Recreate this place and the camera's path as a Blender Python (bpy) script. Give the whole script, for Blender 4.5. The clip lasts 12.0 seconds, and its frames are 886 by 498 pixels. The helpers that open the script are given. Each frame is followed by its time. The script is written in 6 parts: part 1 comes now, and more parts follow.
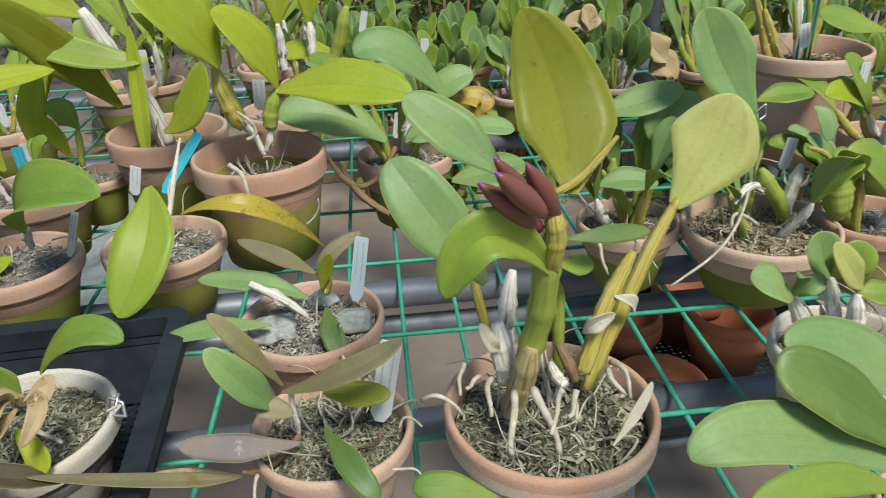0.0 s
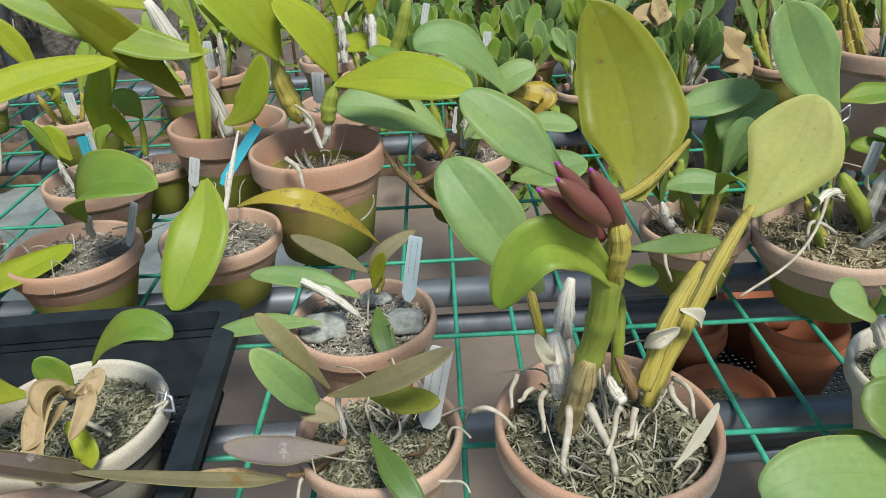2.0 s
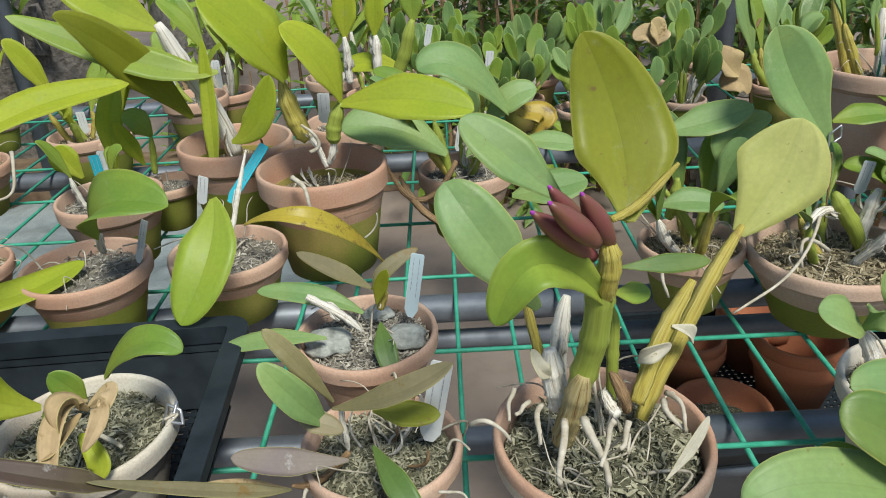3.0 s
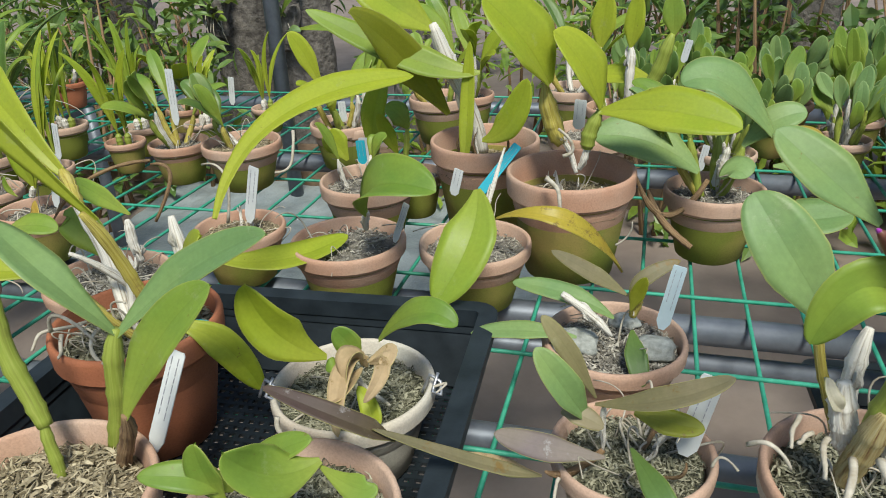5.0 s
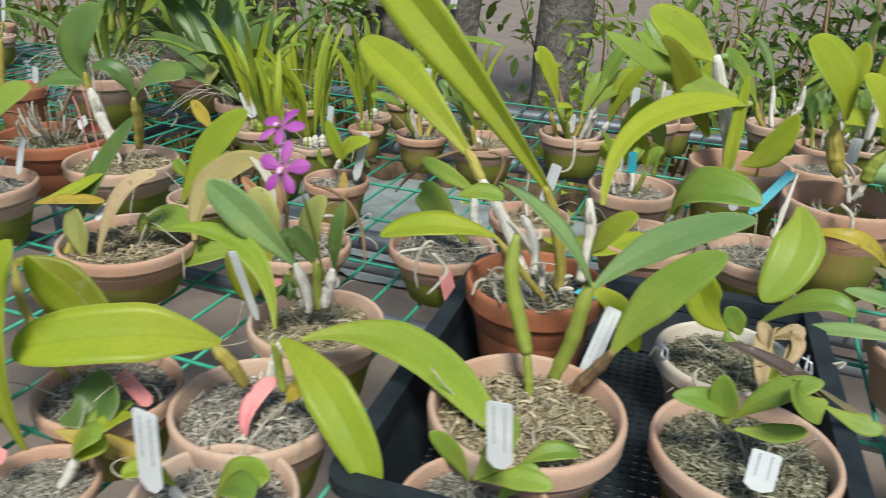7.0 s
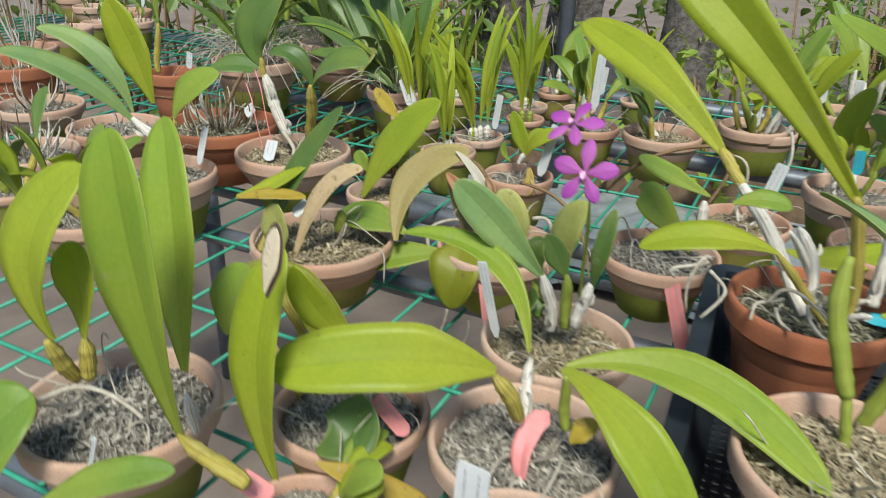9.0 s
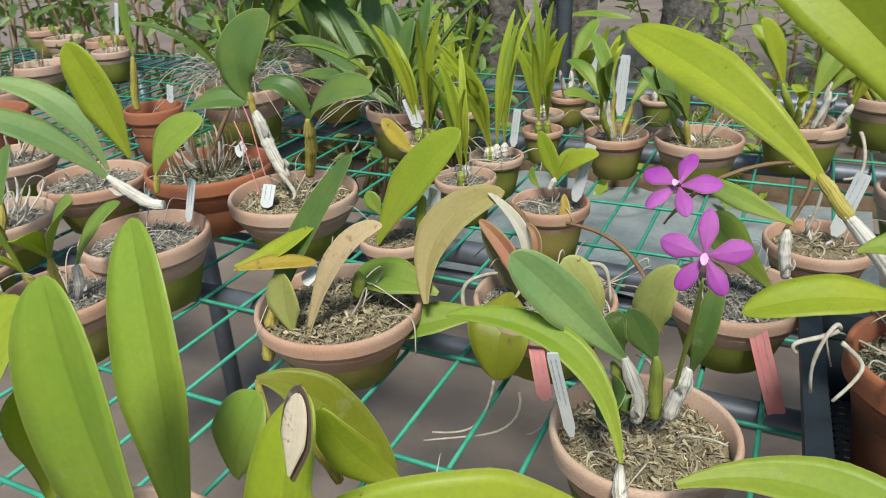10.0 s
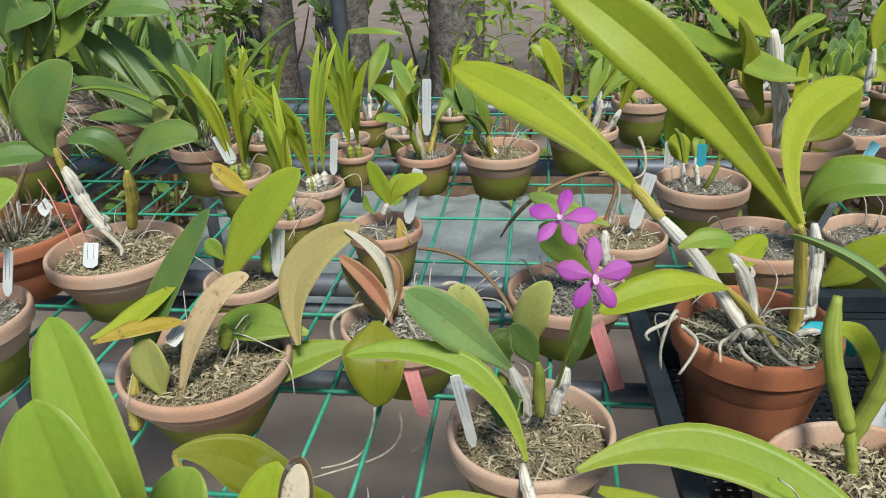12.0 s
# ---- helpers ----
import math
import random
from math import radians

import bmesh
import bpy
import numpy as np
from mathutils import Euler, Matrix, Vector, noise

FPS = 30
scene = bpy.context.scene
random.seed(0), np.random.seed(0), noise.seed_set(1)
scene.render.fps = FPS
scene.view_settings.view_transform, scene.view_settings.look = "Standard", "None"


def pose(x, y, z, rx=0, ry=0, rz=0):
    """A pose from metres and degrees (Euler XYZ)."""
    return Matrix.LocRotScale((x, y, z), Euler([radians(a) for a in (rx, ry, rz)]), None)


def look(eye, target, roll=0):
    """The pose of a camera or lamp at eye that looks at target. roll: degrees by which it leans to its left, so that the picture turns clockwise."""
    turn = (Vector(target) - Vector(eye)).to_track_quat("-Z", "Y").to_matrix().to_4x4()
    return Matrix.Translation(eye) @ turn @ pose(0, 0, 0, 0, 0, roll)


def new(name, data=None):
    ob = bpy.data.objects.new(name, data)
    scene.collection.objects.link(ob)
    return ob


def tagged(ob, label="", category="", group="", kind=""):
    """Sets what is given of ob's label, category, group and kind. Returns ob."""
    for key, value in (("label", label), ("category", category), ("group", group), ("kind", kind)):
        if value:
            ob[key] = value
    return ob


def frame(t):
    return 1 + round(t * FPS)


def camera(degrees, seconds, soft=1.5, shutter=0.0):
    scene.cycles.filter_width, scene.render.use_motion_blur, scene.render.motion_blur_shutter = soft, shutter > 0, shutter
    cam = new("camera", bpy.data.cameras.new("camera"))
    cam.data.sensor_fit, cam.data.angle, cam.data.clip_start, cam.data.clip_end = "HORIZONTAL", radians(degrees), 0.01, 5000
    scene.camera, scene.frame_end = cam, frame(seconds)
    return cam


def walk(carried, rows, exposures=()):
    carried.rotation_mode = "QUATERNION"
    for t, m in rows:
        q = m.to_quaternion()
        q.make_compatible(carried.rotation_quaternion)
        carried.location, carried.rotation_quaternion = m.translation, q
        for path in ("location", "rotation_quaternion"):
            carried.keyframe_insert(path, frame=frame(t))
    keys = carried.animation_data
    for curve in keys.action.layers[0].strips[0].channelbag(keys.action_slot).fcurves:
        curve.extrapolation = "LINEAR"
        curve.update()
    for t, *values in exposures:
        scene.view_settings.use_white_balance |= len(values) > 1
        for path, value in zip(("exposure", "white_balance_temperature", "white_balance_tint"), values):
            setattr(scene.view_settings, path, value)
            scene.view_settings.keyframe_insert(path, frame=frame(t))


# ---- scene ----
cam = camera(61.9, 12.0, soft=0.95, shutter=0.35)
PATH = [
    (0, (0.055, -0.007, 1.299), (0.198, 1.758, 0.369), -2.5),
    (0.5, (0.045, 0.017, 1.29), (0.113, 1.787, 0.361), -2.6),
    (1, (0.06, 0.034, 1.293), (0.079, 1.805, 0.364), -2.9),
    (1.5, (0.072, 0.025, 1.3), (0.068, 1.795, 0.368), -3.3),
    (2, (0.059, 0.019, 1.295), (0.046, 1.784, 0.355), -3.2),
    (2.5, (0.063, 0.003, 1.311), (0.044, 1.772, 0.379), -3.2),
    (2.7, (0.064, 0.002, 1.31), (0.043, 1.777, 0.387), -3.3),
    (4.3, (-0.011, -0.032, 1.294), (-0.229, 1.766, 0.447), -0.7),
    (4.5, (-0.03, -0.038, 1.29), (-0.401, 1.734, 0.439), -1.4),
    (5, (-0.018, -0.03, 1.304), (-0.53, 1.708, 0.456), -2.8),
    (5.5, (0.015, -0.026, 1.305), (-0.51, 1.713, 0.466), -3.6),
    (6, (-0.055, -0.081, 1.3), (-0.596, 1.655, 0.468), -1.6),
    (6.5, (-0.242, -0.225, 1.33), (-0.804, 1.511, 0.511), 1.2),
    (7, (-0.354, -0.302, 1.332), (-0.984, 1.413, 0.519), 2.6),
    (7.2, (-0.397, -0.327, 1.331), (-1.055, 1.382, 0.528), 3.1),
    (8.8, (-0.536, -0.309, 1.292), (-1.327, 1.321, 0.446), 2.8),
    (9, (-0.581, -0.286, 1.306), (-1.392, 1.332, 0.454), 1.6),
    (9.5, (-0.664, -0.199, 1.332), (-1.496, 1.408, 0.48), -1.4),
    (10, (-0.701, -0.146, 1.311), (-1.508, 1.468, 0.448), -2.9),
    (10.5, (-0.735, -0.177, 1.337), (-1.255, 1.547, 0.468), -3.1),
    (11, (-0.773, -0.209, 1.354), (-1.085, 1.562, 0.479), -2.5),
    (11.5, (-0.791, -0.208, 1.363), (-1.061, 1.57, 0.488), -2.3),
    (12, (-0.778, -0.2, 1.36), (-1.037, 1.585, 0.495), -2.5),
]
walk(cam, [(t, look(eye, target, roll)) for t, eye, target, roll in PATH], exposures=[(0, -0.02, 6380, 5), (12, -0.02, 6380, 5)])
# world and light: bright, even shade-house daylight
world = bpy.data.worlds.new("sky")
scene.world = world
world.use_nodes = True
wn = world.node_tree.nodes
sky = wn.new("ShaderNodeTexSky")
sky.sky_type, sky.sun_disc = "NISHITA", False
sky.sun_elevation, sky.sun_rotation = radians(58), radians(150)
wn["Background"].inputs["Strength"].default_value = 0.145
world.node_tree.links.new(sky.outputs["Color"], wn["Background"].inputs["Color"])
sun = new("sun", bpy.data.lights.new("sun", "SUN"))
sun.data.energy, sun.data.angle, sun.data.color = 4.8, radians(14), (1.0, 0.96, 0.88)
sun.matrix_world = look((0.9, -1.2, 4.2), (0, 0.9, 0.8))


# ---- materials ----
def mat(name, rough=0.6, spec=0.4):
    m = bpy.data.materials.new(name)
    m.use_nodes = True
    b = m.node_tree.nodes["Principled BSDF"]
    b.inputs["Roughness"].default_value = rough
    b.inputs["Specular IOR Level"].default_value = spec
    return m, m.node_tree.nodes, m.node_tree.links, b


def noise_tex(n, l, scale, detail=4.0, rough=0.6, coord="Object"):
    c = n.new("ShaderNodeTexCoord")
    t = n.new("ShaderNodeTexNoise")
    t.inputs["Scale"].default_value, t.inputs["Detail"].default_value, t.inputs["Roughness"].default_value = scale, detail, rough
    l.new(c.outputs[coord], t.inputs["Vector"])
    return t


def ramp(n, l, source, stops):
    r = n.new("ShaderNodeValToRGB")
    while len(r.color_ramp.elements) < len(stops):
        r.color_ramp.elements.new(0.5)
    for e, (p, c) in zip(r.color_ramp.elements, stops):
        e.position, e.color = p, (*c, 1)
    l.new(source, r.inputs["Fac"])
    return r


def mix(n, l, fac, a, b, mode="MIX"):
    x = n.new("ShaderNodeMix")
    x.data_type, x.blend_type = "RGBA", mode
    for sock, v in ((x.inputs[0], fac), (x.inputs[6], a), (x.inputs[7], b)):
        if hasattr(v, "is_linked"):
            l.new(v, sock)
        elif isinstance(v, tuple):
            sock.default_value = (*v, 1)
        else:
            sock.default_value = v
    return x.outputs[2]


def bump(n, l, b, height, strength=0.4, dist=0.002):
    u = n.new("ShaderNodeBump")
    u.inputs["Strength"].default_value, u.inputs["Distance"].default_value = strength, dist
    l.new(height, u.inputs["Height"])
    l.new(u.outputs["Normal"], b.inputs["Normal"])


def clay(name, a, b_, stain, amount):
    """Fired clay, with a limy or mossy bloom over part of it."""
    m, n, l, b = mat(name, 0.85, 0.25)
    big, fine = noise_tex(n, l, 9, 4, 0.5), noise_tex(n, l, 420, 3)
    info = n.new("ShaderNodeObjectInfo")
    base = mix(n, l, info.outputs["Random"], a, b_)
    add = n.new("ShaderNodeMath")
    add.operation = "MULTIPLY_ADD"
    l.new(info.outputs["Random"], add.inputs[0])
    add.inputs[1].default_value = 0.22
    l.new(big.outputs["Fac"], add.inputs[2])
    lo = 0.80 - amount * 0.5
    cover = ramp(n, l, add.outputs[0], [(lo - 0.26, (0, 0, 0)), (lo + 0.26, (1, 1, 1))])
    c = mix(n, l, cover.outputs["Color"], base, stain)
    speck = ramp(n, l, fine.outputs["Fac"], [(0.3, (0.86, 0.86, 0.86)), (0.62, (1.05, 1.05, 1.05))])
    c = mix(n, l, 1.0, c, speck.outputs["Color"], "MULTIPLY")
    l.new(c, b.inputs["Base Color"])
    bump(n, l, b, fine.outputs["Fac"], 0.35, 0.0012)
    return m


def leaf_mat(name, a, b_, spot=(0.20, 0.13, 0.04), spots=0.0, glow=0.35, rough=0.38):
    """A thick orchid leaf: two greens, paler midrib, some light passing through."""
    m, n, l, b = mat(name, rough + 0.05, 0.4)
    info = n.new("ShaderNodeObjectInfo")
    big = noise_tex(n, l, 16, 4)
    fine = noise_tex(n, l, 220, 3)
    s = n.new("ShaderNodeMath")
    s.operation = "MULTIPLY_ADD"
    l.new(info.outputs["Random"], s.inputs[0])
    s.inputs[1].default_value = 0.5
    l.new(big.outputs["Fac"], s.inputs[2])
    mixf = ramp(n, l, s.outputs[0], [(0.35, (0, 0, 0)), (1.0, (1, 1, 1))])
    c = mix(n, l, mixf.outputs["Color"], a, b_)
    uv = n.new("ShaderNodeUVMap")
    age = noise_tex(n, l, 9, 2)
    agef = ramp(n, l, age.outputs["Fac"], [(0.48, (0, 0, 0)), (0.8, (0.5, 0.5, 0.5))])
    c = mix(n, l, agef.outputs["Color"], c, tuple(0.6 * v + 0.4 * w for v, w in zip(b_, (0.5, 0.46, 0.06))))
    sep = n.new("ShaderNodeSeparateXYZ")
    l.new(uv.outputs["UV"], sep.inputs[0])
    young = 0.55 if glow > 0.35 else 0.12
    along = n.new("ShaderNodeMath")
    along.operation = "MULTIPLY_ADD"
    l.new(age.outputs["Fac"], along.inputs[0])
    along.inputs[1].default_value = 0.7
    l.new(sep.outputs["Y"], along.inputs[2])
    basef = ramp(n, l, along.outputs[0], [(0.32, (young, young, young)), (0.85, (0, 0, 0))])
    c = mix(n, l, basef.outputs["Color"], c, tuple(0.45 * v + 0.55 * w for v, w in zip(b_, (0.50, 0.46, 0.09))))
    lane = n.new("ShaderNodeMapping")
    lane.inputs["Scale"].default_value = (14, 1.6, 1)
    l.new(uv.outputs["UV"], lane.inputs["Vector"])
    lt = n.new("ShaderNodeTexNoise")
    lt.inputs["Scale"].default_value, lt.inputs["Detail"].default_value = 1.0, 4
    l.new(lane.outputs[0], lt.inputs["Vector"])
    tone = ramp(n, l, lt.outputs["Fac"], [(0.3, (0.93, 0.95, 0.93)), (0.7, (1.06, 1.05, 1.04))])
    c = mix(n, l, 1.0, c, tone.outputs["Color"], "MULTIPLY")
    fleck = ramp(n, l, noise_tex(n, l, 150, 3, 0.6).outputs["Fac"], [(0.70, (0, 0, 0)), (0.76, (0.7, 0.7, 0.7))])
    c = mix(n, l, fleck.outputs["Color"], c, spot)
    rib = ramp(n, l, sep.outputs["X"], [(0.47, (0, 0, 0)), (0.493, (1, 1, 1)), (0.507, (1, 1, 1)), (0.53, (0, 0, 0))])
    ribc = mix(n, l, 0.1, c, (0.06, 0.09, 0.015))
    c = mix(n, l, rib.outputs["Color"], c, ribc)
    edge = ramp(n, l, sep.outputs["X"], [(0.0, (1, 1, 1)), (0.03, (0, 0, 0)), (0.97, (0, 0, 0)), (1.0, (1, 1, 1))])
    edgec = mix(n, l, 0.5, c, (0.55, 0.52, 0.16))
    c = mix(n, l, edge.outputs["Color"], c, edgec)
    blot = ramp(n, l, noise_tex(n, l, 45, 5, 0.75).outputs["Fac"], [(0.69 - spots * 0.3, (0, 0, 0)), (0.75 - spots * 0.26, (1, 1, 1))])
    c = mix(n, l, blot.outputs["Color"], c, spot)
    film = 0.35 if glow > 0.2 else 0.15
    worn = ramp(n, l, noise_tex(n, l, 26, 6, 0.8).outputs["Fac"], [(0.60, (0, 0, 0)), (0.72, (film, film, film))])
    c = mix(n, l, worn.outputs["Color"], c, (0.46, 0.47, 0.30))
    dust = ramp(n, l, fine.outputs["Fac"], [(0.35, (0.94, 0.94, 0.94)), (0.7, (1.07, 1.07, 1.07))])
    c = mix(n, l, 1.0, c, dust.outputs["Color"], "MULTIPLY")
    l.new(c, b.inputs["Base Color"])
    tr = n.new("ShaderNodeBsdfTranslucent")
    hot = mix(n, l, 0.4, c, (0.50, 0.58, 0.05))
    l.new(hot, tr.inputs["Color"])
    sh = n.new("ShaderNodeMixShader")
    sh.inputs[0].default_value = glow
    l.new(b.outputs[0], sh.inputs[1])
    l.new(tr.outputs[0], sh.inputs[2])
    l.new(sh.outputs[0], n["Material Output"].inputs["Surface"])
    vein = n.new("ShaderNodeMapping")
    vein.inputs["Scale"].default_value = (60, 3, 1)
    l.new(uv.outputs["UV"], vein.inputs["Vector"])
    vt = n.new("ShaderNodeTexNoise")
    vt.inputs["Scale"].default_value, vt.inputs["Detail"].default_value = 1.0, 3
    l.new(vein.outputs[0], vt.inputs["Vector"])
    hsum = n.new("ShaderNodeMath")
    hsum.operation = "MULTIPLY_ADD"
    l.new(vt.outputs["Fac"], hsum.inputs[0])
    hsum.inputs[1].default_value = 0.08
    l.new(big.outputs["Fac"], hsum.inputs[2])
    bump(n, l, b, hsum.outputs[0], 0.35, 0.004)
    return m


def plain(name, a, b_, scale=40, rough=0.6, spec=0.4, strength=0.3, dist=0.001, metal=0.0, island=False):
    """A mottled surface between two colours."""
    m, n, l, b = mat(name, rough, spec)
    b.inputs["Metallic"].default_value = metal
    t = noise_tex(n, l, scale, 5, 0.65)
    f = ramp(n, l, t.outputs["Fac"], [(0.32, (0, 0, 0)), (0.68, (1, 1, 1))]).outputs["Color"]
    if island:
        g = n.new("ShaderNodeNewGeometry")
        f = mix(n, l, 0.75, f, g.outputs["Random Per Island"])
    l.new(mix(n, l, f, a, b_), b.inputs["Base Color"])
    bump(n, l, b, t.outputs["Fac"], strength, dist)
    return m


CLAY = clay("terracotta", (0.40, 0.20, 0.120), (0.46, 0.275, 0.18), (0.49, 0.365, 0.28), 0.42)
CLAY_MOSS = clay("mossy_terracotta", (0.44, 0.26, 0.12), (0.38, 0.27, 0.10), (0.17, 0.19, 0.03), 0.84)
CLAY_LIME = clay("limed_terracotta", (0.46, 0.27, 0.17), (0.48, 0.34, 0.23), (0.52, 0.49, 0.41), 0.55)
CLAY_NEW = clay("new_terracotta", (0.39, 0.135, 0.06), (0.34, 0.115, 0.055), (0.30, 0.12, 0.065), 0.4)
LEAF = {
    "g": leaf_mat("green_leaf", (0.15, 0.27, 0.045), (0.27, 0.38, 0.055), glow=0.4),
    "y": leaf_mat("yellow_green_leaf", (0.32, 0.43, 0.035), (0.47, 0.53, 0.045), spots=0.1, glow=0.5),
    "d": leaf_mat("dark_green_leaf", (0.06, 0.12, 0.03), (0.10, 0.18, 0.04), glow=0.22),
    "s": leaf_mat("grey_green_leaf", (0.15, 0.26, 0.09), (0.22, 0.33, 0.12), glow=0.25, rough=0.45),
    "o": leaf_mat("olive_leaf", (0.20, 0.23, 0.02), (0.25, 0.27, 0.02), spots=0.2, glow=0.45),
    "w": leaf_mat("withering_yellow_leaf", (0.50, 0.40, 0.05), (0.44, 0.30, 0.05), spots=0.4, glow=0.35),
    "p": leaf_mat("pale_leaf", (0.42, 0.44, 0.12), (0.46, 0.46, 0.16), spots=0.15, glow=0.35, rough=0.55),
    "r": leaf_mat("bronze_leaf", (0.155, 0.14, 0.07), (0.24, 0.20, 0.115), spots=0.35, glow=0.2, rough=0.5),
    "l": leaf_mat("light_green_leaf", (0.25, 0.39, 0.045), (0.36, 0.46, 0.055), glow=0.45),
    "u": leaf_mat("purple_grey_leaf", (0.10, 0.075, 0.08), (0.16, 0.125, 0.12), spot=(0.26, 0.24, 0.22), spots=0.3, glow=0.12, rough=0.55),
    "v": leaf_mat("dark_brown_leaf", (0.055, 0.035, 0.03), (0.10, 0.065, 0.05), spot=(0.22, 0.2, 0.18), spots=0.3, glow=0.12, rough=0.55),
    "c": leaf_mat("cream_scar", (0.62, 0.52, 0.38), (0.70, 0.60, 0.46), spots=0.2, glow=0.1, rough=0.8),
    "n": leaf_mat("papery_scrap", (0.46, 0.42, 0.34), (0.58, 0.54, 0.46), spots=0.2, glow=0.2, rough=0.8),
    "x": leaf_mat("reddened_leaf", (0.42, 0.15, 0.10), (0.34, 0.20, 0.11), spots=0.3, glow=0.25, rough=0.6),
    "t": leaf_mat("tan_leaf", (0.40, 0.30, 0.13), (0.34, 0.30, 0.11), spots=0.15, glow=0.3, rough=0.6),
    "b": leaf_mat("dry_brown_leaf", (0.36, 0.25, 0.13), (0.50, 0.37, 0.22), spots=0.3, glow=0.2, rough=0.75),
}
def streaky(name, a, b_, dark, rough=0.7, relief=0.7):
    """Fibrous stem skin: streaks along the stem, darker torn patches."""
    m, n, l, b = mat(name, rough, 0.25)
    uv = n.new("ShaderNodeUVMap")
    mp = n.new("ShaderNodeMapping")
    mp.inputs["Scale"].default_value = (26, 2.2, 1)
    l.new(uv.outputs["UV"], mp.inputs["Vector"])
    t = n.new("ShaderNodeTexNoise")
    t.inputs["Scale"].default_value, t.inputs["Detail"].default_value = 1.0, 5
    l.new(mp.outputs[0], t.inputs["Vector"])
    c = ramp(n, l, t.outputs["Fac"], [(0.3, dark), (0.45, a), (0.7, b_)]).outputs["Color"]
    p = ramp(n, l, noise_tex(n, l, 70, 4, 0.7).outputs["Fac"], [(0.58, (0, 0, 0)), (0.66, (1, 1, 1))])
    c = mix(n, l, p.outputs["Color"], c, mix(n, l, 0.5, c, dark))
    l.new(c, b.inputs["Base Color"])
    bump(n, l, b, t.outputs["Fac"], relief, 0.003)
    return m


BULB = {
    "g": streaky("green_bulb", (0.22, 0.27, 0.04), (0.29, 0.32, 0.07), (0.19, 0.20, 0.04), 0.5, 0.2),
    "y": streaky("yellow_bulb", (0.36, 0.30, 0.05), (0.44, 0.37, 0.13), (0.22, 0.15, 0.05), 0.6),
    "w": streaky("papery_sheath", (0.60, 0.56, 0.48), (0.76, 0.73, 0.66), (0.30, 0.24, 0.16), 0.85),
    "c": streaky("blotched_sheath", (0.30, 0.24, 0.10), (0.42, 0.36, 0.20), (0.13, 0.05, 0.025), 0.7),
    "b": streaky("brown_stem", (0.20, 0.12, 0.06), (0.34, 0.24, 0.13), (0.09, 0.06, 0.04), 0.8),
}
ROOT = plain("root_skin", (0.50, 0.46, 0.38), (0.30, 0.26, 0.19), 90, 0.85, 0.2)
MIX = {
    "grey": plain("grey_moss_mix", (0.07, 0.062, 0.05), (0.58, 0.54, 0.45), 30, 0.95, 0.1, 0.5, 0.002, island=True),
    "tan": plain("tan_bark_mix", (0.10, 0.08, 0.045), (0.56, 0.48, 0.32), 30, 0.95, 0.1, 0.5, 0.002, island=True),
    "dark": plain("dark_moss_mix", (0.035, 0.038, 0.018), (0.44, 0.42, 0.30), 30, 0.95, 0.1, 0.5, 0.002, island=True),
}
WHITE = plain("white_plastic_label", (0.50, 0.52, 0.52), (0.62, 0.63, 0.61), 25, 0.5)
BLUEWHITE = plain("bluish_label", (0.45, 0.56, 0.60), (0.52, 0.62, 0.66), 25, 0.45)
RED = plain("faded_red_label", (0.60, 0.19, 0.19), (0.68, 0.29, 0.27), 25, 0.5)
TEAL = plain("blue_label", (0.02, 0.28, 0.37), (0.03, 0.35, 0.43), 25, 0.45)
INK = plain("ink", (0.22, 0.22, 0.25), (0.36, 0.36, 0.40), 90, 0.7)
WIRE = plain("green_coated_wire", (0.025, 0.23, 0.14), (0.06, 0.33, 0.22), 50, 0.5)
PIPE = plain("galvanised_pipe", (0.10, 0.115, 0.135), (0.16, 0.175, 0.20), 20, 0.5, 0.5, 0.2, 0.001, 0.45)
BLACK = plain("black_plastic", (0.007, 0.011, 0.014), (0.02, 0.027, 0.033), 25, 0.5, 0.4, 0.3, 0.0015)
GROUND = plain("packed_brown_floor", (0.165, 0.128, 0.104), (0.235, 0.19, 0.158), 3, 0.85, 0.3, 0.4, 0.004)
TARP = plain("grey_plastic_sheet", (0.16, 0.185, 0.19), (0.26, 0.29, 0.29), 7, 0.4, 0.5, 0.9, 0.02)
BOARD = plain("weathered_board", (0.10, 0.065, 0.04), (0.20, 0.14, 0.09), 18, 0.9, 0.2, 0.6, 0.004)
BARK = plain("rough_bark", (0.07, 0.062, 0.055), (0.21, 0.19, 0.165), 26, 0.95, 0.15, 1.0, 0.02)
PETAL = leaf_mat("magenta_petal", (0.34, 0.025, 0.38), (0.46, 0.06, 0.50), spot=(0.5, 0.1, 0.5), glow=0.3, rough=0.55)
LIP = plain("pale_lip", (0.62, 0.30, 0.55), (0.72, 0.50, 0.52), 90, 0.5)
BUD = plain("plum_bud", (0.13, 0.055, 0.03), (0.17, 0.045, 0.05), 40, 0.4)
STEEL = plain("thin_steel_wire", (0.35, 0.36, 0.38), (0.5, 0.5, 0.52), 60, 0.4, 0.5, 0.1, 0.001, 0.8)


# ---- building ----
def part(name, bm, material, parent, label="", smooth=True):
    """One mesh object from a bmesh (or a ready mesh), under a thing."""
    if isinstance(bm, bpy.types.Mesh):
        me = bm
    else:
        me = bpy.data.meshes.new(name)
        bm.normal_update()
        bm.to_mesh(me)
        bm.free()
        if smooth:
            me.shade_smooth()
        for m in material if isinstance(material, (list, tuple)) else [material]:
            me.materials.append(m)
    ob = new(name, me)
    if parent is not None:
        ob.parent = parent
    if label:
        ob["label"] = label
    return ob


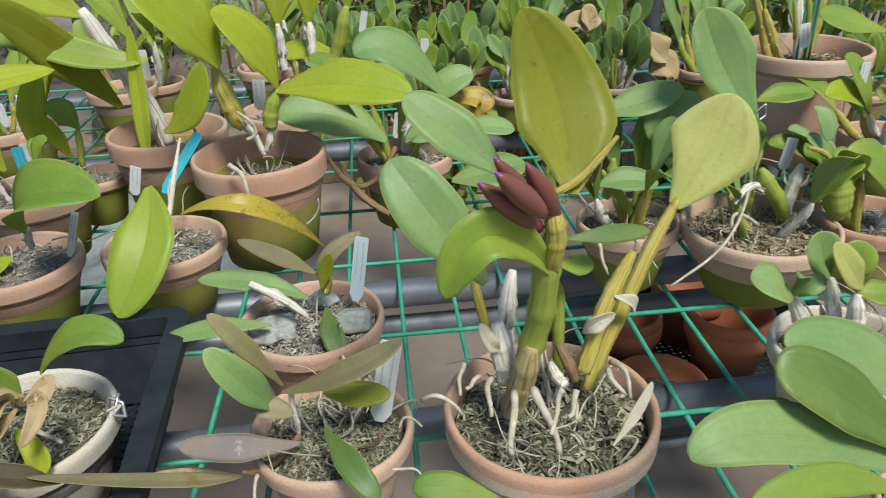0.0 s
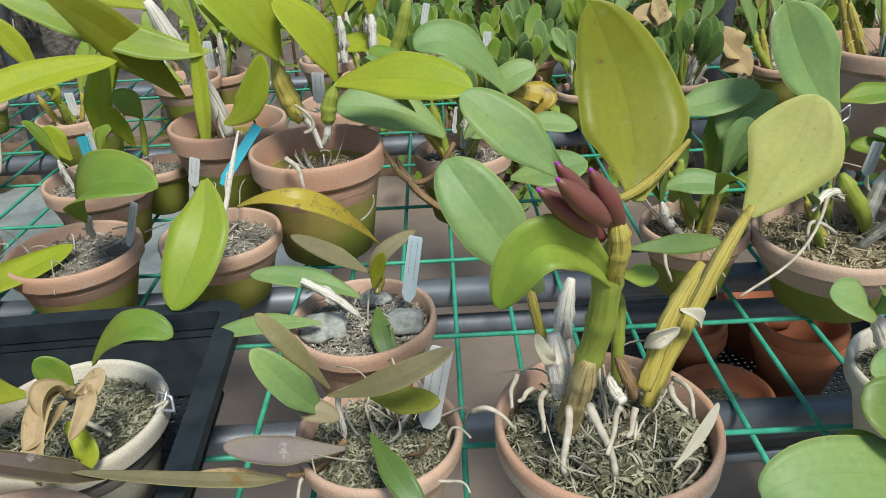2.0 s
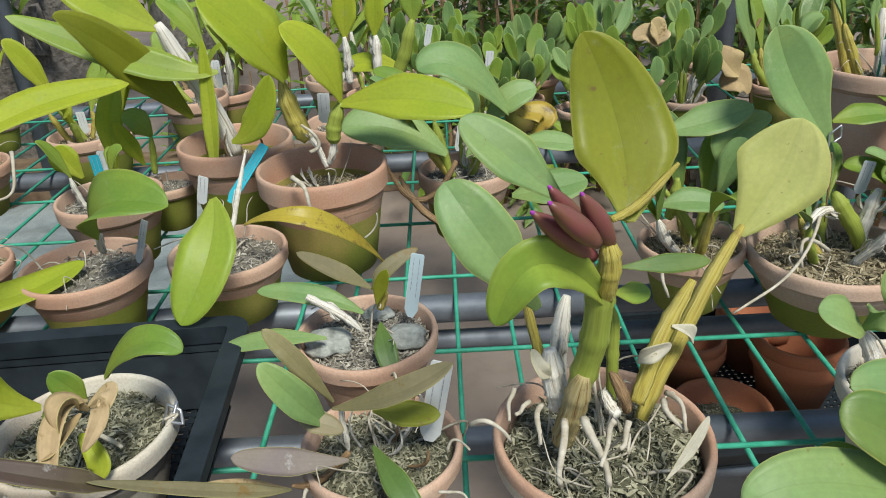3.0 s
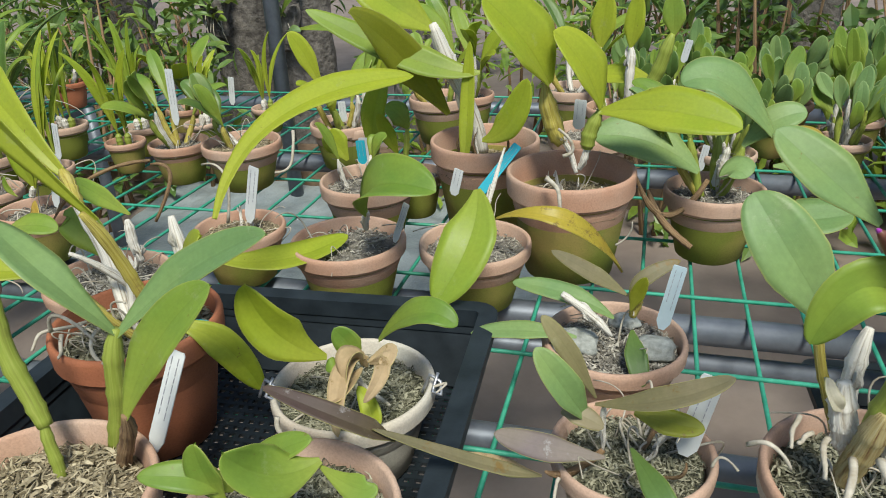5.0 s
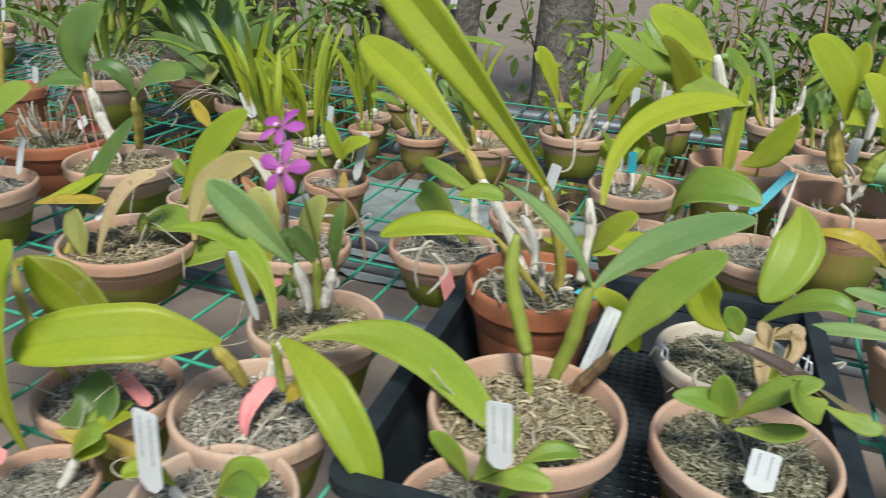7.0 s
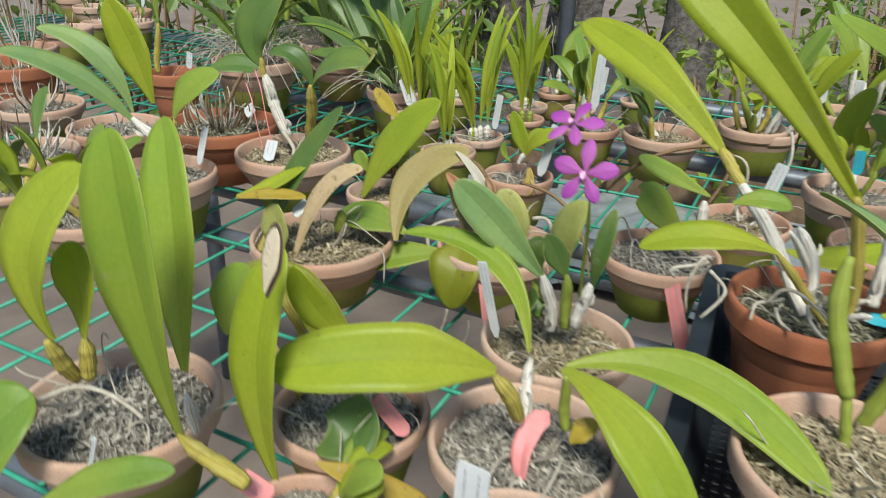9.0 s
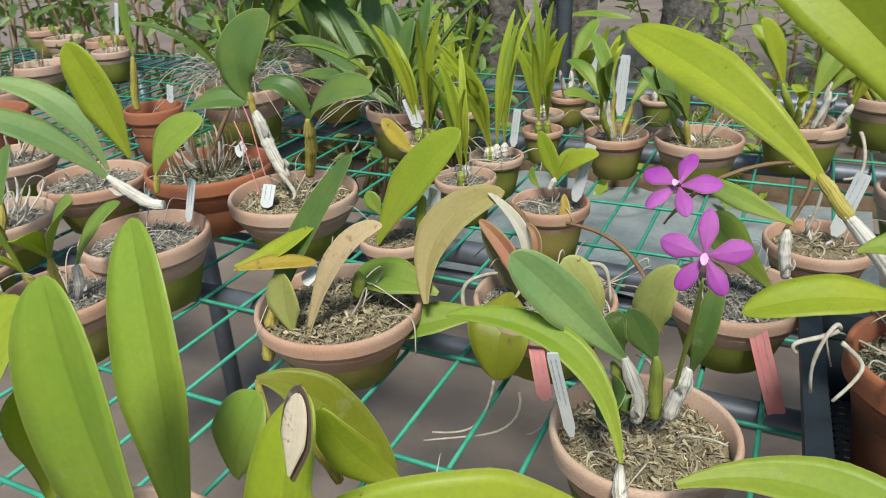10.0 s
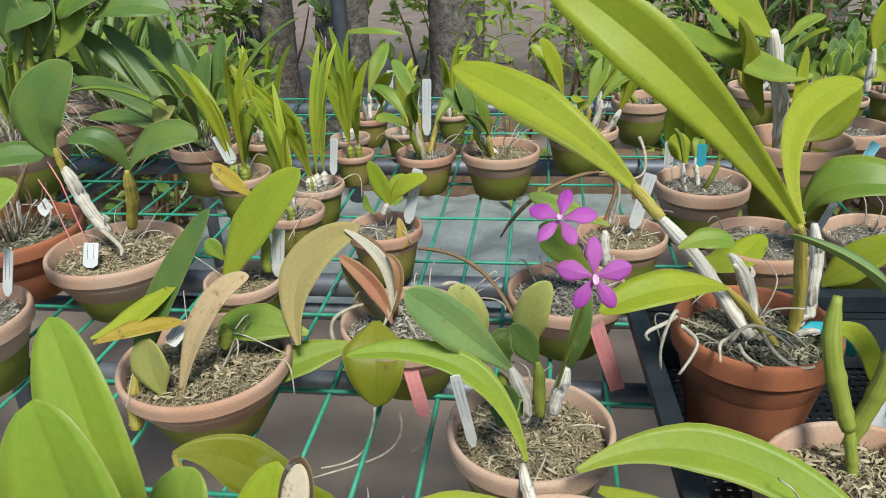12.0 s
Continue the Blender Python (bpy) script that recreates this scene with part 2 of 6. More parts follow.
def lathe(bm, profile, seg=36, mats=None, sharp=()):
    """Turn (radius, height) pairs round the z axis; mats gives a material slot for each band."""
    rings = []
    for r, z in profile:
        if r < 1e-5:
            rings.append([bm.verts.new((0, 0, z))])
        else:
            rings.append([bm.verts.new((r * math.cos(2 * math.pi * i / seg), r * math.sin(2 * math.pi * i / seg), z)) for i in range(seg)])
    for k in range(len(rings) - 1):
        a, b = rings[k], rings[k + 1]
        for i in range(seg):
            j = (i + 1) % seg
            q = [a[i % len(a)], a[j % len(a)], b[j % len(b)], b[i % len(b)]]
            q = list(dict.fromkeys(q))
            if len(q) > 2:
                f = bm.faces.new(q)
                f.material_index = mats[k] if mats else 0
    for k in sharp:
        for i in range(seg):
            e = bm.edges.get((rings[k][i], rings[k][(i + 1) % seg]))
            if e:
                e.smooth = False
    return bm


def bez(a, m, b, t):
    """The point at t of the curve from a through m (at one half) to b."""
    c = m * 2 - (a + b) / 2
    return a * (1 - t) ** 2 + c * 2 * t * (1 - t) + b * t * t


def tube(bm, pts, radii, seg=8):
    uvl = bm.loops.layers.uv.verify()
    rings = []
    side = None
    for i, p in enumerate(pts):
        d = (pts[min(i + 1, len(pts) - 1)] - pts[max(i - 1, 0)]).normalized()
        side = (d.orthogonal() if side is None else side - d * side.dot(d)).normalized()
        up = d.cross(side)
        rings.append([bm.verts.new(p + (side * math.cos(2 * math.pi * k / seg) + up * math.sin(2 * math.pi * k / seg)) * radii[i]) for k in range(seg)])
    n = len(rings) - 1
    for i, (a, b) in enumerate(zip(rings, rings[1:])):
        for k in range(seg):
            f = bm.faces.new((a[k], a[(k + 1) % seg], b[(k + 1) % seg], b[k]))
            for lp, c in zip(f.loops, ((k / seg, i / n), ((k + 1) / seg, i / n), ((k + 1) / seg, (i + 1) / n), (k / seg, (i + 1) / n))):
                lp[uvl].uv = c
    bm.faces.new(rings[0][::-1])
    bm.faces.new(rings[-1])
    return bm


def box(bm, lo, hi, m=None):
    vs = [bm.verts.new((x, y, z)) for z in (lo[2], hi[2]) for x, y in ((lo[0], lo[1]), (hi[0], lo[1]), (hi[0], hi[1]), (lo[0], hi[1]))]
    if m is not None:
        for v in vs:
            v.co = m @ v.co
    for q in ((0, 3, 2, 1), (4, 5, 6, 7), (0, 1, 5, 4), (1, 2, 6, 5), (2, 3, 7, 6), (3, 0, 4, 7)):
        bm.faces.new([vs[i] for i in q])
    return bm


V = Vector
UP, FRONT = V((0, 0, 1)), V((0, -0.9, 0.44)).normalized()
rng = random.Random(7)


def blade(bm, a, m, b, width, face=0.5, fold=0.35, thick=0.0022, shape=0.6, n=20, twist=0.0, wave=0.0, blunt=2.8):
    """A fleshy leaf from a through m to b. face: 0 turned to the front, 1 turned up. fold: depth of the channel along its midrib."""
    a, m, b = V(a), V(m), V(b)
    uvl = bm.loops.layers.uv.verify()
    nrm0 = (FRONT * (1 - face) + UP * face).normalized() if not isinstance(face, Vector) else face
    cross = (-1.0, -0.66, -0.3, 0.0, 0.3, 0.66, 1.0)
    top, bot = [], []
    ph = rng.uniform(0, 6)
    for i in range(n + 1):
        t = 0.3 * i / n + 0.7 * math.sin(0.5 * math.pi * i / n)
        p = bez(a, m, b, t)
        d = (bez(a, m, b, min(t + 0.02, 1)) - bez(a, m, b, max(t - 0.02, 0))).normalized()
        s = d.cross(nrm0)
        if s.length < 0.05:
            s = d.cross(V((1, 0, 0)))
        s.normalize()
        if twist:
            s = Matrix.Rotation(twist * (t - 0.3), 3, d) @ s
        u = s.cross(d).normalized()
        w = width * 0.5 * min(1.0, 0.13 + 1.18 * (t / shape) ** 1.0 if t < shape * 0.73 else 1.0) * max(0.002, 1 - max(0.0, (t - 0.42) / 0.58) ** blunt) ** 0.55
        fo = 1.25 * fold * (1 - 0.35 * t)
        row_t, row_b = [], []
        for k, c in enumerate(cross):
            lift = w * fo * abs(c) ** 1.12 + 0.05 * w * math.sin(3.1 * t + ph * 1.7) * c + wave * w * math.sin(7 * t + ph + c) * abs(c)
            q = p + s * (w * c) + u * lift
            th = thick * (1 - 0.75 * abs(c)) + 0.0002
            row_t.append(bm.verts.new(q + u * th * 0.5))
            row_b.append(bm.verts.new(q - u * th * 0.5 - (u * thick * 0.5 if k == 3 else V((0, 0, 0)))))
        top.append(row_t)
        bot.append(row_b)

    def quad(vs, uvs):
        f = bm.faces.new(vs)
        for lp, c in zip(f.loops, uvs):
            lp[uvl].uv = c

    K = len(cross)
    for i in range(n):
        for k in range(K - 1):
            x0, x1, y0, y1 = (cross[k] + 1) / 2, (cross[k + 1] + 1) / 2, i / n, (i + 1) / n
            quad((top[i][k], top[i][k + 1], top[i + 1][k + 1], top[i + 1][k]), ((x0, y0), (x1, y0), (x1, y1), (x0, y1)))
            quad((bot[i][k + 1], bot[i][k], bot[i + 1][k], bot[i + 1][k + 1]), ((x1, y0), (x0, y0), (x0, y1), (x1, y1)))
        for k, x in ((0, 0.0), (K - 1, 1.0)):
            quad((top[i][k], top[i + 1][k], bot[i + 1][k], bot[i][k]) if k == 0 else (top[i + 1][k], top[i][k], bot[i][k], bot[i + 1][k]), ((x, i / n),) * 4)
        for row in (top, bot):
            bm.edges.get((row[i][3], row[i + 1][3])).smooth = False
    return bm


def soil_mesh(seed, kind, strands):
    """A bed of chopped bark and moss, one unit in radius: a bumpy disc with loose strands on it."""
    r = random.Random(seed)
    vs, fs = [], []
    rings, seg = 7, 28
    for i in range(rings + 1):
        for k in range(seg):
            q, an = i / rings, 2 * math.pi * k / seg
            vs.append((q * math.cos(an), q * math.sin(an), 0.05 * r.uniform(-1, 1) - 0.10 * q * q if i else 0.0))
    for i in range(rings):
        for k in range(seg):
            j = (k + 1) % seg
            fs.append((i * seg + k, (i + 1) * seg + k, (i + 1) * seg + j, i * seg + j))
    for _ in range(strands):
        q, an = math.sqrt(r.random()) * 0.97, r.uniform(0, 2 * math.pi)
        p = V((q * math.cos(an), q * math.sin(an), 0.01 - 0.10 * q * q + r.uniform(0, 0.07)))
        d = V((r.gauss(0, 1), r.gauss(0, 1), r.gauss(0, 0.4))).normalized()
        ln, w, bend = r.uniform(0.05, 0.19), r.choice((0.006, 0.008, 0.010, 0.013, 0.022)), V((r.gauss(0, 1), r.gauss(0, 1), r.gauss(0, 0.7))) * 0.035
        s = d.cross(UP).normalized() * w
        u = s.cross(d).normalized() * w
        base = len(vs)
        for t in (-0.5, -0.17, 0.17, 0.5):
            c = p + d * ln * t + bend * (1 - 4 * t * t)
            e = 0.5 if abs(t) > 0.3 else 1.0
            vs += [tuple(c + s * e), tuple(c - s * e * 0.5 + u * e * 0.86), tuple(c - s * e * 0.5 - u * e * 0.86)]
        for t in (0, 3, 6):
            for k in range(3):
                j = (k + 1) % 3
                fs.append((base + t + k, base + t + j, base + t + 3 + j, base + t + 3 + k))
        fs += [(base + 2, base + 1, base), (base + 9, base + 10, base + 11)]
    me = bpy.data.meshes.new("potting_mix")
    me.from_pydata(vs, [], fs)
    me.materials.append(MIX[kind])
    return me


SOIL = {(kind, fine): soil_mesh(3 + i * 2 + fine, kind, 1700 if fine else 460) for i, kind in enumerate(MIX) for fine in (0, 1)}
BENCH = 0.755
POTS = {}
WORDS = {"clay": "weathered terracotta pot", "lime": "lime-crusted pot", "new": "orange clay pot", "pan": "shallow mossy pan", "moss": "tall algae-green pot", "bare": "plain terracotta pot", "crust": "clay pot with a limy collar"}


def potted(key, x, y, dia, h, style="clay", soil="grey", plant="green orchid", fine=0, base=BENCH, level=0.86, turn=None):
    """A clay pot with its bed of mix; the plant is added to the same thing."""
    root = tagged(new("potted_orchid"), f"{plant} in a {WORDS[style]}", "potted plant", "orchid pots on the bench")
    root.location = (x, y, base)
    spin = rng.uniform(0, 6.28) if turn is None else turn
    r, th = dia / 2, 0.005 + 0.013 * dia
    foot = {"pan": 0.60, "moss": 0.70}.get(style, 0.66) * r
    band = min(0.035, 0.26 * h) if style != "moss" else 0.24 * h
    lip = r - 0.004
    waist = foot + (lip - foot) * (1 - band / h)
    prof = [(0, 0.0), (foot * 0.9, 0.0), (foot, 0.004), (foot + (waist - foot) * 0.5, (h - band) * 0.5), (waist, h - band - 0.002), (lip - 0.001, h - band + 0.002), (r - 0.001, h - band + 0.007), (r - 0.0004, h - band * 0.42), (r, h - 0.006),
            (r - 0.0012, h - 0.001), (r - 0.003, h), (r - th + 0.002, h), (r - th, h - 0.003), (r - th - 0.002, h - band * 1.2), (foot - th * 0.6, 0.012), (0, 0.012)]
    rimm = {"clay": CLAY, "lime": CLAY_LIME, "new": CLAY_NEW, "pan": CLAY, "moss": CLAY, "bare": CLAY, "crust": CLAY}[style]
    bodym = {"clay": CLAY_MOSS, "lime": CLAY_LIME, "new": CLAY_NEW, "pan": CLAY_MOSS, "moss": CLAY_MOSS, "bare": CLAY, "crust": CLAY_MOSS}[style]
    mats = [1] * 5 + [2, 2] + [0] * 8
    bm = lathe(bmesh.new(), prof, 44, mats, (1, 4, 5, 6, 13))
    for v in bm.verts:
        an = math.atan2(v.co.y, v.co.x)
        wob = 1 + 0.006 * math.sin(2 * an + spin) + 0.003 * math.sin(5 * an + 2 * spin)
        v.co.x, v.co.y = v.co.x * wob, v.co.y * wob
    pot_ob = part("pot", bm, (rimm, bodym, CLAY_LIME if style in ("crust", "lime") else rimm), root, WORDS[style])
    pot_ob.rotation_euler = (0, 0, spin)
    bed = part("potting_mix", SOIL[(soil, fine)], None, root)
    ri = r - th - 0.003
    bed.location, bed.rotation_euler = (0, 0, h * level), (0, 0, spin)
    bed.scale = (ri, ri, ri)
    POTS[key] = (root, V((x, y, base)), r, h * level)
    return root


def _rel(key, p):
    return V(p) - POTS[key][1]


def leaf(key, a, m, b, width, face=0.5, kind="g", fold=0.25, wave=0.03, twist=0.0, shape=0.6, blunt=2.8):
    root = POTS[key][0]
    return part("leaf", blade(bmesh.new(), _rel(key, a), _rel(key, m), _rel(key, b), width, face, fold, wave=wave, twist=twist, shape=shape, blunt=blunt), LEAF[kind], root)


def bulb(key, a, m, b, r, kind="g", swell=0.5):
    """A ribbed, jointed stem or pseudobulb from a through m to b."""
    root = POTS[key][0]
    a, m, b = _rel(key, a), _rel(key, m), _rel(key, b)
    n, seg = 20, 16
    ph = rng.uniform(0, 6)
    ln = (b - a).length
    pts = [bez(a, m, b, i / n) + V((math.sin(7 * i / n + ph), math.cos(6 * i / n + ph), 0)) * min(r * 0.18, ln * 0.012) for i in range(n + 1)]
    rad = []
    for i in range(n + 1):
        t = i / n
        q = 1 - swell + swell * math.sin(math.pi * (0.16 + 0.72 * t)) ** 0.8
        q *= 1 - 0.45 * max(0.0, (t - 0.8) / 0.2) ** 1.5
        rad.append(r * (q + (0.12 if i % 6 == 3 else 0.0) + rng.uniform(-0.04, 0.04)))
    bm = tube(bmesh.new(), pts, rad, seg)
    depth = {"g": 0.02, "y": 0.16, "w": 0.14, "b": 0.16, "c": 0.05}[kind]
    for i, v in enumerate(bm.verts):
        c = pts[i // seg]
        k = i % seg
        v.co = c + (v.co - c) * (1 - depth * (0.5 + 0.5 * math.sin(2.4 * k + ph)) - depth * 0.6 * rng.random())
    if kind == "w" and ln > 7 * r:
        for _ in range(2):
            t = rng.uniform(0.1, 0.75)
            p = bez(a, m, b, t)
            d = (b - a).normalized()
            o = V((rng.gauss(0, 1), rng.gauss(0, 1) - 0.6, 0)).normalized()
            e = p + d * ln * rng.uniform(0.16, 0.3) + o * r * rng.uniform(1.2, 2.0)
            blade(bm, p + o * r * 0.7, (p + e) / 2 + o * r * 0.5, e, r * 1.1, o, 0.7, 0.0006, 0.5, 8, 0.4, 0.15, 1.2)
    return part("pseudobulb", bm, BULB[kind], root)


def rootlet(key, a, m, b, r=0.0025):
    a, m, b = _rel(key, a), _rel(key, m), _rel(key, b)
    ph, am = rng.uniform(0, 6), min(0.004, (b - a).length * 0.05)
    pts = [bez(a, m, b, i / 13) + V((math.sin(5.5 * i / 13 + ph), math.cos(4.3 * i / 13 + ph), math.sin(6.1 * i / 13 + 2 * ph))) * am for i in range(14)]
    return part("root", tube(bmesh.new(), pts, [r * (1 - 0.35 * i / 13 + rng.uniform(-0.08, 0.08)) for i in range(14)], 7), ROOT, POTS[key][0])


def stake(key, a, b, width, kind="w", face=0.3, lines=2):
    """A flat plant label from a (in the mix) up to b, with unreadable writing as bars."""
    root = POTS[key][0]
    a, b = _rel(key, a), _rel(key, b)
    d = (b - a).normalized()
    nrm = FRONT * (1 - face) + UP * face
    s = d.cross(nrm).normalized()
    u = s.cross(d)
    m = Matrix((s, d, u)).transposed().to_4x4()
    m.translation = a
    ln = (b - a).length
    bm = bmesh.new()
    o = [(-0.5, 0.12), (-0.2, 0.0), (0.2, 0.0), (0.5, 0.12), (0.5, 0.97), (0.42, 1.0), (-0.42, 1.0), (-0.5, 0.97)]
    lo, hi = [[bm.verts.new((x * width, y * ln, z)) for x, y in o] for z in (-0.0006, 0.0006)]
    bm.faces.new(hi)
    bm.faces.new(lo[::-1])
    for i in range(len(o)):
        j = (i + 1) % len(o)
        bm.faces.new((lo[i], lo[j], hi[j], hi[i]))
    bmesh.ops.transform(bm, matrix=m, verts=bm.verts)
    lab = part("plant_label", bm, {"w": WHITE, "s": BLUEWHITE, "r": RED, "t": TEAL}[kind], root, "", False)
    if lines:
        bm = bmesh.new()
        for i in range(lines):
            x0 = (i - (lines - 1) / 2) * width * 0.42
            y = 0.94
            for _ in range(7):
                w = rng.uniform(0.03, 0.10)
                for sgn in (1, -1):
                    z = 0.0013 if sgn > 0 else -0.0013
                    box(bm, (x0 - width * 0.018, (y - w) * ln, z - 0.0002), (x0 + width * 0.018, y * ln, z + 0.0002), m)
                y -= w + 0.02
        part("writing", bm, INK, lab, "dark illegible handwriting", False)
    return lab


def grow(key, kind, seed, count=4, size=1.0, tone="g", tall=1.0, label=True):
    """An orchid of a common habit, where single leaves need no exact place."""
    r = random.Random(seed)
    root, c, rad, lvl = POTS[key]
    top = c + V((0, 0, lvl))
    for i in range(count if kind != "roots" else int(count * 0.55)):
        an = r.uniform(0, 6.283)
        out = V((math.cos(an), math.sin(an), 0))
        p = top + out * rad * r.uniform(0.05, 0.5)
        if kind == "cat":
            q = p + (out * r.uniform(0.01, 0.05) + UP * r.uniform(0.05, 0.10) * tall) * size
            bulb(key, p, (p + q) / 2 + out * 0.004, q, 0.008 * size, r.choice("gyw"))
            for _ in range(r.choice((1, 1, 2))):
                an2 = an + r.uniform(-0.7, 0.7)
                o2 = V((math.cos(an2), math.sin(an2), 0))
                e = q + (o2 * r.uniform(0.03, 0.11) + UP * r.uniform(0.04, 0.13) * tall) * size
                leaf(key, q, (q + e) / 2 + UP * 0.014 * size, e, r.uniform(0.034, 0.05) * size, r.uniform(0.3, 0.9), r.choice(tone), r.uniform(0.15, 0.5), 0.04)
        elif kind == "strap":
            q = p + UP * 0.03
            bulb(key, p, (p + q) / 2, q, 0.008 * size, r.choice("wg"), 0.7)
            for _ in range(2):
                an2 = an + r.uniform(-0.9, 0.9)
                o2 = V((math.cos(an2), math.sin(an2), 0))
                e = q + (o2 * r.uniform(0.01, 0.10) + UP * r.uniform(0.10, 0.21) * tall) * size
                leaf(key, q, (q + e) / 2 + UP * 0.02 * size - o2 * 0.01, e, r.uniform(0.014, 0.023) * size, r.uniform(0, 0.6), r.choice(tone), 0.5, 0, r.uniform(-1, 1), 0.5, 1.3)
        elif kind == "clump":
            q = p + (out * r.uniform(0, 0.03) + UP * r.uniform(0.03, 0.09) * tall) * size
            bulb(key, p, (p + q) / 2, q, 0.005 * size, r.choice("gw"))
            e = q + (out * r.uniform(0, 0.05) + UP * r.uniform(0.05, 0.09) * tall) * size
            leaf(key, q, (q + e) / 2 + out * 0.006, e, r.uniform(0.022, 0.038) * size, r.uniform(0, 0.5), r.choice(tone), r.uniform(0.2, 0.5), 0.03)
        elif kind == "fan":
            q = p + UP * 0.03
            e = q + (out * r.uniform(0.06, 0.24) + UP * r.uniform(0.05, 0.24) * tall) * size
            leaf(key, q, (q + e) / 2 + UP * 0.04 * size, e, r.uniform(0.015, 0.027) * size, r.uniform(0.2, 0.9), r.choice(tone), 0.5, 0, r.uniform(-0.5, 0.5), 0.5, 1.4)
        elif kind == "roots":
            e = p + out * r.uniform(0.02, 0.12) * size + UP * r.uniform(-0.03, 0.07)
            rootlet(key, p, (p + e) / 2 + UP * 0.03 * size + V((r.gauss(0, 0.015), r.gauss(0, 0.015), 0)), e, r.uniform(0.0007, 0.0016))
        elif kind == "twigs":
            e = p + (out * r.uniform(0, 0.06) + UP * r.uniform(0.04, 0.11) * tall) * size
            bulb(key, p, (p + e) / 2 + out * 0.01, e, r.uniform(0.0012, 0.003), r.choice("bw"))


# ---- the setting ----
def slab(name, lo, hi, material, label, cat="", kind="structure"):
    ob = part(name, box(bmesh.new(), lo, hi), material, None, "", False)
    return tagged(ob, label, cat or name, kind=kind)


bm = bmesh.new()
bmesh.ops.create_grid(bm, x_segments=60, y_segments=60, size=60)
for v in bm.verts:
    v.co.z = 0.01 * noise.noise(v.co * 0.7) - 0.005
ground = tagged(part("ground", bm, GROUND, None), "packed brown earth floor of the shade house", "ground", kind="structure")

# wrinkled sheet on the floor behind the bench legs
bm = bmesh.new()
bmesh.ops.create_grid(bm, x_segments=90, y_segments=36, size=1)
for v in bm.verts:
    v.co = V((v.co.x * 1.0 - 1.35, v.co.y * 0.55 + 2.62, 0))
    v.co.z = 0.03 + 0.045 * noise.noise(v.co * 3.1) + 0.02 * noise.noise(v.co * 9)
tagged(part("plastic_sheet", bm, TARP, None), "crumpled grey plastic sheet lying on the floor", "plastic sheet")
tagged(part("timber_beam", box(bmesh.new(), (-3.4, 3.2, 0.0), (0.5, 3.36, 0.2)), BOARD, None, "", False), "dark weathered timber beam lying on the ground", "beam")

# the bench: welded mesh on a pipe frame
bench = tagged(new("mesh_bench"), "plant bench of green coated wire mesh on grey pipes", "bench")
X0, X1, Y0, Y1 = -4.06, 1.565, 0.045, 2.2


def rod(name, a, b, r, material, parent, seg=8):
    return part(name, tube(bmesh.new(), [V(a), V(a).lerp(V(b), 0.5), V(b)], [r] * 3, seg), material, parent)


x = X0
while x <= X1 + 0.001:
    rod("mesh_wire", (x, Y0, BENCH - 0.0075), (x, Y1, BENCH - 0.0075), 0.0032, WIRE, bench, 6)
    x += 0.075
for y in (Y0, *(0.2 * k for k in range(1, 12))):
    rod("mesh_wire", (X0, y, BENCH - 0.0025), (X1, y, BENCH - 0.0025), 0.0032, WIRE, bench, 6)
for y, z, r in ((0.655, BENCH - 0.029, 0.018), (0.955, BENCH - 0.032, 0.022), (0.068, BENCH - 0.032, 0.022), (1.60, BENCH - 0.032, 0.022), (2.17, BENCH - 0.032, 0.022)):
    rod("frame_pipe", (X0, y, z), (X1, y, z), r, PIPE, bench, 14)
rod("frame_pipe", (X0, 0.965, 0.66), (X1, 0.965, 0.66), 0.016, PIPE, bench, 14)
for x in (-3.3, -2.0, 1.3):
    rod("frame_pipe", (x, Y0, BENCH - 0.078), (x, Y1, BENCH - 0.078), 0.022, PIPE, bench, 14)
    for y in (0.075, 1.08, 2.16):
        rod("leg", (x + 0.03, y, 0.0), (x + 0.03, y, BENCH - 0.06), 0.022, PIPE, bench, 14)


